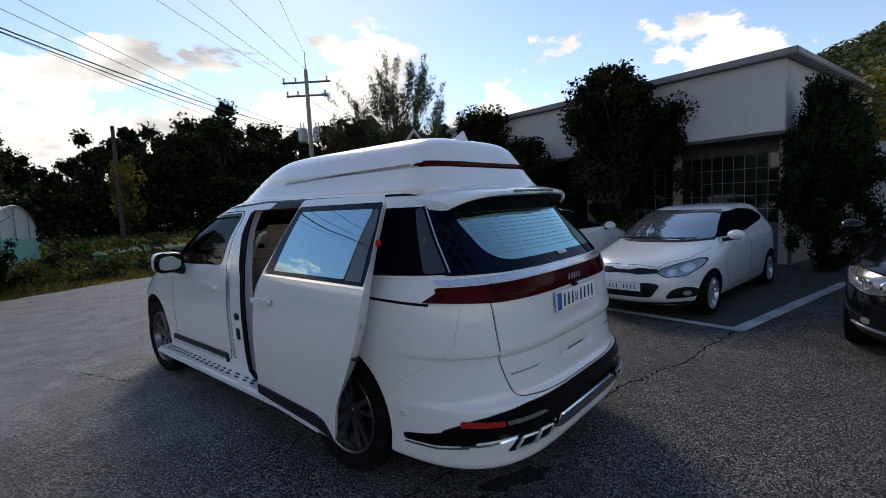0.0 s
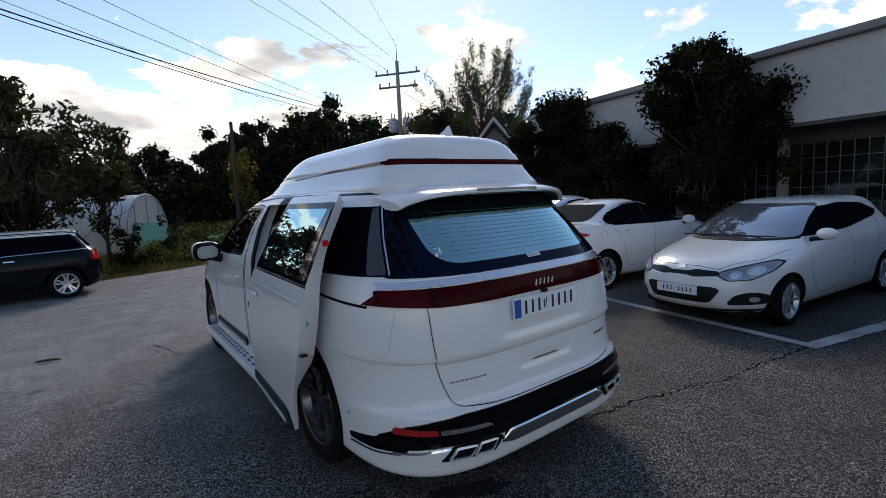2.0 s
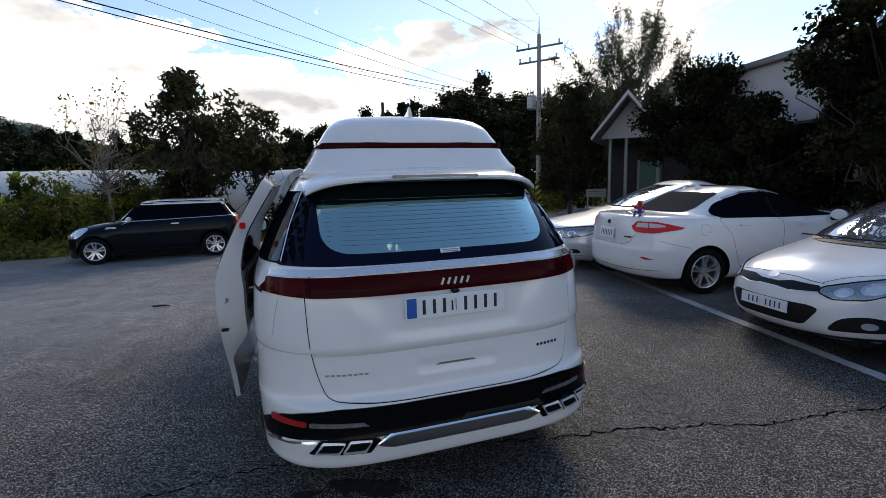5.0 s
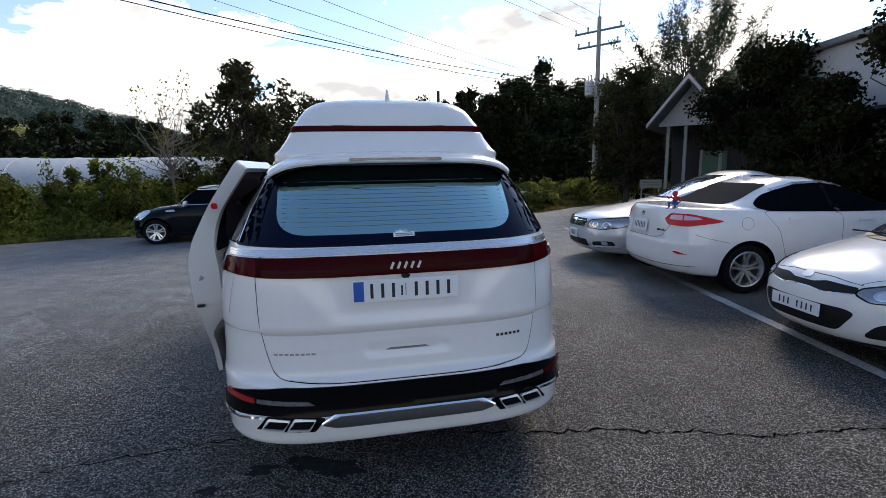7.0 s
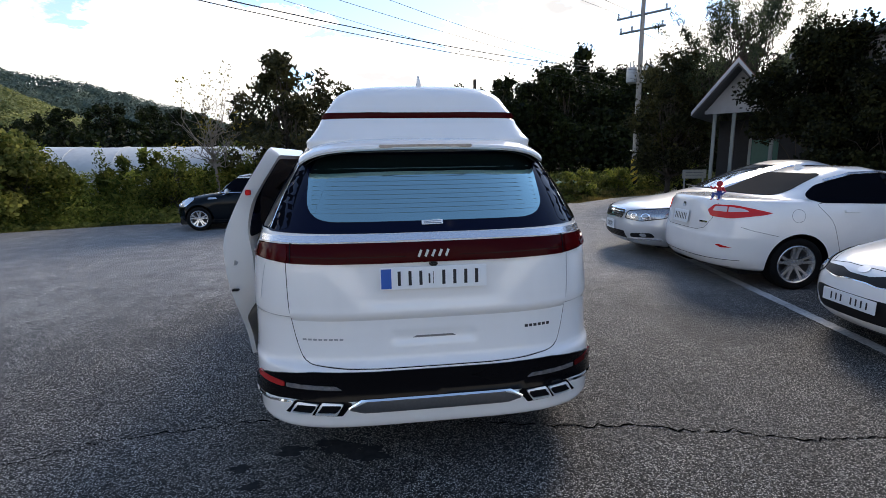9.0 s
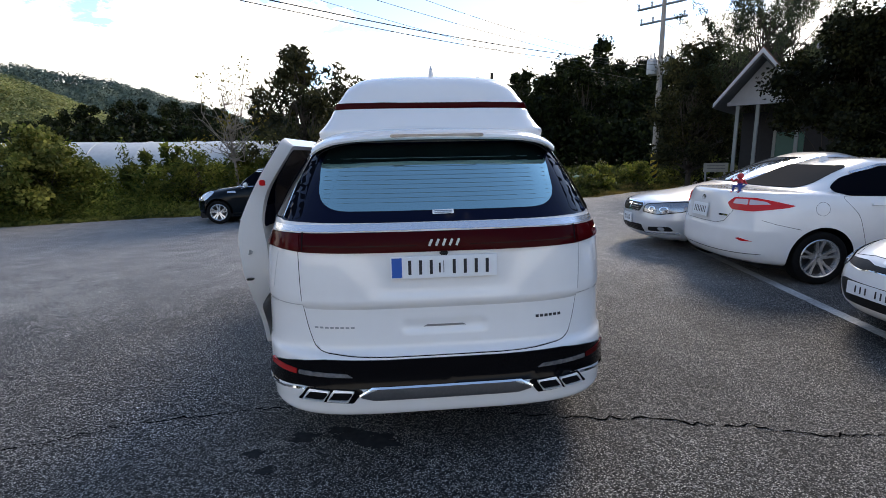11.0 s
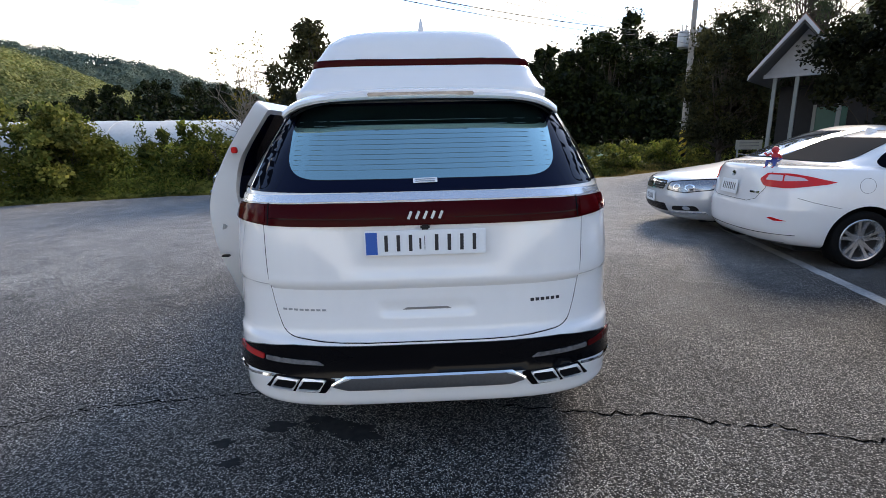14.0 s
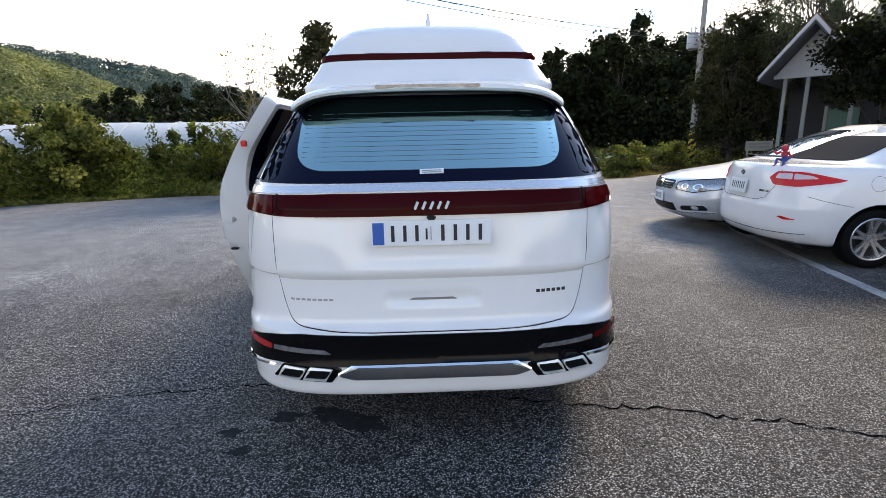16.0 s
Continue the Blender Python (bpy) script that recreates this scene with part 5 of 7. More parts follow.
    for ob in list(van.children_recursive):
        kin = [ob, ob.parent]
        if any(k.name.startswith(("sliding_door", "wheel")) for k in kin):
            if ob.parent is van:
                ob.location.x += lean(ob.location.y if ob.name.startswith("wheel") else 1.2)
            continue
        on_roof = hr in kin
        for v in ob.data.vertices:
            y = v.co.y if on_roof else forward(v.co.y, v.co.z)
            v.co.x += lean(y)
            v.co.y = y
    return van


build_van()


# ---- the other cars ----
def stand(px, py, fx, fy, back=0.0):
    """A car's pose: the ground point of its tail, looking along (fx, fy); back moves it that far backwards from the point."""
    d = math.hypot(fx, fy)
    fx, fy = fx / d, fy / d
    return Matrix.Translation((px - fx * back, py - fy * back, 0)) @ Matrix.Rotation(math.atan2(-fx, fy), 4, 'Z')


def car_base(name, m, label, rings, paint, axles, R, tyre, track, spokes, twin, rim=None, arch=1.12, ratio=0.68, spoke_w=0.07):
    car = empty(name, m, label, "car")
    raw = hull(rings, around=16, side=24, per=4)
    bvh = bvhtree.BVHTree.FromBMesh(raw)
    cuts = []
    for y in axles:
        for s in (-1, 1):
            c = bmesh.new()
            i0, i1 = s * (track / 2 - 0.26), s * 1.4
            prism(c, [(y + R * arch * math.cos(k * math.tau / 40), R + R * arch * math.sin(k * math.tau / 40)) for k in range(40)], 'x', min(i0, i1), max(i0, i1))
            cuts.append(c)
    body = new("body", carve("body", raw, cuts, [paint, SEAM]))
    body.parent = car
    for y in axles:
        for s in (-1, 1):
            wheel(car, s * track / 2, y, R, tyre, s, spokes, twin, rim, ratio, spoke_w)
    part("underbody", box(bmesh.new(), -track / 2 + 0.1, track / 2 - 0.1, 0.4, axles[1] + 0.5, 0.15, 0.3, 0.02), PLASTIC, car)
    return car, bvh


def side_mirror(car, x, y, z, mat, size=0.1, sides=(-1, 1)):
    for s in sides:
        bm = bmesh.new()
        lathe(bm, [(-0.05, 0.001), (-0.048, 0.09), (-0.02, 0.105), (0.05, 0.085), (0.09, 0.04), (0.1, 0.001)], 18, 'y')
        bm.transform(Matrix.Translation((s * x, y, z)) @ Matrix.Diagonal((size * 11, size * 8, size * 7, 1)))
        mi = part("wing_mirror", bm, mat, car)
        part("mirror_foot", tube(bmesh.new(), [(s * (x - 0.16), y + 0.03, z - 0.07), (s * (x - 0.02), y, z - 0.05)], [0.03, 0.025], 8), PLASTIC, mi)


def rod(name, a, b, r, mat, parent):
    part(name, tube(bmesh.new(), [a, b], r, 6), mat, parent)


def build_hatchback():
    L = 4.05
    car, bvh = car_base("hatchback", stand(3.40, 0.92, -0.99, 0.13, L) @ Matrix.Diagonal((0.94, 1, 0.93, 1)), "white compact hatchback parked nose-out in a bay", [
        (0.17, 0.25, 3.80, 0.76, 0.5, 0.8, 2.8, 2.5, 0, 0),
        (0.21, 0.10, 3.93, 0.81, 0.6, 0.9, 2.8, 2.5, 0, 0),
        (0.30, 0.03, 4.02, 0.845, 0.6, 0.95, 2.8, 2.5, 0, 0),
        (0.45, 0.0, 4.05, 0.86, 0.6, 1.0, 2.8, 2.5, 0, 0),
        (0.60, 0.0, 4.03, 0.862, 0.6, 1.0, 2.8, 2.5, 0, 0),
        (0.70, 0.01, 3.98, 0.86, 0.6, 1.05, 2.8, 2.4, 0.0, 0),
        (0.80, 0.02, 3.86, 0.852, 0.6, 1.15, 2.8, 2.4, 0.06, -0.02),
        (0.88, 0.02, 3.66, 0.838, 0.6, 1.2, 2.8, 2.3, 0.08, -0.03),
        (0.94, 0.03, 3.38, 0.815, 0.6, 1.1, 2.8, 2.3, 0.08, -0.02),
        (0.985, 0.05, 3.10, 0.785, 0.55, 0.8, 2.8, 2.3, 0.08, 0.0),
        (1.05, 0.08, 2.92, 0.75, 0.5, 0.6, 2.8, 2.4, 0.06, 0),
        (1.20, 0.17, 2.60, 0.685, 0.5, 0.5, 2.8, 2.5, 0.02, 0),
        (1.33, 0.28, 2.28, 0.625, 0.45, 0.45, 2.8, 2.5, 0, 0),
        (1.41, 0.42, 2.02, 0.56, 0.4, 0.4, 2.6, 2.5, 0, 0),
        (1.445, 0.62, 1.80, 0.44, 0.3, 0.3, 2.5, 2.4, 0, 0),
        (1.456, 0.85, 1.55, 0.25, 0.2, 0.2, 2.4, 2.4, 0, 0),
    ], WHITE, (0.66, 3.23), 0.295, 0.19, 1.54, 8, False, RIM, 1.16, 0.72, 0.05)
    part("windscreen", panel(bvh, 'front', rounded([(-0.70, 1.0), (-0.35, 0.985), (0.35, 0.985), (0.70, 1.0), (0.545, 1.385), (-0.545, 1.385)], [0.06, 0.1, 0.1, 0.06, 0.06, 0.06]), 0.010, 0.014, 0.03), SCREENGLASS, car, "windscreen mirroring bright cloud")
    part("cowl", strip(bvh, 'front', [(-0.70, 0.99), (-0.35, 0.975), (0.35, 0.975), (0.70, 0.99)], 0.018, 0.008, 0.01), PLASTIC, car)
    for x0, x1 in ((-0.55, 0.05), (0.0, 0.60)):
        rod("wiper", (x0, 3.03 - abs(x0) * 0.1, 1.02), (x1, 3.05, 1.015), 0.009, PLASTIC, car)
    for side in ('left', 'right'):
        part("side_window", panel(bvh, side, rounded([(2.80, 1.0), (2.72, 1.05), (2.20, 1.33), (1.55, 1.375), (0.95, 1.34), (0.62, 1.22), (0.72, 1.15), (1.6, 1.04)], [0.02, 0.03, 0.08, 0.1, 0.1, 0.04, 0.05, 0.1]), 0.009, 0.012, 0.03), DARKGLASS, car, "dark tinted side windows")
        part("b_pillar", strip(bvh, side, [(1.62, 1.045), (1.55, 1.365)], 0.06, 0.012, 0.004), GLOSSBLACK, car)
        part("door_seam", strip(bvh, side, rounded([(2.72, 0.99), (2.78, 0.6), (2.6, 0.3), (1.75, 0.3), (1.65, 0.6), (1.68, 1.03)], 0.1), 0.005, 0.001, 0.003), SEAM, car)
        part("rear_door_seam", strip(bvh, side, rounded([(1.70, 0.35), (1.2, 0.35), (1.0, 0.7), (0.72, 1.12)], 0.1), 0.005, 0.001, 0.003), SEAM, car)
        part("door_handle", panel(bvh, side, rounded([(1.78, 0.89), (1.95, 0.89), (1.95, 0.92), (1.78, 0.92)], 0.012), 0.025, 0.03, 0.03), WHITE, car)
        part("door_handle", panel(bvh, side, rounded([(0.92, 0.93), (1.09, 0.93), (1.09, 0.96), (0.92, 0.96)], 0.012), 0.025, 0.03, 0.03), WHITE, car)
        part("tail_light", panel(bvh, side, rounded([(0.03, 0.80), (0.25, 0.88), (0.22, 1.02), (0.05, 1.02)], 0.03), 0.006, 0.01, 0.04), REDBRIGHT, car)
        s = -1 if side == 'left' else 1
        LAMP = [(s * 0.43, 0.635), (s * 0.53, 0.585), (s * 0.70, 0.60), (s * 0.79, 0.68), (s * 0.805, 0.77), (s * 0.75, 0.79), (s * 0.58, 0.735), (s * 0.44, 0.68)]
        part("headlight_rim", strip(bvh, 'front', rounded(LAMP, 0.03), 0.010, 0.010, 0.012, 0.04, True), GLOSSBLACK, car)
        hl = part("headlight", panel(bvh, 'front', rounded(LAMP[::-s], 0.03), 0.008, 0.014, 0.035), HEADLAMP, car, "clear headlight with twin lamps")
        for cx, cz, r in ((0.57, 0.65, 0.046), (0.69, 0.69, 0.056)):
            o = [(s * cx + r * math.cos(a * math.tau / 20), cz + r * 0.85 * math.sin(a * math.tau / 20)) for a in range(20)]
            part("lamp_ring", ring_panel(bvh, 'front', o, [(s * cx + (x - s * cx) * 0.72, cz + (z - cz) * 0.72) for x, z in o], 0.012, 0.006), CHROME, hl)
            part("lamp_bowl", panel(bvh, 'front', [(s * cx + (x - s * cx) * 0.70, cz + (z - cz) * 0.70) for x, z in o], 0.0095, 0.003, 0.03), CLEARLENS, hl)
        part("fog_recess", panel(bvh, 'front', rounded([(s * 0.50, 0.30), (s * 0.79, 0.31), (s * 0.80, 0.42), (s * 0.70, 0.46), (s * 0.58, 0.42)][::-s], 0.05), 0.005, 0.01, 0.04), PLASTIC, car, "black fog lamp recess")
        o = [(s * 0.71 + 0.032 * math.cos(a * math.tau / 16), 0.37 + 0.032 * math.sin(a * math.tau / 16)) for a in range(16)]
        part("fog_lamp", panel(bvh, 'front', o, 0.012, 0.012, 0.02), CLEARLENS, car)
        part("bonnet_seam", strip(bvh, 'top', [(s * 0.42, 3.88), (s * 0.66, 3.5), (s * 0.74, 3.02)], 0.0035, 0.0015, 0.003), SEAM, car)
    part("bonnet_front_seam", strip(bvh, 'front', [(-0.44, 0.705), (-0.2, 0.735), (0.2, 0.735), (0.44, 0.705)], 0.0035, 0.0015, 0.003), SEAM, car)
    gr = part("upper_grille", panel(bvh, 'front', rounded([(-0.43, 0.635), (-0.20, 0.615), (-0.1, 0.63), (0.1, 0.63), (0.20, 0.615), (0.43, 0.635), (0.43, 0.685), (0.2, 0.70), (0.1, 0.675), (-0.1, 0.675), (-0.2, 0.70), (-0.43, 0.685)], 0.02), 0.006, 0.012, 0.03), PLASTIC, car, "narrow black grille")
    part("grille_trim", strip(bvh, 'front', [(-0.42, 0.632), (-0.2, 0.61), (-0.1, 0.625), (0.1, 0.625), (0.2, 0.61), (0.42, 0.632)], 0.006, 0.010, 0.01), CHROME, gr)
    part("emblem", panel(bvh, 'front', [(0.05 * math.cos(a * math.tau / 18), 0.715 + 0.024 * math.sin(a * math.tau / 18)) for a in range(18)], 0.012, 0.012, 0.03), TRIMSILVER, car)
    part("lower_grille", panel(bvh, 'front', rounded([(-0.36, 0.315), (0.36, 0.315), (0.47, 0.48), (0.40, 0.51), (-0.40, 0.51), (-0.47, 0.48)], 0.05), 0.006, 0.012, 0.04), PLASTIC, car, "black lower grille")
    part("bumper_lip", strip(bvh, 'front', [(-0.75, 0.235), (0, 0.215), (0.75, 0.235)], 0.03, 0.004, 0.01), PLASTIC, car)
    plate_bars(car, (0, L + 0.012, 0.455), True, 0.52, 0.11, [(-0.18 + i * 0.05 + (0.05 if i > 2 else 0), -0.15 + i * 0.05 + (0.05 if i > 2 else 0), -0.03, 0.03) for i in range(7)])
    side_mirror(car, 0.93, 2.62, 1.04, WHITE, 0.1, (-1,))
    for ob in car.children:
        if ob.name.startswith("wheel"):
            ob.scale = (1, 0.93, 1)


def build_saloon_tail():
    """White saloon parked tail-out."""
    car, bvh = car_base("saloon", stand(3.70, 3.57, 0.99, -0.13), "white four-door saloon parked tail-out in a bay", [
        (0.19, 0.40, 4.35, 0.80, 0.6, 0.8, 3, 2.5, 0, 0),
        (0.24, 0.12, 4.50, 0.86, 0.7, 0.9, 3, 2.5, 0, 0),
        (0.34, 0.02, 4.60, 0.89, 0.75, 1.0, 3, 2.5, 0, 0),
        (0.46, 0.0, 4.62, 0.90, 0.8, 1.0, 3, 2.5, 0, 0),
        (0.60, 0.0, 4.60, 0.905, 0.8, 1.0, 3, 2.4, 0, 0),
        (0.66, 0.015, 4.55, 0.905, 0.8, 1.0, 3, 2.4, 0, 0),
        (0.80, 0.03, 4.40, 0.895, 0.85, 1.1, 2.9, 2.4, 0.05, -0.02),
        (0.92, 0.05, 4.05, 0.87, 0.85, 1.2, 2.8, 2.4, 0.06, -0.02),
        (0.98, 0.07, 3.70, 0.84, 0.85, 1.1, 2.7, 2.3, 0.065, 0),
        (0.995, 0.13, 3.45, 0.80, 0.8, 0.8, 2.6, 2.3, 0.07, 0),
        (1.005, 0.36, 3.30, 0.765, 0.6, 0.7, 2.6, 2.3, 0.06, 0),
        (1.03, 0.60, 3.16, 0.73, 0.5, 0.6, 2.6, 2.4, 0.035, 0),
        (1.145, 0.86, 2.84, 0.68, 0.5, 0.5, 2.6, 2.5, 0, 0),
        (1.275, 1.14, 2.50, 0.62, 0.45, 0.45, 2.6, 2.5, 0, 0),
        (1.36, 1.40, 2.20, 0.535, 0.35, 0.3, 2.5, 2.5, 0, 0),
        (1.40, 1.56, 2.05, 0.38, 0.14, 0.14, 2.5, 2.4, 0, 0),
        (1.41, 1.65, 1.98, 0.2, 0.07, 0.07, 2.4, 2.4, 0, 0),
    ], WHITE, (0.94, 3.64), 0.305, 0.205, 1.58, 5, True, RIM, 1.18, 0.72, 0.085)
    part("rear_window", panel(bvh, 'rear', rounded([(-0.57, 1.085), (0.57, 1.085), (0.50, 1.325), (-0.50, 1.325)], 0.06), 0.011, 0.016, 0.026), SHADEGLASS, car, "dark rear window, its grey reflection put into the colour")
    for side in ('left', 'right'):
        s = -1 if side == 'left' else 1
        part("side_window", panel(bvh, side, rounded([(3.05, 0.985), (2.95, 1.03), (2.45, 1.27), (2.0, 1.335), (1.62, 1.315), (1.22, 1.195), (1.06, 1.085), (1.16, 1.01), (2.2, 0.985)], 0.06), 0.009, 0.012, 0.026), DARKGLASS, car, "dark tinted side windows")
        part("window_visor", strip(bvh, side, [(1.34, 1.245), (1.66, 1.322), (2.02, 1.336), (2.44, 1.272)], 0.022, 0.020, 0.012, 0.03), SATIN, car, "pale rain visors over the windows")
        part("b_pillar", strip(bvh, side, [(2.10, 0.995), (2.02, 1.315)], 0.05, 0.0125, 0.004), GLOSSBLACK, car)
        part("door_seam", strip(bvh, side, rounded([(1.10, 1.01), (1.30, 0.8), (1.44, 0.35), (2.1, 0.32), (2.13, 0.975)], 0.08), 0.004, 0.001, 0.003), SEAM, car)
        part("front_door_seam", strip(bvh, side, rounded([(2.15, 0.33), (3.05, 0.32), (3.12, 0.88), (3.05, 0.985)], 0.08), 0.004, 0.001, 0.003), SEAM, car)
        part("door_handle", panel(bvh, side, rounded([(1.42, 0.90), (1.62, 0.895), (1.62, 0.925), (1.42, 0.93)], 0.012), 0.025, 0.03, 0.03), WHITE, car)
        part("door_handle", panel(bvh, side, rounded([(2.32, 0.88), (2.52, 0.875), (2.52, 0.905), (2.32, 0.91)], 0.012), 0.025, 0.03, 0.03), WHITE, car)
        corner = 'corner_left' if s < 0 else 'corner_right'
        tl = part("tail_light", panel(bvh, corner, rounded([(0.395, 0.915), (0.45, 0.845), (0.68, 0.832), (0.99, 0.882), (1.05, 0.905), (0.86, 0.955), (0.70, 0.985), (0.47, 0.985)], [0.02, 0.03, 0.05, 0.02, 0.005, 0.05, 0.05, 0.02]), 0.010, 0.018, 0.022), REDBRIGHT, car, "red and clear swept tail light")
        part("clear_insert", panel(bvh, corner, rounded([(0.46, 0.912), (0.62, 0.905), (0.62, 0.966), (0.485, 0.966)], 0.012), 0.0135, 0.006, 0.02), TAILCLEAR, tl)
        part("clear_insert", panel(bvh, corner, rounded([(0.635, 0.905), (0.84, 0.917), (0.79, 0.945), (0.635, 0.966)], 0.012), 0.0135, 0.006, 0.02), TAILCLEAR, tl)
        part("reflector", panel(bvh, 'rear', rounded([(s * 0.64, 0.515), (s * 0.70, 0.488), (s * 0.78, 0.494), (s * 0.67, 0.527)][::s], 0.006), 0.006, 0.012, 0.03), REDBRIGHT, car)
        part("bumper_seam", strip(bvh, side, [(0.30, 0.74), (0.42, 0.70), (0.68, 0.64)], 0.004, 0.002, 0.003), SEAM, car)
        part("boot_seam", strip(bvh, 'rear', [(s * 0.56, 1.0), (s * 0.55, 0.82), (s * 0.47, 0.70), (s * 0.35, 0.665)], 0.004, 0.002, 0.004), SEAM, car)
    part("boot_lower_seam", strip(bvh, 'rear', [(-0.36, 0.665), (0.36, 0.665)], 0.004, 0.002, 0.004), SEAM, car)
    o = [(0.90 + 0.075 * math.cos(a * math.tau / 26), 0.87 + 0.075 * math.sin(a * math.tau / 26)) for a in range(26)]
    part("fuel_flap", strip(bvh, 'right', o, 0.0025, 0.0012, 0.003, 0.04, True), SEAM, car)
    part("emblem", panel(bvh, 'rear', [(0.045 * math.cos(a * math.tau / 18), 0.945 + 0.032 * math.sin(a * math.tau / 18)) for a in range(18)], 0.010, 0.012, 0.03), CHROME, car)
    part("boot_handle", strip(bvh, 'rear', [(-0.2, 0.898), (0.2, 0.898)], 0.014, 0.006, 0.008), WHITE, car)
    part("bumper_line", strip(bvh, 'rear', [(-0.82, 0.345), (0, 0.335), (0.82, 0.345)], 0.006, 0.002, 0.004), SEAM, car)
    plate_bars(car, (0, 0.0, 0.80), False, 0.36, 0.16, [(-0.14 + i * 0.043, -0.11 + i * 0.043, -0.04, 0.04) for i in range(7)], -0.12)
    part("bumper_base", strip(bvh, 'rear', [(-0.72, 0.235), (0, 0.222), (0.72, 0.235)], 0.035, 0.004, 0.01), PLASTIC, car)
    part("badge", strip(bvh, 'rear', [(0.38, 0.77), (0.50, 0.77)], 0.022, 0.006, 0.006), CHROME, car, "plain bar in place of a badge")
    fz = drop_on(bvh, 'top', (0, 1.50))[0].z
    fin = prism(bmesh.new(), [(1.43, fz - 0.03), (1.60, fz), (1.53, fz + 0.02), (1.47, fz + 0.05), (1.44, fz + 0.052)], 'x', -0.018, 0.018)
    part("fin_antenna", fin, WHITE, car)
    side_mirror(car, 0.98, 2.92, 1.0, WHITE)


def build_saloon_nose(name, m, label, paint, light):
    """A larger saloon, seen from its nose."""
    L = 4.9
    car, bvh = car_base(name, m, label, [
        (0.17, 0.30, 4.62, 0.80, 0.6, 0.8, 3, 2.6, 0, 0),
        (0.22, 0.12, 4.78, 0.87, 0.7, 0.95, 3, 2.6, 0, 0),
        (0.34, 0.02, 4.88, 0.905, 0.75, 1.0, 3, 2.6, 0, 0),
        (0.48, 0.0, 4.90, 0.92, 0.8, 1.0, 3, 2.6, 0, 0),
        (0.60, 0.0, 4.88, 0.922, 0.8, 1.05, 3, 2.6, 0, 0),
        (0.70, 0.02, 4.86, 0.92, 0.8, 1.1, 3, 2.6, 0.04, 0),
        (0.77, 0.03, 4.79, 0.91, 0.85, 1.15, 2.9, 2.6, 0.06, -0.01),
        (0.84, 0.05, 4.58, 0.89, 0.85, 1.2, 2.8, 2.5, 0.08, -0.02),
        (0.93, 0.07, 4.0, 0.86, 0.85, 1.3, 2.7, 2.4, 0.09, -0.02),
        (0.985, 0.20, 3.62, 0.82, 0.8, 0.9, 2.6, 2.4, 0.08, 0),
        (1.03, 0.55, 3.42, 0.77, 0.6, 0.7, 2.6, 2.4, 0.04, 0),
        (1.18, 0.98, 3.05, 0.70, 0.5, 0.55, 2.6, 2.5, 0, 0),
        (1.33, 1.35, 2.65, 0.63, 0.45, 0.45, 2.6, 2.5, 0, 0),
        (1.43, 1.70, 2.32, 0.54, 0.3, 0.3, 2.5, 2.5, 0, 0),
        (1.47, 1.85, 2.15, 0.38, 0.14, 0.14, 2.5, 2.4, 0, 0),
        (1.48, 1.93, 2.07, 0.2, 0.06, 0.06, 2.4, 2.4, 0, 0),
    ], paint, (1.12, 3.92), 0.33, 0.22, 1.6, 7, False, RIM, 1.14, 0.7, 0.06)
    part("windscreen", panel(bvh, 'front', rounded([(-0.72, 1.04), (0.72, 1.04), (0.55, 1.40), (-0.55, 1.40)], 0.06), 0.010, 0.014, 0.035), SCREENGLASS, car)
    for side in ('left', 'right'):
        s = -1 if side == 'left' else 1
        part("side_window", panel(bvh, side, rounded([(3.25, 1.03), (2.6, 1.33), (2.1, 1.40), (1.65, 1.37), (1.20, 1.12), (1.3, 1.05)], 0.06), 0.009, 0.012, 0.035), DARKGLASS, car)
        hl = part("headlight", panel(bvh, 'front', rounded([(s * 0.42, 0.605), (s * 0.68, 0.575), (s * 0.85, 0.63), (s * 0.89, 0.745), (s * 0.80, 0.775), (s * 0.44, 0.715)][::-s], 0.025), 0.008, 0.014, 0.04), light, car, "clear headlight")
        part("headlight_rim", strip(bvh, 'front', rounded([(s * 0.42, 0.605), (s * 0.68, 0.575), (s * 0.85, 0.63), (s * 0.89, 0.745), (s * 0.80, 0.775), (s * 0.44, 0.715)], 0.025), 0.010, 0.011, 0.012, 0.04, True), GLOSSBLACK, hl)
        for cx in (0.56, 0.70):
            o = [(s * cx + 0.045 * math.cos(a * math.tau / 18), 0.655 + 0.042 * math.sin(a * math.tau / 18)) for a in range(18)]
            part("lamp_ring", ring_panel(bvh, 'front', o, [(s * cx + (x - s * cx) * 0.7, 0.655 + (z - 0.655) * 0.7) for x, z in o], 0.012, 0.006), CHROME, hl)
        part("fog_recess", panel(bvh, 'front', rounded([(s * 0.52, 0.31), (s * 0.80, 0.33), (s * 0.78, 0.40), (s * 0.54, 0.375)][::-s], 0.03), 0.005, 0.01, 0.04), PLASTIC, car)
        part("fog_lamp", panel(bvh, 'front', [(s * 0.70 + 0.035 * math.cos(a * math.tau / 14), 0.36 + 0.028 * math.sin(a * math.tau / 14)) for a in range(14)], 0.010, 0.012, 0.02), CLEARLENS, car)
        part("bumper_blade", strip(bvh, 'front', [(s * 0.42, 0.275), (s * 0.82, 0.30)], 0.02, 0.012, 0.014), SATIN, car)
    g = part("grille", panel(bvh, 'front', rounded([(-0.33, 0.60), (0.33, 0.60), (0.40, 0.70), (0.36, 0.735), (-0.36, 0.735), (-0.40, 0.70)], 0.02), 0.006, 0.012, 0.04), PLASTIC, car, "black grille with chrome bars")
    for k in range(3):
        z = 0.630 + k * 0.034
        part("grille_bar", strip(bvh, 'front', [(-0.35, z), (0.35, z)], 0.006, 0.011, 0.008), CHROME, g)
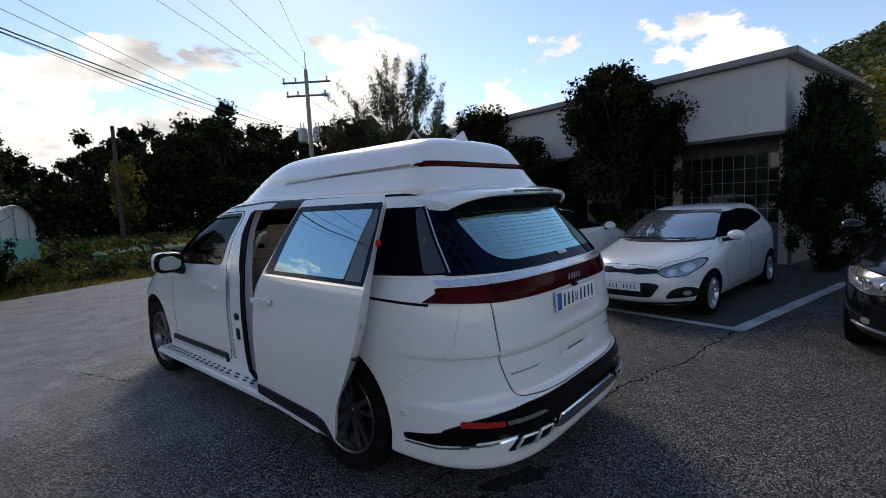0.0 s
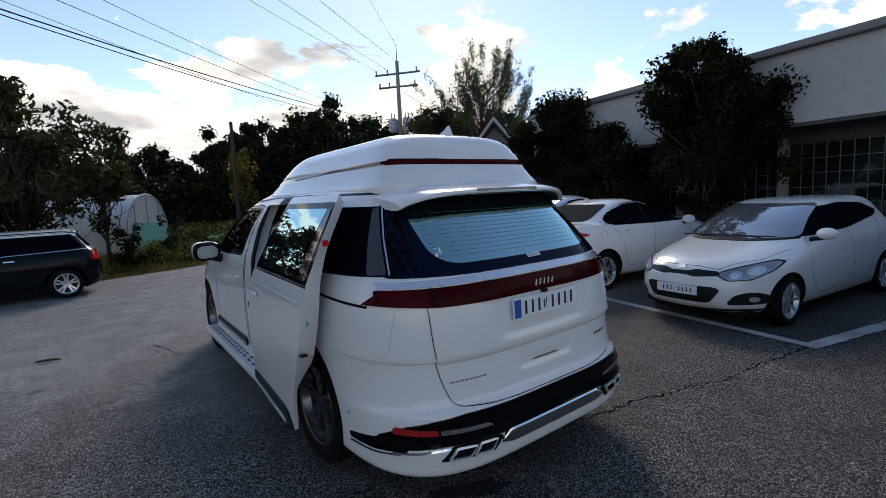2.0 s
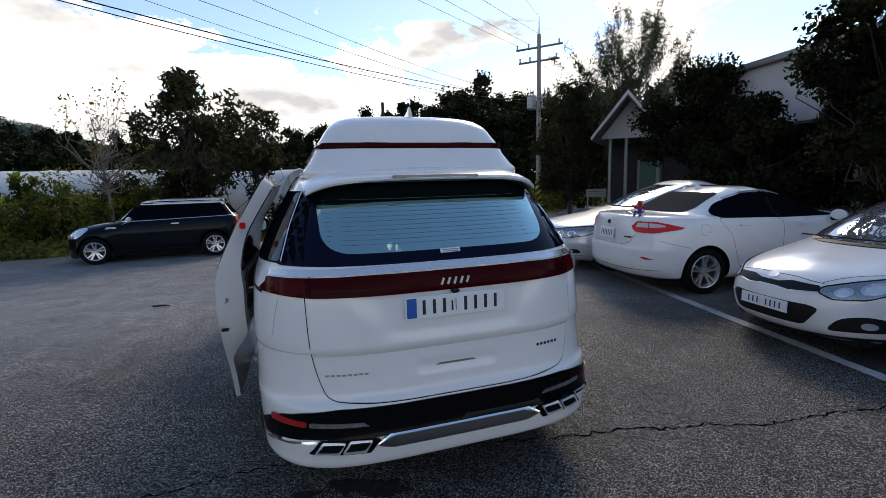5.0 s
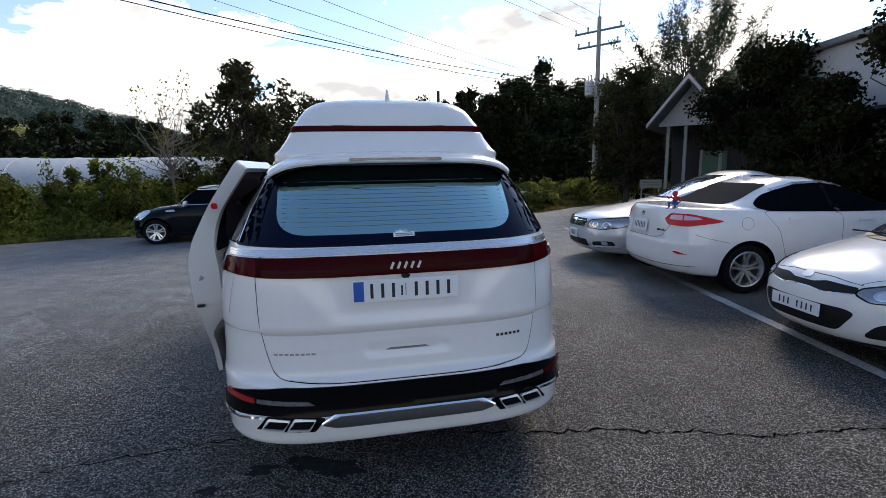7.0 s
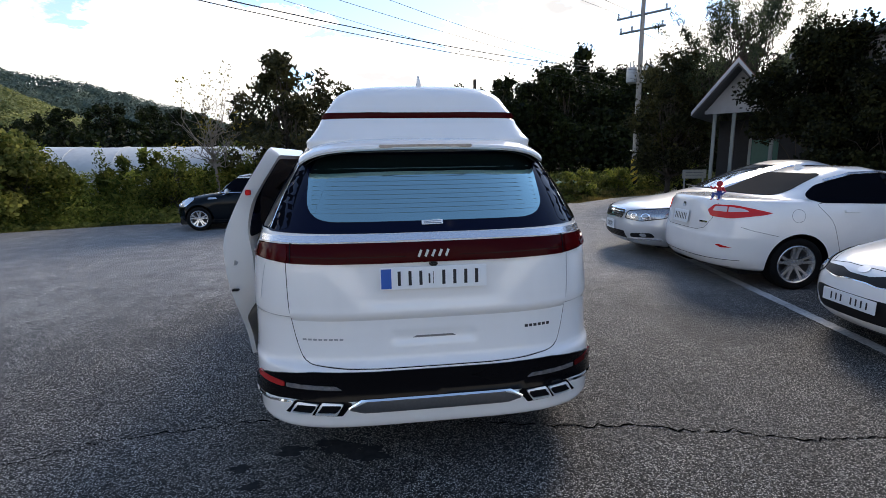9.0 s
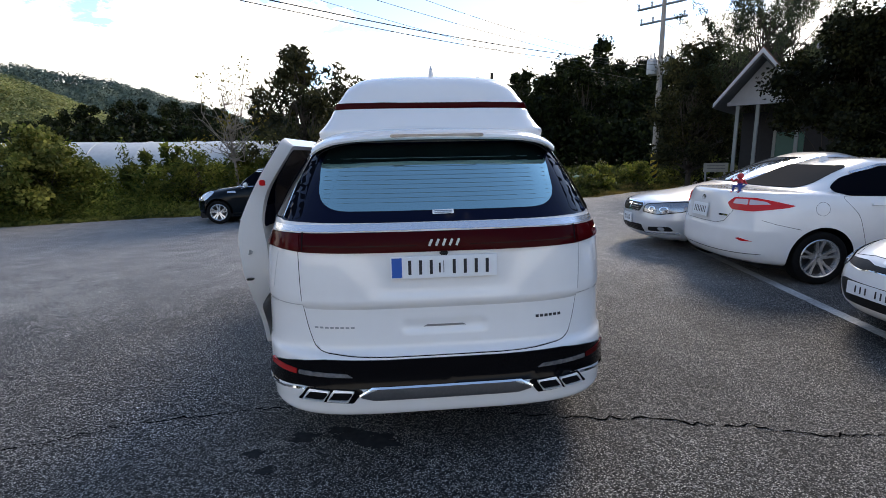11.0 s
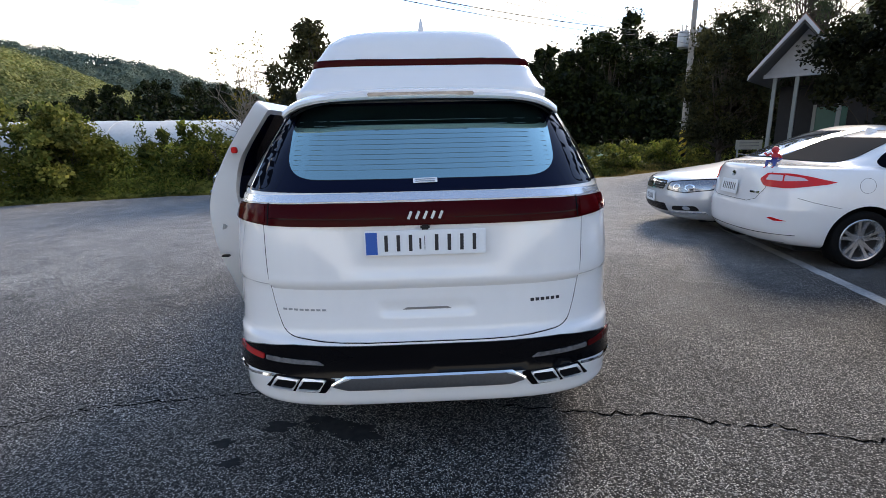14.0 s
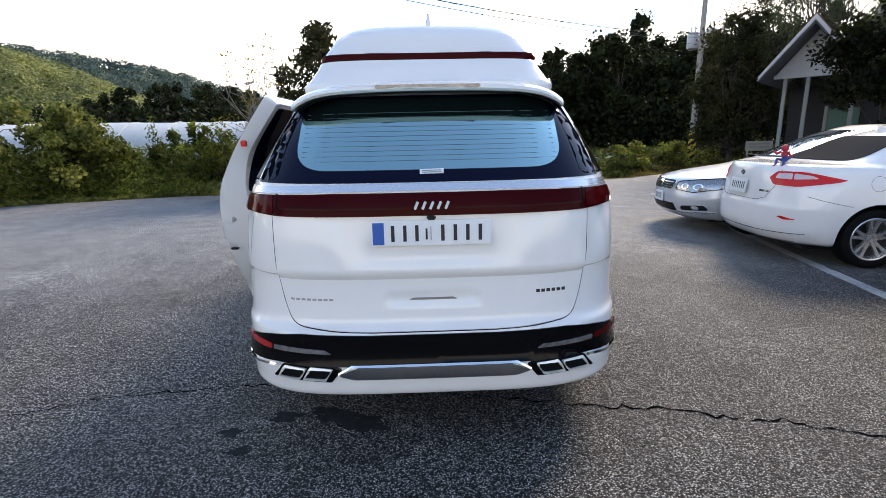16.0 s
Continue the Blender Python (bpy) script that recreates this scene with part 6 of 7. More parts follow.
    part("grille_frame", strip(bvh, 'front', rounded([(-0.33, 0.60), (0.33, 0.60), (0.40, 0.70), (0.36, 0.735), (-0.36, 0.735), (-0.40, 0.70)], 0.02), 0.014, 0.012, 0.01, 0.05, True), CHROME, g)
    part("emblem", panel(bvh, 'front', rounded([(-0.055, 0.63), (0.055, 0.63), (0.065, 0.715), (-0.065, 0.715)], 0.02), 0.018, 0.014, 0.03), CHROME, g)
    lg = part("lower_grille", panel(bvh, 'front', rounded([(-0.44, 0.285), (0.44, 0.285), (0.42, 0.40), (-0.42, 0.40)], 0.03), 0.006, 0.012, 0.04), PLASTIC, car)
    for k in range(4):
        part("lower_bar", strip(bvh, 'front', [(-0.41, 0.305 + k * 0.025), (0.41, 0.305 + k * 0.025)], 0.008, 0.010, 0.006), GLOSSBLACK, lg)
    plate_bars(car, (0, L + 0.012, 0.475), True, 0.34, 0.155, [(-0.13 + i * 0.042, -0.10 + i * 0.042, -0.04, 0.04) for i in range(6)])
    side_mirror(car, 1.0, 3.12, 1.04, paint, 0.1, (-1,) if paint is SILVER else (-1, 1))
    rod("wiper", (-0.55, 3.40, 1.06), (0.1, 3.46, 1.06), 0.009, PLASTIC, car)
    rod("wiper", (0.05, 3.46, 1.06), (0.6, 3.36, 1.06), 0.009, PLASTIC, car)


def build_mini():
    car, bvh = car_base("small_hatchback", stand(-1.62, 10.70, -0.995, -0.08) @ Matrix.Scale(0.93, 4), "black three-door small hatchback with a white roof at the verge", [
        (0.16, 0.25, 3.58, 0.74, 0.4, 0.6, 3, 2.6, 0, 0),
        (0.22, 0.08, 3.74, 0.81, 0.5, 0.7, 3, 2.6, 0, 0),
        (0.35, 0.0, 3.82, 0.85, 0.5, 0.8, 3, 2.6, 0, 0),
        (0.55, 0.0, 3.82, 0.862, 0.5, 0.9, 3, 2.5, 0, 0),
        (0.70, 0.02, 3.76, 0.86, 0.5, 1.0, 3, 2.5, 0, 0),
        (0.82, 0.05, 3.60, 0.84, 0.5, 1.1, 2.9, 2.4, 0.03, 0),
        (0.90, 0.08, 3.25, 0.815, 0.5, 1.0, 2.8, 2.4, 0.04, 0),
        (0.95, 0.12, 2.85, 0.79, 0.5, 0.7, 2.8, 2.4, 0.04, 0),
        (1.0, 0.16, 2.72, 0.765, 0.45, 0.55, 2.8, 2.5, 0.03, 0),
        (1.18, 0.28, 2.50, 0.70, 0.4, 0.45, 3, 2.6, 0, 0),
        (1.31, 0.36, 2.32, 0.655, 0.38, 0.4, 3, 2.6, 0, 0),
        (1.345, 0.33, 2.30, 0.655, 0.38, 0.4, 3, 2.6, 0, 0),
        (1.385, 0.40, 2.18, 0.60, 0.35, 0.4, 3, 2.6, 0, 0),
        (1.41, 0.62, 1.9, 0.45, 0.3, 0.3, 2.8, 2.6, 0, 0),
        (1.415, 0.9, 1.6, 0.25, 0.2, 0.2, 2.6, 2.6, 0, 0),
    ], NAVY, (0.70, 3.19), 0.30, 0.195, 1.5, 5, True, RIM, 1.2, 0.70, 0.1)
    part("roof", panel(bvh, 'top', rounded([(-0.62, 0.42), (0.62, 0.42), (0.60, 2.22), (-0.60, 2.22)], 0.12), 0.006, 0.03, 0.08), WHITE, car, "white roof")
    for side in ('left', 'right'):
        part("side_window", panel(bvh, side, rounded([(2.66, 0.97), (2.34, 1.30), (0.55, 1.295), (0.36, 1.05), (0.5, 0.985)], 0.03), 0.007, 0.010, 0.035), DARKGLASS, car)
        part("roof_edge", strip(bvh, side, [(2.34, 1.33), (0.45, 1.33)], 0.05, 0.006, 0.01), WHITE, car)
        part("belt_chrome", strip(bvh, side, [(2.75, 0.935), (0.25, 0.985)], 0.014, 0.008, 0.01), CHROME, car)
        part("a_pillar", strip(bvh, side, [(2.72, 0.97), (2.37, 1.31)], 0.03, 0.006, 0.008), CHROME, car)
        part("door_handle", panel(bvh, side, rounded([(1.45, 0.84), (1.62, 0.84), (1.62, 0.865), (1.45, 0.865)], 0.01), 0.02, 0.03, 0.03), CHROME, car)
        part("side_scuttle", panel(bvh, side, rounded([(2.72, 0.80), (2.95, 0.79), (2.93, 0.835), (2.74, 0.84)], 0.015), 0.006, 0.01, 0.03), SATIN, car)
        part("sill", strip(bvh, side, [(3.0, 0.24), (0.9, 0.24)], 0.08, 0.004, 0.01), PLASTIC, car)
        part("tail_light", panel(bvh, side, rounded([(0.02, 0.72), (0.20, 0.74), (0.20, 0.92), (0.06, 0.94)], 0.03), 0.008, 0.014, 0.04), REDBRIGHT, car, "red tail light")
        s = -1 if side == 'left' else 1
        o = [(s * 0.60 + 0.13 * math.cos(a * math.tau / 26), 0.70 + 0.115 * math.sin(a * math.tau / 26)) for a in range(26)]
        hl = part("headlight", panel(bvh, 'front', o, 0.008, 0.014, 0.04), CLEARLENS, car, "round headlight")
        part("lamp_ring", strip(bvh, 'front', o, 0.02, 0.014, 0.014, 0.05, True), CHROME, hl)
    part("windscreen", panel(bvh, 'front', rounded([(-0.68, 0.99), (0.68, 0.99), (0.58, 1.29), (-0.58, 1.29)], 0.04), 0.004, 0.008, 0.06), SCREENGLASS, car)
    part("rear_window", panel(bvh, 'rear', rounded([(-0.58, 1.03), (0.58, 1.03), (0.52, 1.28), (-0.52, 1.28)], 0.04), 0.004, 0.008, 0.06), DARKGLASS, car)
    part("grille", panel(bvh, 'front', rounded([(-0.36, 0.42), (0.36, 0.42), (0.42, 0.60), (0.3, 0.66), (-0.3, 0.66), (-0.42, 0.60)], 0.04), 0.006, 0.012, 0.05), PLASTIC, car)
    part("grille_frame", strip(bvh, 'front', rounded([(-0.36, 0.42), (0.36, 0.42), (0.42, 0.60), (0.3, 0.66), (-0.3, 0.66), (-0.42, 0.60)], 0.04), 0.02, 0.012, 0.01, 0.05, True), CHROME, car)
    side_mirror(car, 0.92, 2.45, 1.0, WHITE, 0.085)


def build_toy():
    """A small toy figure on the saloon's boot, as plain shapes in one mesh."""
    bm = bmesh.new()
    for c, r, sc in (((0, 0, 0.175), 0.034, (1, 1, 1.1)), ((0, 0.005, 0.11), 0.036, (1, 0.7, 1.3)), ((0, 0.01, 0.06), 0.035, (1, 0.8, 0.8))):
        t = bmesh.new()
        bmesh.ops.create_icosphere(t, subdivisions=2, radius=r)
        merge(bm, t, Matrix.Translation(c) @ Matrix.Diagonal((*sc, 1)))
    for s in (-1, 1):
        tube(bm, [(s * 0.02, 0.0, 0.06), (s * 0.035, -0.05, 0.07), (s * 0.04, -0.055, 0.01), (s * 0.04, -0.08, 0.0)], [0.018, 0.016, 0.013, 0.012], 8)
    tube(bm, [(-0.035, 0, 0.14), (-0.06, -0.03, 0.12), (-0.055, -0.07, 0.145)], [0.014, 0.012, 0.011], 8)
    tube(bm, [(0.035, 0, 0.14), (0.06, 0.02, 0.09), (0.045, -0.02, 0.06)], [0.014, 0.012, 0.011], 8)
    for f in bm.faces:
        z = f.calc_center_median().z
        f.material_index = 1 if 0.03 < z < 0.095 else 0
    solid("toy_figure", bm, [TOYRED, TOYBLUE], "small red and blue plastic toy figure sitting on a boot lid", "toy", m=Matrix.Translation((3.86, 3.10, 1.035)) @ Matrix.Rotation(radians(-70), 4, 'Z') @ Matrix.Scale(1.08, 4), smooth=True)


build_hatchback()
build_saloon_tail()
build_saloon_nose("silver_saloon", stand(3.65, 5.386, -0.99, 0.13, 4.9), "silver saloon parked nose-out beside the white saloon", SILVER, HEADLAMP)
build_saloon_nose("black_saloon", stand(2.46, -2.06, -0.99, 0.13, 4.9) @ Matrix.Diagonal((1, 1, 1.06, 1)), "black saloon parked nose-out near the bay line", BLACKCAR, SMOKELENS)
build_mini()
build_toy()


# ---- the long white building, its porch, the pole and the greenhouses ----
def build_building():
    m = Matrix.Translation((8.7, 1.7, 0)) @ Matrix.Rotation(math.atan2(-0.2, 1), 4, 'Z')
    b = empty("building", m, "long low white building with a deep flat fascia and gridded windows", "building")
    y0, y1 = -2.10, 7.4
    part("fascia", box(bmesh.new(), 0.0, 0.14, y0, y1, 2.60, 3.90, 0.01), STUCCO, b, "white stucco fascia", False)
    part("fascia_return", box(bmesh.new(), 0.143, 7.0, y0, y0 + 0.14, 2.60, 3.90, 0.01), STUCCO, b, "", False)
    part("fascia_moulding", box(bmesh.new(), -0.03, 0.0, y0 - 0.02, y1, 2.60, 2.66, 0.006), STUCCO, b, "", False)
    part("coping", box(bmesh.new(), -0.16, 0.30, y0 - 0.22, y1 + 0.1, 3.903, 4.03, 0.015), SLAB, b, "dark grey metal coping", False)
    part("coping_return", box(bmesh.new(), 0.303, 7.2, y0 - 0.22, y0 + 0.25, 3.903, 4.03, 0.015), SLAB, b, "", False)
    part("roof_deck", box(bmesh.new(), 0.145, 7.0, y0 + 0.145, y1, 3.70, 3.80), SLAB, b, "", False)
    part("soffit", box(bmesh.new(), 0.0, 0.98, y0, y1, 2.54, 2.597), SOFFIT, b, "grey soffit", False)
    # header, sill and end wall take the dark grey as eaves shade
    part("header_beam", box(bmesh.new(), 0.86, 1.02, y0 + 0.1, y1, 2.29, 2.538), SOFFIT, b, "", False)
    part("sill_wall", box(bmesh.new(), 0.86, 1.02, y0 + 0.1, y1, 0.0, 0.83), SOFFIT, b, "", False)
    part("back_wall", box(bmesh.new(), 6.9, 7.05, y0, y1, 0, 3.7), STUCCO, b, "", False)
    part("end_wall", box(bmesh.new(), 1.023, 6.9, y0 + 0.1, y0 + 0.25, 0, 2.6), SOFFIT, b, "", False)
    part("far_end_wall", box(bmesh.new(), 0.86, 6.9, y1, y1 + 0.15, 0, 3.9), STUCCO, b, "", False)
    part("room_wall", box(bmesh.new(), 3.5, 3.6, y0 + 0.3, y1, 0, 2.6), SHADEWALL, b, "", False)
    part("room_floor", box(bmesh.new(), 1.03, 6.8, y0 + 0.3, y1, 0, 0.05), SHADEWALL, b, "", False)
    posts = [-1.86, 0.27, 2.62, 5.10, 7.25]
    for p in posts:
        part("column", box(bmesh.new(), 0.78, 0.98, p - 0.08, p + 0.08, 0.0, 2.535, 0.012), COLUMN, b, "cream square column", False)
    for a, c in zip(posts, posts[1:]):
        a, c = a + 0.083, c - 0.083
        w = part("window", box(bmesh.new(), 0.925, 0.933, a, c, 0.835, 2.285), SHOPGLASS, b, "dark window with a white grid", False)
        k = 9
        for i in range(k + 1):
            y = a + (c - a) * i / k
            part("muntin", box(bmesh.new(), 0.905, 0.924, y - 0.005, y + 0.005, 0.835, 2.285), MULLION, w, "", False)
        for i in range(6):
            z = 0.85 + 1.42 * i / 5
            part("glazing_bar", box(bmesh.new(), 0.906, 0.9235, a, c, z - 0.005, z + 0.005), MULLION, w, "", False)


def build_porch():
    p = empty("porch", Matrix.Translation((9.36, 9.95, 0)) @ Matrix.Rotation(radians(-45), 4, 'Z') @ Matrix.Diagonal((0.80, 1, 1, 1)), "white gabled porch with a brown roof on slender posts", "porch")
    bm = prism(bmesh.new(), [(-1.0, 2.86), (1.05, 2.86), (0, 3.88)], 'y', 0.62, 0.72)
    part("gable", bm, STUCCO, p, "white boarded gable", False)
    for s in (-1, 1):
        bm = prism(bmesh.new(), [(0, 3.98), (s * 1.28, 2.70), (s * 1.26, 2.82), (0, 4.12)][::s], 'y', -0.25, 3.2)
        part("roof_slope", bm, ROOFTILE, p, "brown sheet roof", False)
        bm = prism(bmesh.new(), [(0, 3.96), (s * 1.29, 2.67), (s * 1.28, 2.78), (0, 4.08)][::s], 'y', -0.30, -0.252)
        part("barge_board", bm, STUCCO, p, "pale barge board", False)
        bm = prism(bmesh.new(), [(0, 3.90), (s * 1.27, 2.65), (s * 1.27, 2.68), (0, 3.94)][::s], 'y', -0.24, 3.1)
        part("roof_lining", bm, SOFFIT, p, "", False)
    part("tie_beam", box(bmesh.new(), -1.05, 1.1, 0.60, 0.74, 2.76, 2.856), STUCCO, p, "", False)
    for x, y in ((-0.72, 0.67), (-0.12, 0.67), (1.05, 0.67)):
        part("post", box(bmesh.new(), x - 0.055, x + 0.055, y - 0.055, y + 0.055, 0, 2.755, 0.01), MULLION, p, "white post", False)
    part("back_wall", box(bmesh.new(), -1.0, 5.5, 3.2, 3.4, 0, 2.7), SHADEWALL, p, "wall behind the porch, its shade put into the colour", False)
    d = part("door", box(bmesh.new(), 0.2, 1.1, 3.14, 3.196, 0.02, 2.05, 0.01), shader("green_door_paint", (0.015, 0.09, 0.07), 0.4, grain=0.1, scale=9), p, "dull green door", False)
    part("door_frame", box(bmesh.new(), 0.1, 0.196, 3.12, 3.196, 0.02, 2.12), MULLION, d, "", False)
    s = empty("notice_board", Matrix.Translation((9.0, 10.95, -0.06)) @ Matrix.Rotation(radians(-20), 4, 'Z'), "small white notice board on two posts by the path", "sign")
    bd = part("board", box(bmesh.new(), -0.32, 0.32, -0.015, 0.015, 0.98, 1.24, 0.005), BOARD, s, "", False)
    for k in range(2):
        part("text_bar", box(bmesh.new(), -0.24, 0.24, -0.02, -0.0155, 1.150 - k * 0.08, 1.168 - k * 0.08), SOFFIT, bd, "", False)
    for x in (-0.25, 0.25):
        part("post", box(bmesh.new(), x - 0.02, x + 0.02, 0.016, 0.05, 0, 1.2), STEEL, s, "", False)
    w = empty("fence_panel", Matrix.Translation((9.3, -1.45, 0)) @ Matrix.Rotation(math.atan2(-0.2, 1), 4, 'Z'), "pale metal site fence beside the building", "fence")
    for k in range(4):
        part("panel", box(bmesh.new(), -0.02, 0.02, -1.0 - k * 1.0, -0.01 - k * 1.0, 0.05, 2.3, 0.006), PANELGREY, w, "", False)
        part("post", box(bmesh.new(), -0.05, 0.05, -0.04 - k * 1.0, 0.04 - k * 1.0, 0.0, 2.4, 0.01), STEEL, w, "", False)


def build_pole():
    p = empty("utility_pole", Matrix.Translation((11.3, 18.5, 0)), "grey concrete utility pole with crossarms and transformers", "utility pole")
    part("shaft", tube(bmesh.new(), [(0, 0, -0.1), (0, 0, 4), (0, 0, 8.2)], [0.135, 0.112, 0.085], 16), CONCRETE, p)
    part("lightning_rod", tube(bmesh.new(), [(0, 0, 8.2), (0, 0, 9.0)], [0.03, 0.015], 6), STEEL, p)
    ax = Vector((0.62, -0.78, 0))
    for z, half, nm in ((7.62, 1.15, 3), (7.0, 1.0, 3)):
        arm = bmesh.new()
        tube(arm, [ax * -half + Vector((0, 0, z)), ax * half + Vector((0, 0, z))], 0.05, 4)
        a = part("crossarm", arm, STEEL, p, "", False)
        for t in (-0.95, -0.45, 0.85):
            q = ax * (half * t) + Vector((0, 0, z))
            ins = bmesh.new()
            tube(ins, [q + Vector((0, 0, 0.03)), q + Vector((0, 0, 0.1)), q + Vector((0, 0, 0.12)), q + Vector((0, 0, 0.2)), q + Vector((0, 0, 0.24))], [0.03, 0.05, 0.03, 0.055, 0.02], 8)
            part("insulator", ins, PANELGREY, a)
    for t in (-0.36, 0.36):
        q = ax * t + Vector((0, 0, 0))
        can = bmesh.new()
        lathe(can, [(4.85, 0.001), (4.85, 0.2), (4.9, 0.22), (5.42, 0.22), (5.48, 0.19), (5.50, 0.001)], 20, 'z')
        can.transform(Matrix.Translation(q))
        c = part("transformer", can, PANELGREY, p, "pale grey transformer can")
        for dx in (-0.08, 0.08):
            part("bushing", tube(bmesh.new(), [q + Vector((dx, 0, 5.5)), q + Vector((dx, 0, 5.75))], [0.035, 0.02], 8), PANELGREY, c)
    part("bracket", tube(bmesh.new(), [ax * -0.5 + Vector((0, 0, 4.82)), ax * 0.5 + Vector((0, 0, 4.82))], 0.04, 4), STEEL, p, "", False)
    # warning band: slanted black and yellow strips round the foot
    for k in range(-3, 10):
        bm = bmesh.new()
        rows = []
        for i in range(25):
            a = i / 24 * math.tau
            z = 0.25 + k * 0.15 + 0.6 * i / 24
            rows.append([bm.verts.new((0.153 * math.cos(a), 0.153 * math.sin(a), max(0.35, min(1.5, z + dz)))) for dz in (0, 0.15)])
        for r0, r1 in zip(rows, rows[1:]):
            bm.faces.new((r0[0], r1[0], r1[1], r0[1]))
        part("warning_stripe", bm, YELLOW if k % 2 else PLASTIC, p)

    def sag(name, a, b, drop, r, label):
        a, b = Vector(a), Vector(b)
        pts = []
        for i in range(33):
            t = i / 32
            q = a.lerp(b, t)
            q.z -= drop * 4 * t * (1 - t)
            pts.append(q)
        solid(name, tube(bmesh.new(), pts, r, 5), WIRE, label, "cable", group="overhead cables")
    o = Vector((11.3, 18.5, 0))
    for q, z, fy, fz, drop in ((ax * -1.09, 7.84, -6.1, 11.6, 0.8), (ax * -0.52, 7.84, -10.0, 11.5, 1.0), (Vector(), 8.22, -18.1, 7.75, 1.0)):
        sag("overhead_cable", o + q + Vector((0, 0, z)), (-28, fy, fz), drop, 0.007, "thin black power cable hung from the pole")
    sag("overhead_cable", o + Vector((0, 0, 8.95)), (-24, -22.0, 8.6), 0.6, 0.006, "thin black earth cable hung from the pole top")
    for z, fy, fz, drop, r in ((5.33, -8.4, 14.9, 2.98, 0.006), (4.95, -11.2, 9.75, 1.6, 0.006), (5.39, -17.6, 6.66, 2.0, 0.010), (5.24, -19.35, 6.85, 2.23, 0.007), (4.5, -10.05, 10.36, 1.77, 0.005)):
        sag("overhead_cable", o + Vector((0, 0.1, z)), (-28, fy, fz), drop, r, "black service cable hung from the pole")
    for z in (6.9, 6.0, 5.3):
        sag("overhead_cable", o + Vector((0, 0, z)), Vector((30, 30, z + 0.5)), 0.7, 0.010, "black cable leading away from the pole")
    t = empty("timber_pole", Matrix.Translation((5.6, 27.2, 0)), "thin dark timber pole at the field", "pole")
    part("shaft", tube(bmesh.new(), [(0, 0, -0.1), (0.05, 0, 6.3)], [0.13, 0.09], 10), BARK, t)
    t = empty("timber_pole", Matrix.Translation((8.2, 33.0, 0)), "thin grey stake at the field", "pole")
    part("shaft", tube(bmesh.new(), [(0, 0, -0.1), (0.05, 0, 3.6)], [0.06, 0.05], 8), CONCRETE, t)
    t = empty("stake", Matrix.Translation((-2.05, 12.9, 0)), "pale leaning stake among the shrubs", "stake")
    part("shaft", tube(bmesh.new(), [(0.25, 0, -0.05), (-0.25, 0, 2.0)], [0.022, 0.02], 7), CONCRETE, t)


def build_greenhouse(name, a, b, w, h, label, sheet):
    """A tunnel from a (its near end) to b."""
    a, b = Vector((*a, 0)), Vector((*b, 0))
    L = (b - a).length
    g = empty(name, Matrix.Translation(a) @ Matrix.Rotation(math.atan2(-(b - a).x, (b - a).y), 4, 'Z'), label, "greenhouse")
    prof = [(-w / 2, 0.0), (-w / 2 * 0.99, h * 0.35)] + [(-w / 2 * math.cos(k / 14 * math.pi), h * 0.42 + h * 0.58 * math.sin(k / 14 * math.pi)) for k in range(15)] + [(w / 2 * 0.99, h * 0.35), (w / 2, 0.0)]
    bm = bmesh.new()
    n = int(L / 0.35)
    r = random.Random(3)
    rows = []
    for i in range(n + 1):
        y = L * i / n
        rows.append([bm.verts.new((x * (1 + r.uniform(-0.012, 0.006)), y, z * (1 + r.uniform(-0.015, 0.004)))) for x, z in prof])
    for p, q in zip(rows, rows[1:]):
        for k in range(len(prof) - 1):
            bm.faces.new((p[k], q[k], q[k + 1], p[k + 1]))
    part("cover", bm, VINYL, g, "milky vinyl cover")
    end = bmesh.new()
    end.faces.new([end.verts.new((x, 0.02, z)) for x, z in prof])
    bmesh.ops.triangulate(end, faces=end.faces)
    part("end_sheet", end, VINYL, g)
    if sheet:
        low = bmesh.new()
        prism(low, [(-w * 0.32, 0.05), (w * 0.47, 0.05), (w * 0.48, h * 0.52), (-w * 0.32, h * 0.55)], 'y', -0.02, 0.0)
        part("door_sheet", low, GREENSHEET, g, "torn green sheet over the end")
    for i in range(0, n + 1, 4 if L > 8 else 3):
        y = L * i / n
        part("hoop", tube(bmesh.new(), [(x * 1.006, y, z * 1.003) for x, z in prof], 0.009, 5), VINYL, g)
    part("end_hoop", tube(bmesh.new(), [(x * 1.01, -0.01, z * 1.01) for x, z in prof], 0.02, 6), STEEL, g)
    for x in (-0.3 * w, 0.0, 0.3 * w):
        part("end_post", tube(bmesh.new(), [(x, -0.005, 0), (x, -0.005, h * (0.98 if x == 0 else 0.86))], 0.018, 5), STEEL, g)


build_building()
build_porch()
build_pole()
build_greenhouse("greenhouse", (0.15, 18.2), (-9.5, 24.0), 2.9, 2.15, "vinyl tunnel greenhouse with a torn green end sheet", True)
build_greenhouse("greenhouse", (-3.2, 16.8), (-26.0, 13.6), 4.2, 2.2, "long low white vinyl tunnel greenhouse behind weeds", False)


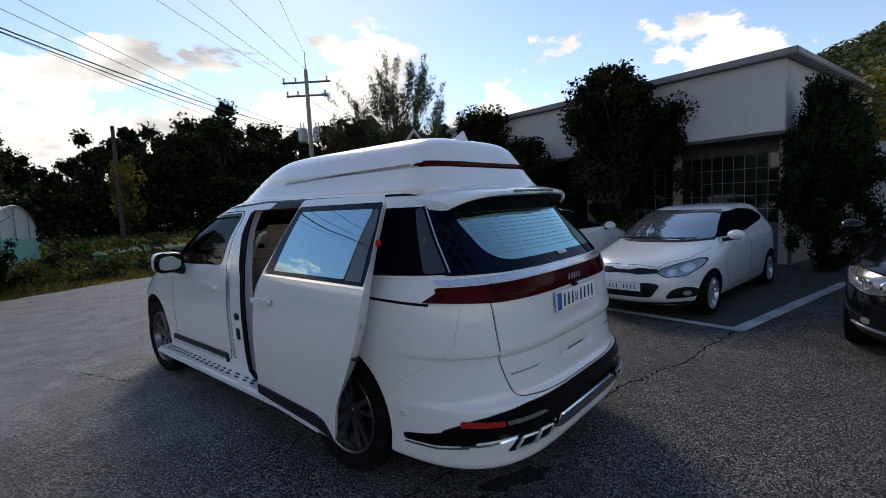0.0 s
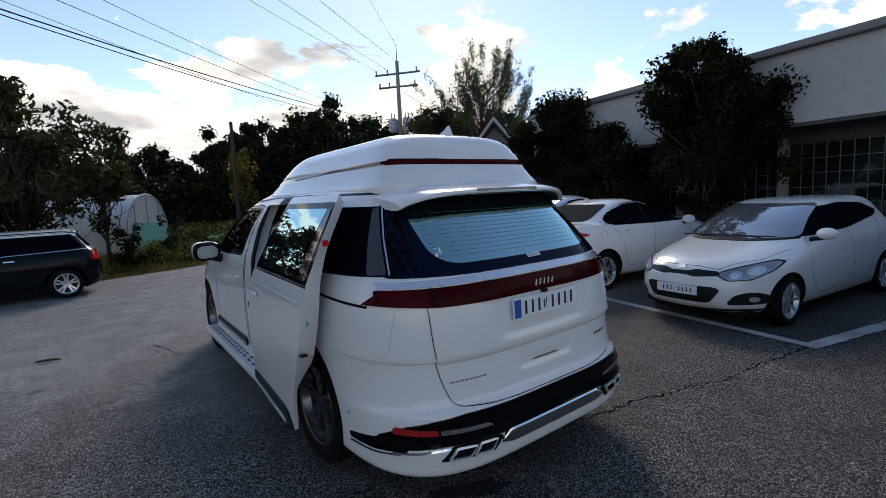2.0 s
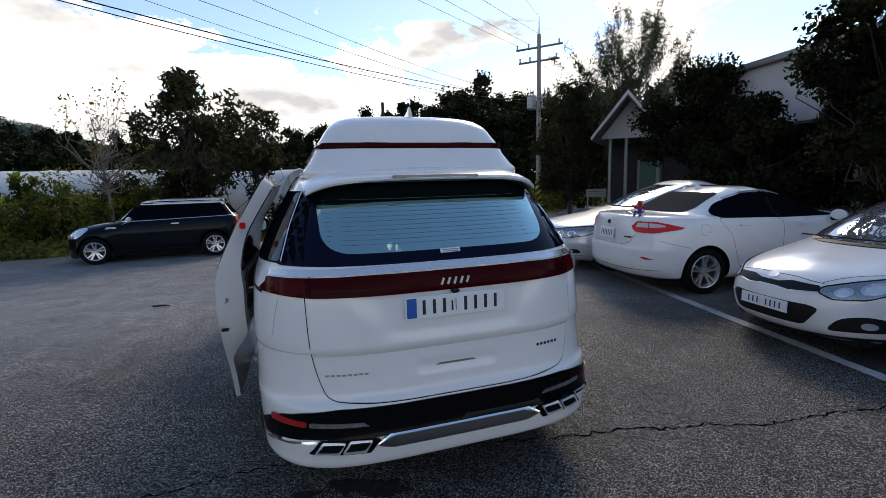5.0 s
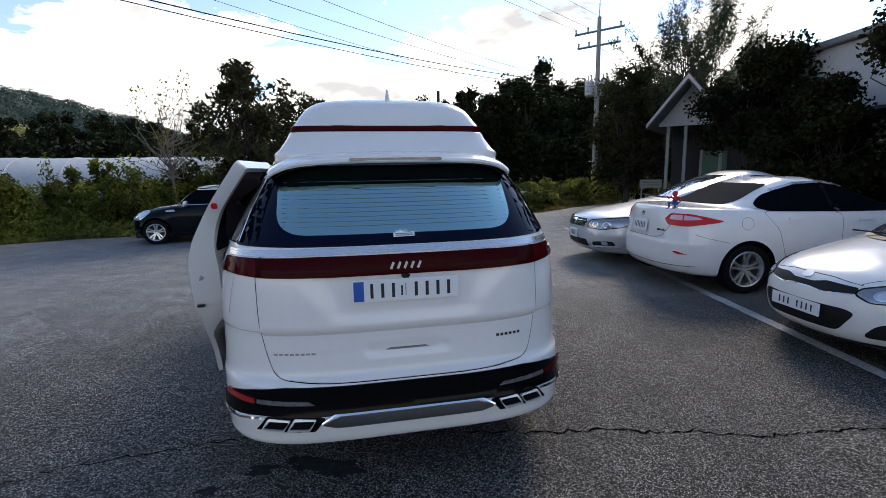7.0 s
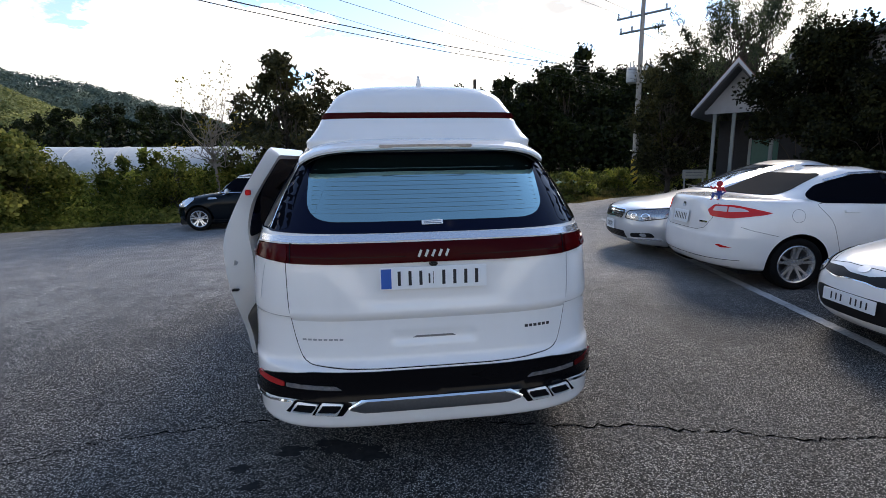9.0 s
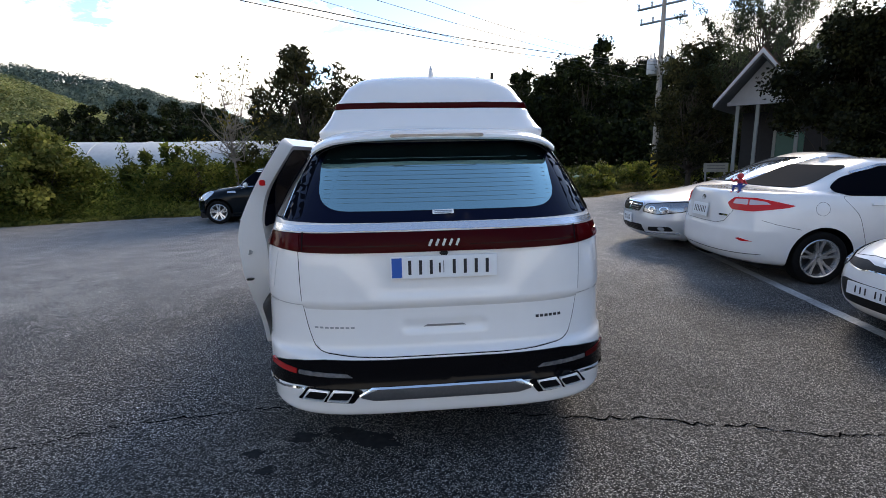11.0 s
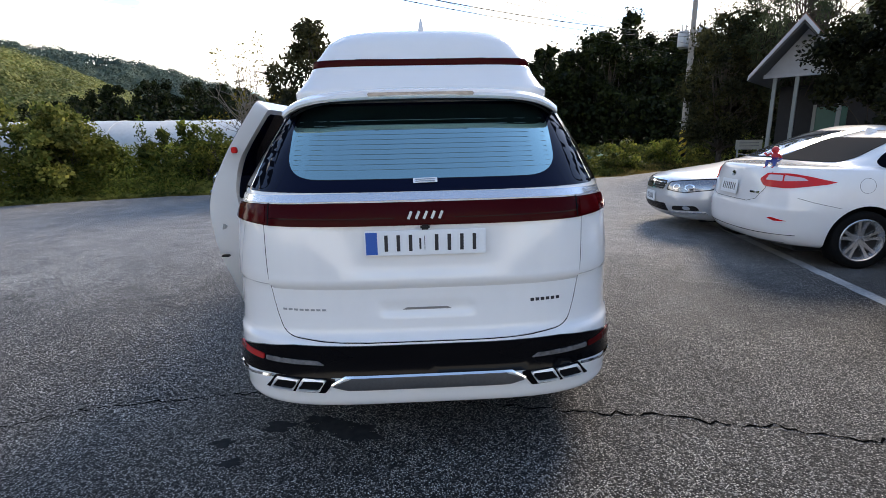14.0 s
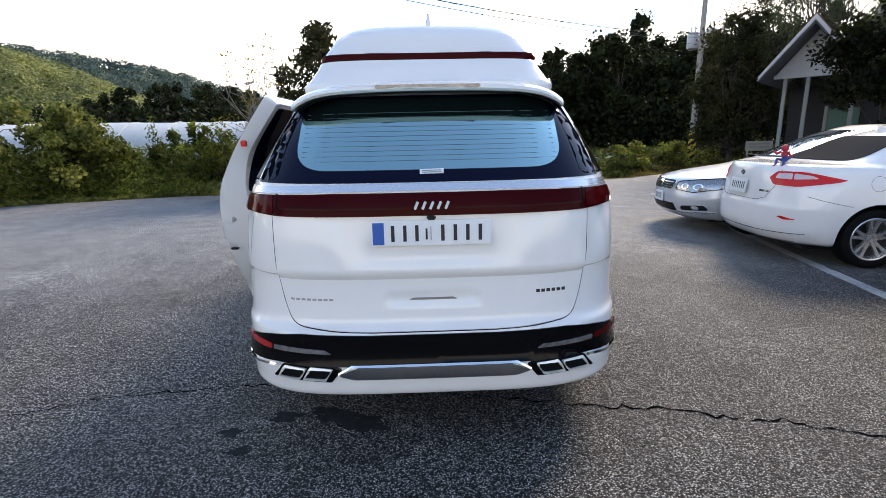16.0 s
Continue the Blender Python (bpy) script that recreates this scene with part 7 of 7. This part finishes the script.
# ---- plants ----
def leaf_mesh(name, centres, size, seed, mat, aspect=0.45, up=0.0, facing=None):
    """One mesh of pointed leaves, four corners each, at the centres."""
    r = np.random.default_rng(seed)
    n = len(centres)
    c = np.asarray(centres, float)
    d = r.normal(size=(n, 3))
    d[:, 2] = d[:, 2] - 0.15 + up * 2.0
    d /= np.linalg.norm(d, axis=1)[:, None]
    if facing is not None:
        d = np.cross(facing + 0.3 * r.normal(size=(n, 3)), d)
        d /= np.linalg.norm(d, axis=1)[:, None]
    e = np.cross(d, r.normal(size=(n, 3)) if facing is None else facing)
    e /= np.linalg.norm(e, axis=1)[:, None] + 1e-9
    s = (np.asarray(size) * r.uniform(0.6, 1.35, n))[:, None]
    v = np.stack([c - d * s * 0.5, c + e * s * aspect * 0.5, c + d * s * 0.5, c - e * s * aspect * 0.5], 1).reshape(-1, 3)
    me = bpy.data.meshes.new(name)
    me.from_pydata(v.tolist(), [], np.arange(4 * n).reshape(-1, 4).tolist())
    me.materials.append(mat)
    return me


def plant_tree(name, m, label, h, rx, n, leaf, mat, seed, low=0.2, clumps=36, spread=0.22, trunk_r=0.09, bark=None, shape=1.0, aspect=0.45, limbs=True, top_lift=0.0, category="tree", up=0.0, twigs=False, limb_low=0.08, core=0, spray=0.0):
    """A tree: tapered trunk with limbs to every clump, a crown of clumps of single leaves. core: oversized leaves added
    inside each clump to stop light coming through; spray: the length of upright leafy shoots in place of round clumps.
    """
    r = np.random.default_rng(seed)
    t = empty(name, m, label, category)
    bark = bark or BARK
    zc, rz = h * (low + (1 - low) * 0.5), h * (1 - low) * 0.5
    cs = []
    while len(cs) < clumps:
        p = r.uniform(-1, 1, 3)
        d = np.linalg.norm(p)
        if d > 1 or d < 0.25:
            continue
        z = p[2]
        k = 1.0 if shape == 1.0 else (1 - 0.5 * (z + 1)) ** shape + 0.12
        wob = 0.8 + 0.35 * math.sin(3 * math.atan2(p[1], p[0]) + seed)
        cs.append((p[0] * rx * k * wob, p[1] * rx * k * wob, zc + z * rz))
    cs = np.array(cs)
    cs[:, 2] += top_lift * (cs[:, 2] > zc)
    bm = bmesh.new()
    bend = r.normal(0, 0.04 * h, 2)
    trunk = [(bend[0] * k * k, bend[1] * k * k, -0.1 + h * 0.82 * k) for k in np.linspace(0, 1, 25)]
    tube(bm, trunk, [trunk_r * (1 - 0.8 * k) for k in np.linspace(0, 1, 25)], 8)
    stem = [(v, v.co.copy()) for v in bm.verts]
    joins = {}

    def grow(on, pts, radii, sides):
        """A limb or twig, its foot grown together with what it springs from; gives its own points."""
        before = len(bm.verts)
        tube(bm, pts, radii, sides, False)
        bm.verts.ensure_lookup_table()
        mine = [bm.verts[i] for i in range(before, len(bm.verts))]
        foot = mine[0]
        joins[foot] = min(on, key=lambda s: (s[1] - foot.co).length_squared)[0]
        return [(v, v.co.copy()) for v in mine[sides:]]

    def shoot(c):
        return Vector((c[0] * 0.9 / rx, c[1] * 0.9 / rx, 1.0)).normalized()
    if limbs:
        for c in cs:
            z0 = max(limb_low * h, min(c[2] * r.uniform(0.3, 0.8), h * 0.72))
            k = z0 / (h * 0.82)
            a = Vector((bend[0] * k * k, bend[1] * k * k, z0))
            reach = (Vector(c) - a).length
            j = [Vector(r.normal(0, 0.09 * reach, 3)) for _ in range(4)]
            p1, p2 = a.lerp(Vector(c), 0.3) + j[0] + Vector((0, 0, -0.06 * reach)), a.lerp(Vector(c), 0.65) + j[1]
            line, radii = [a, p1, p2, Vector(c)], [trunk_r * 0.34, trunk_r * 0.22, trunk_r * 0.13, trunk_r * 0.07]
            if spray:
                line.append(Vector(c) + shoot(c) * spray * 0.8)
                radii.append(trunk_r * 0.03)
            bough = grow(stem, line, radii, 5)
            if twigs:
                for q, e in ((p1, j[2]), (p2, j[3]), (p2, -j[2])):
                    tip = q + e * 2.2 + Vector((0, 0, 0.14 * reach + 0.05))
                    grow(bough, [q, q.lerp(tip, 0.5) + e * 0.3, tip], [trunk_r * 0.12, trunk_r * 0.08, trunk_r * 0.03], 4)
    if joins:
        bmesh.ops.weld_verts(bm, targetmap=joins)
    part("trunk", bm, bark, t)
    per = n // clumps
    balls, sizes = [], []
    for c in cs:
        if spray:
            u = r.normal(0, spray * 0.13, (per, 3)) + np.array(shoot(c))[None, :] * (r.uniform(-0.25, 1.0, per) * spray * r.uniform(0.6, 1.3))[:, None]
            balls.append(c + u)
            sizes.append(np.full(per, leaf))
            continue
        k = spread * 1.75 * r.uniform(0.6, 1.25)
        for count, reach, size in ((per, 1.0, leaf), (core, 0.45, leaf * 3.2)):
            u = r.normal(size=(count, 3))
            u *= (r.uniform(0, 1, count) ** 0.45 / np.linalg.norm(u, axis=1))[:, None]
            balls.append(c + u * np.array([rx, rx, rz * 0.8]) * k * reach)
            sizes.append(np.full(count, size))
    pts, sizes = np.concatenate(balls), np.concatenate(sizes)
    sizes, pts = sizes[pts[:, 2] > 0.05], pts[pts[:, 2] > 0.05]
    ob = new("crown", leaf_mesh("crown", pts, sizes, seed + 1, mat, aspect, up))
    ob.parent = t
    return t


def at(x, y, s=1.0, turn=0.0, z=0.0):
    return Matrix.Translation((x, y, z)) @ Matrix.Rotation(radians(turn), 4, 'Z') @ Matrix.Scale(s, 4)


def build_forest():
    eye = Vector((-1.0, -2.0))
    kinds = []
    for k in range(4):
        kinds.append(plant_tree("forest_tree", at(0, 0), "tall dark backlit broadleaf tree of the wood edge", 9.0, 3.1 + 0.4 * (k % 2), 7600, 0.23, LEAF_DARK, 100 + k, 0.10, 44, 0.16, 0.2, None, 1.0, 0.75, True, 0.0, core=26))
    heights = [(-36, 4.0), (-33, 4.8), (-27, 5.6), (-20, 5.7), (-14, 5.3), (-8, 5.2), (0, 5.6), (7, 5.7), (10.6, 5.3), (12, 7.5), (15, 7.8), (20, 7.7), (23.5, 8.9), (26, 8.9), (28, 8.2), (31, 8.2), (36, 8.4), (42, 8.0), (52, 8.0), (60, 7.0)]

    def top(az):
        for (a0, h0), (a1, h1) in zip(heights, heights[1:]):
            if a0 <= az <= a1:
                return h0 + (h1 - h0) * (az - a0) / (a1 - a0)
        return 6.0
    rnd = random.Random(21)
    spots = []
    az = -36.0
    while az < 60:
        spots.append((az, rnd.uniform(35, 40)))
        az += rnd.uniform(2.6, 4.0)
    az = -34.0
    while az < 58:
        spots.append((az, rnd.uniform(43, 48)))
        az += rnd.uniform(3.4, 4.6)
    for i, (a, d) in enumerate(spots):
        p = eye + Vector((math.sin(radians(a)), math.cos(radians(a)))) * d
        s = top(a) / 9.0 * rnd.uniform(0.88, 1.04) * d / 39
        m = at(p.x, p.y, s, rnd.uniform(0, 360))
        src = kinds[i % 4]
        if i < 4:
            src.matrix_world = m
            src["group"] = "wood edge"
        else:
            c = copy_thing(src, Matrix.Translation(m.translation) @ m.to_3x3().normalized().to_4x4())
            c.scale = (s, s, s)
    # dark undergrowth along the wood's foot
    r = np.random.default_rng(5)
    az = np.radians(r.uniform(-36, 60, 40000))
    d = r.uniform(33, 41, 40000)
    z = r.uniform(0, 1, 40000) ** 1.3 * 3.6
    pts = np.stack([eye.x + np.sin(az) * d, eye.y + np.cos(az) * d, z], 1)
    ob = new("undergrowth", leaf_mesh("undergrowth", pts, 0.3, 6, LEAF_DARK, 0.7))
    tagged(ob, "dense dark undergrowth along the foot of the wood", "undergrowth", kind="stuff")


def build_hill(name, az0, az1, dist, top, depth, mat, seed, n, label, leaves=46, size=1.5, crown=(1.3, 3.6)):
    """A wooded hill: a mound of ground under many crowns of leaves."""
    r = np.random.default_rng(seed)
    a = np.radians(r.uniform(az0, az1, n))
    d = dist + depth * r.uniform(0, 1, n)
    frac = (d - dist) / depth
    azn = (np.degrees(a) - az0) / (az1 - az0)
    hh = np.array([top(x) for x in azn]) * np.sin(frac * math.pi / 2) ** 0.9
    base = np.stack([np.sin(a) * d, np.cos(a) * d, hh], 1)
    per = leaves
    rad = r.uniform(*crown, n)
    u = r.normal(size=(n, per, 3))
    u /= np.linalg.norm(u, axis=2)[:, :, None]
    u[:, :, 2] = np.abs(u[:, :, 2]) * 1.1
    pts = base[:, None, :] + u * rad[:, None, None]
    ob = new(name, leaf_mesh(name, pts.reshape(-1, 3), size, seed + 1, mat, 0.8, 0.0, u.reshape(-1, 3)))
    tagged(ob, label, "wooded hill", kind="stuff")
    bm = bmesh.new()
    rows = []
    for i in range(41):
        an = radians(az0 - 4 + (az1 - az0 + 8) * i / 40)
        row = []
        for k in range(13):
            f = k / 12
            dd = dist + depth * f
            row.append(bm.verts.new((math.sin(an) * dd, math.cos(an) * dd, top(min(1, max(0, i / 40))) * math.sin(f * math.pi / 2) ** 0.9 - 0.5)))
        rows.append(row)
    for p, q in zip(rows, rows[1:]):
        for k in range(12):
            bm.faces.new((p[k], q[k], q[k + 1], p[k + 1]))
    solid(name + "_ground", bm, HILLFLOOR, "earth under the wooded hill", "hill", "structure")


def build_hills():
    def ridge(table, d):
        def top(t, a0, a1):
            az = a0 + (a1 - a0) * t
            for (x0, e0), (x1, e1) in zip(table, table[1:]):
                if x0 <= az <= x1:
                    return math.tan(radians(e0 + (e1 - e0) * (az - x0) / (x1 - x0))) * d
            return math.tan(radians(table[0][1] if az < table[0][0] else table[-1][1])) * d
        return top
    near = ridge([(-62, 10.0), (-46, 9.0), (-39, 8.1), (-35, 6.7), (-31, 4.8), (-27, 3.0), (-24, 1.6)], 118)
    far = ridge([(-72, 9.4), (-45, 8.8), (-39, 8.5), (-35, 8.4), (-28.6, 7.6), (-21.3, 5.6), (-15, 3.6), (-8, 1.8), (-5, 1.0)], 200)
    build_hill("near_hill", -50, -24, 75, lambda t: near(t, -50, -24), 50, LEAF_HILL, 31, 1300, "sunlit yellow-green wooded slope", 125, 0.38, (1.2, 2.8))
    build_hill("far_hill", -56, -6, 150, lambda t: far(t, -56, -6), 60, LEAF_HILLHAZE, 41, 1100, "far wooded ridge, haze blue put into its dark green", 135, 0.54, (1.8, 3.6))
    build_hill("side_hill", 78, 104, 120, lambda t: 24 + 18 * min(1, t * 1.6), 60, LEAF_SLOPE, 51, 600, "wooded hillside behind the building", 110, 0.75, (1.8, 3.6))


def scatter(name, label, n, where, height, size, mat, seed, aspect=0.3, kind="stuff", category="weeds"):
    """Loose leaves over a strip: where(r, n) gives x, y and a height factor."""
    r = np.random.default_rng(seed)
    x, y, k = where(r, n)
    z = r.uniform(0, 1, n) ** 0.8 * height * k
    ob = new(name, leaf_mesh(name, np.stack([x, y, z - 0.02], 1), size, seed, mat, aspect))
    tagged(ob, label, category, kind=kind)


def blades(name, label, n, where, height, mat, seed):
    """Grass: bent three-cornered blades."""
    r = np.random.default_rng(seed)
    x, y, k = where(r, n)
    h = height * k * r.uniform(0.4, 1.2, n)
    a = r.uniform(0, math.tau, n)
    w = 0.010 + 0.012 * r.uniform(0, 1, n)
    lean = r.normal(0, 0.28, (n, 2)) * h[:, None]
    v = np.zeros((n, 3, 3))
    v[:, 0] = np.stack([x - np.cos(a) * w, y - np.sin(a) * w, np.full(n, -0.05)], 1)
    v[:, 1] = np.stack([x + np.cos(a) * w, y + np.sin(a) * w, np.full(n, -0.05)], 1)
    v[:, 2] = np.stack([x + lean[:, 0], y + lean[:, 1], h], 1)
    me = bpy.data.meshes.new(name)
    me.from_pydata(v.reshape(-1, 3).tolist(), [], np.arange(3 * n).reshape(-1, 3).tolist())
    me.materials.append(mat)
    tagged(new(name, me), label, "grass", kind="stuff")


def verge(x0, x1, d0, d1, lump=0.5, seed=0.0):
    """A strip that follows the yard's edge, from d0 to d1 metres beyond it."""
    def where(r, n):
        x = r.uniform(x0, x1, n)
        d = d0 + (d1 - d0) * r.uniform(0, 1, n)
        y = np.array([yard_edge(v) for v in x]) + d
        k = np.array([0.55 + lump * noise.noise((a * 0.6 + seed, b * 0.6, seed)) for a, b in zip(x, y)])
        ramp = np.clip((d - d0 + 0.15) / 1.1, 0.15, 1)
        return x, y, np.clip(k, 0.08, 1.5) * ramp
    return where


def build_verge():
    blades("verge_grass", "dry yellow and green grass along the asphalt edge", 40000, verge(-20, 12, -0.12, 1.3, 0.5, 1.0), 0.30, LEAF_DRY, 61)
    blades("verge_grass", "long green grass behind the asphalt edge", 16000, verge(-20, -2, 0.3, 5.0, 0.6, 2.0), 0.6, LEAF_WEED, 62)
    blades("verge_grass", "long green grass along the field, coloured as in shade", 15000, verge(-2, 14, 0.3, 5.0, 0.6, 2.0), 0.6, LEAF_FIELD, 68)
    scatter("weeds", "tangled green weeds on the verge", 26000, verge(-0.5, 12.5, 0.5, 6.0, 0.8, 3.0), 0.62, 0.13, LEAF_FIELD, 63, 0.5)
    scatter("weeds", "tall weeds and bushes before the greenhouse", 40000, verge(-16, -3.6, 0.3, 2.8, 0.7, 4.0), 2.3, 0.11, LEAF_WEED, 64, 0.4)
    scatter("creepers", "broad creeper leaves on the bank", 15000, verge(-16, -2.5, 0.0, 1.3, 0.6, 5.0), 0.6, 0.17, LEAF_VINE, 65, 0.8)
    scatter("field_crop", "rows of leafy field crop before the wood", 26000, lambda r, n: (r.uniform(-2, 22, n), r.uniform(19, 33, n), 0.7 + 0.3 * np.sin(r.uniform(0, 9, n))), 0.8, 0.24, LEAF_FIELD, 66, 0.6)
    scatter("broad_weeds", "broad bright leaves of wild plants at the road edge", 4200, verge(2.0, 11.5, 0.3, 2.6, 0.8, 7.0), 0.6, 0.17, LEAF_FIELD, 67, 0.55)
    r0 = random.Random(45)
    for k in range(9):
        x = 1.6 + k * 1.05
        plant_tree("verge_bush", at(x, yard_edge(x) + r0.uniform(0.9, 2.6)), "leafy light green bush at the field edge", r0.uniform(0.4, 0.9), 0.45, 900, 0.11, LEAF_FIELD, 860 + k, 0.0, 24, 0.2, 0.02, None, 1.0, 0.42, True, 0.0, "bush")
    r0 = random.Random(99)
    for k in range(11):
        x = -9.2 + k * 0.55
        plant_tree("verge_bush", at(x, yard_edge(x) + r0.uniform(1.2, 2.4)), "leafy green bush on the verge", r0.uniform(1.3, 2.0), 0.62, 1500, 0.11, LEAF_WEED, 800 + k, 0.0, 30, 0.19, 0.02, None, 1.0, 0.4, True, 0.0, "bush", core=8)
    r0 = random.Random(77)
    for k in range(26):
        x = -15.5 + k * 0.46
        hgt = r0.uniform(1.2, 2.1)
        y = yard_edge(x) + r0.uniform(0.9, 2.3)
        plant_tree("tall_weed", at(x, y, 1, 0), "tall thin green weed on the verge", hgt, 0.26, 260, 0.12, LEAF_WEED, 700 + k, 0.15, 14, 0.3, 0.012, None, 1.0, 0.32, True, 0.0, "weed")


def build_trees():
    plant_tree("broadleaf_tree", at(-2.85, 12.6), "dark broadleaf tree with long drooping leaves", 4.75, 2.1, 9500, 0.17, LEAF_BROWN, 201, 0.10, 90, 0.105, 0.08, None, 0.35, 0.36, True, 0.0)
    plant_tree("broadleaf_tree", at(-1.3, 13.8), "small dark broadleaf tree beside the greenhouse", 3.9, 1.1, 2600, 0.17, LEAF_BROWN, 231, 0.42, 36, 0.16, 0.06, None, 1.0, 0.36)
    plant_tree("shrub", at(-0.9, 13.6), "dark leafy shrub before the greenhouse", 1.25, 0.55, 1100, 0.13, LEAF_DARK, 202, 0.05, 24, 0.2, 0.03, None, 1.0, 0.4, True, 0.0, "shrub")
    plant_tree("shrub", at(0.35, 14.2), "small open shrub with twisted stems", 1.5, 0.6, 420, 0.12, LEAF_DARK, 203, 0.2, 18, 0.16, 0.035, None, 1.0, 0.4, True, 0.0, "shrub")
    plant_tree("bare_tree", at(-4.9, 12.6), "thin half-bare tree with few leaves", 4.3, 1.3, 620, 0.09, LEAF_YELLOW, 204, 0.36, 34, 0.14, 0.055, PALEBARK, 1.0, 0.5, True, 0.0, "tree", 0.0, True, 0.34)
    plant_tree("shrub", at(-6.2, 12.8), "bushy dark green shrub on the verge", 2.3, 0.9, 2400, 0.12, LEAF_WEED, 205, 0.05, 26, 0.2, 0.04, None, 1.0, 0.4, True, 0.0, "shrub")
    plant_tree("vine_bush", at(-9.6, 11.7), "dense bush hung with yellow-green vines", 2.5, 1.25, 13000, 0.10, LEAF_VINE, 206, 0.0, 60, 0.17, 0.06, None, 1.0, 0.85, True, 0.0, "bush", core=14)
    plant_tree("vine_bush", at(-11.6, 10.8), "vine-covered bush beside the road", 2.7, 1.4, 12000, 0.10, LEAF_VINE, 207, 0.05, 60, 0.17, 0.06, None, 1.0, 0.7, True, 0.0, "bush", core=14)
    plant_tree("bush", at(-13.8, 10.2), "leafy bush beside the road", 2.9, 1.5, 5000, 0.16, LEAF_WEED, 208, 0.0, 50, 0.18, 0.06, None, 1.0, 0.6, True, 0.0, "bush", core=14)
    plant_tree("tufted_tree", at(12.2, 13.4), "open tree with upright grey-green leaf tufts", 7.2, 3.0, 24000, 0.17, LEAF_TUFT, 209, 0.22, 240, 0.055, 0.07, BARK, 1.0, 0.16, True, 0.3, "tree", 0.4, False, 0.3, 0, 0.62)
    plant_tree("dark_tree", at(10.75, 15.0), "bronze-green tree beside the pole", 5.4, 1.95, 16000, 0.11, LEAF_BROWN, 210, 0.06, 80, 0.16, 0.1, None, 1.0, 0.5, core=22)
    plant_tree("dark_tree", at(13.8, 18.4), "dark tree behind the porch", 5.6, 2.2, 7000, 0.2, LEAF_DARK, 211, 0.02, 50, 0.18, 0.1, None, 1.0, 0.6, core=20)
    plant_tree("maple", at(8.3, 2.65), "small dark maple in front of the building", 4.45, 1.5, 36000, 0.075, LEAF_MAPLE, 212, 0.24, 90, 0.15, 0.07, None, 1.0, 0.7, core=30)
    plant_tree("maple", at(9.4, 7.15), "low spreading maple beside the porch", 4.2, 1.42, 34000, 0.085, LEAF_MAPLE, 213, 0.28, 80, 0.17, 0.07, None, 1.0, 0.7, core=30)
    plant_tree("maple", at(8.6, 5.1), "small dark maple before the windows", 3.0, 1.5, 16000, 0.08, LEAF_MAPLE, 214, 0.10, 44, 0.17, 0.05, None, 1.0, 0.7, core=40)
    plant_tree("conifer", at(8.4, -0.95), "dense dark green columnar conifer", 3.5, 0.86, 42000, 0.06, LEAF_THUJA, 215, 0.0, 150, 0.14, 0.06, None, 0.4, 0.45, False, 0.0, up=0.5, core=26)
    plant_tree("broadleaf_tree", at(13.5, -2.9), "yellow-green tree behind the fence", 4.9, 1.8, 4200, 0.19, LEAF_YELLOW, 216, 0.1, 50, 0.18, 0.1)
    plant_tree("yellowing_tree", at(6.0, 27.6), "slim yellowing tree climbing a pole", 5.0, 0.9, 1700, 0.2, LEAF_YELLOW, 217, 0.15, 34, 0.17, 0.06)
    plant_tree("shrub", at(10.0, 17.4), "green shrub at the foot of the pole", 1.4, 0.9, 1400, 0.13, LEAF_WEED, 218, 0.0, 24, 0.2, 0.03, None, 1.0, 0.5, True, 0.0, "shrub")
    plant_tree("shrub", at(12.4, 17.8), "leafy bush beside the path", 1.7, 1.1, 1900, 0.14, LEAF_WEED, 219, 0.0, 26, 0.2, 0.03, None, 1.0, 0.5, True, 0.0, "shrub")
    plant_tree("shrub", at(7.6, 15.8), "weedy bush at the road edge", 1.2, 0.8, 1200, 0.12, LEAF_WEED, 220, 0.0, 22, 0.2, 0.02, None, 1.0, 0.5, True, 0.0, "shrub")


def build_side_trees():
    """Trees across the road, seen in the van's windows."""
    for k, (x, y, h) in enumerate(((-15.5, 3.5, 5.5), (-17.0, -1.0, 6.5), (-14.5, -5.5, 5.0), (-19, 6.0, 6.0))):
        plant_tree("roadside_tree", at(x, y), "dark leafy tree across the road", h, 1.9, 3200, 0.2, LEAF_DARK, 400 + k, 0.15, 40, 0.2, 0.1)


build_hills()
build_side_trees()
build_forest()
build_trees()
build_verge()
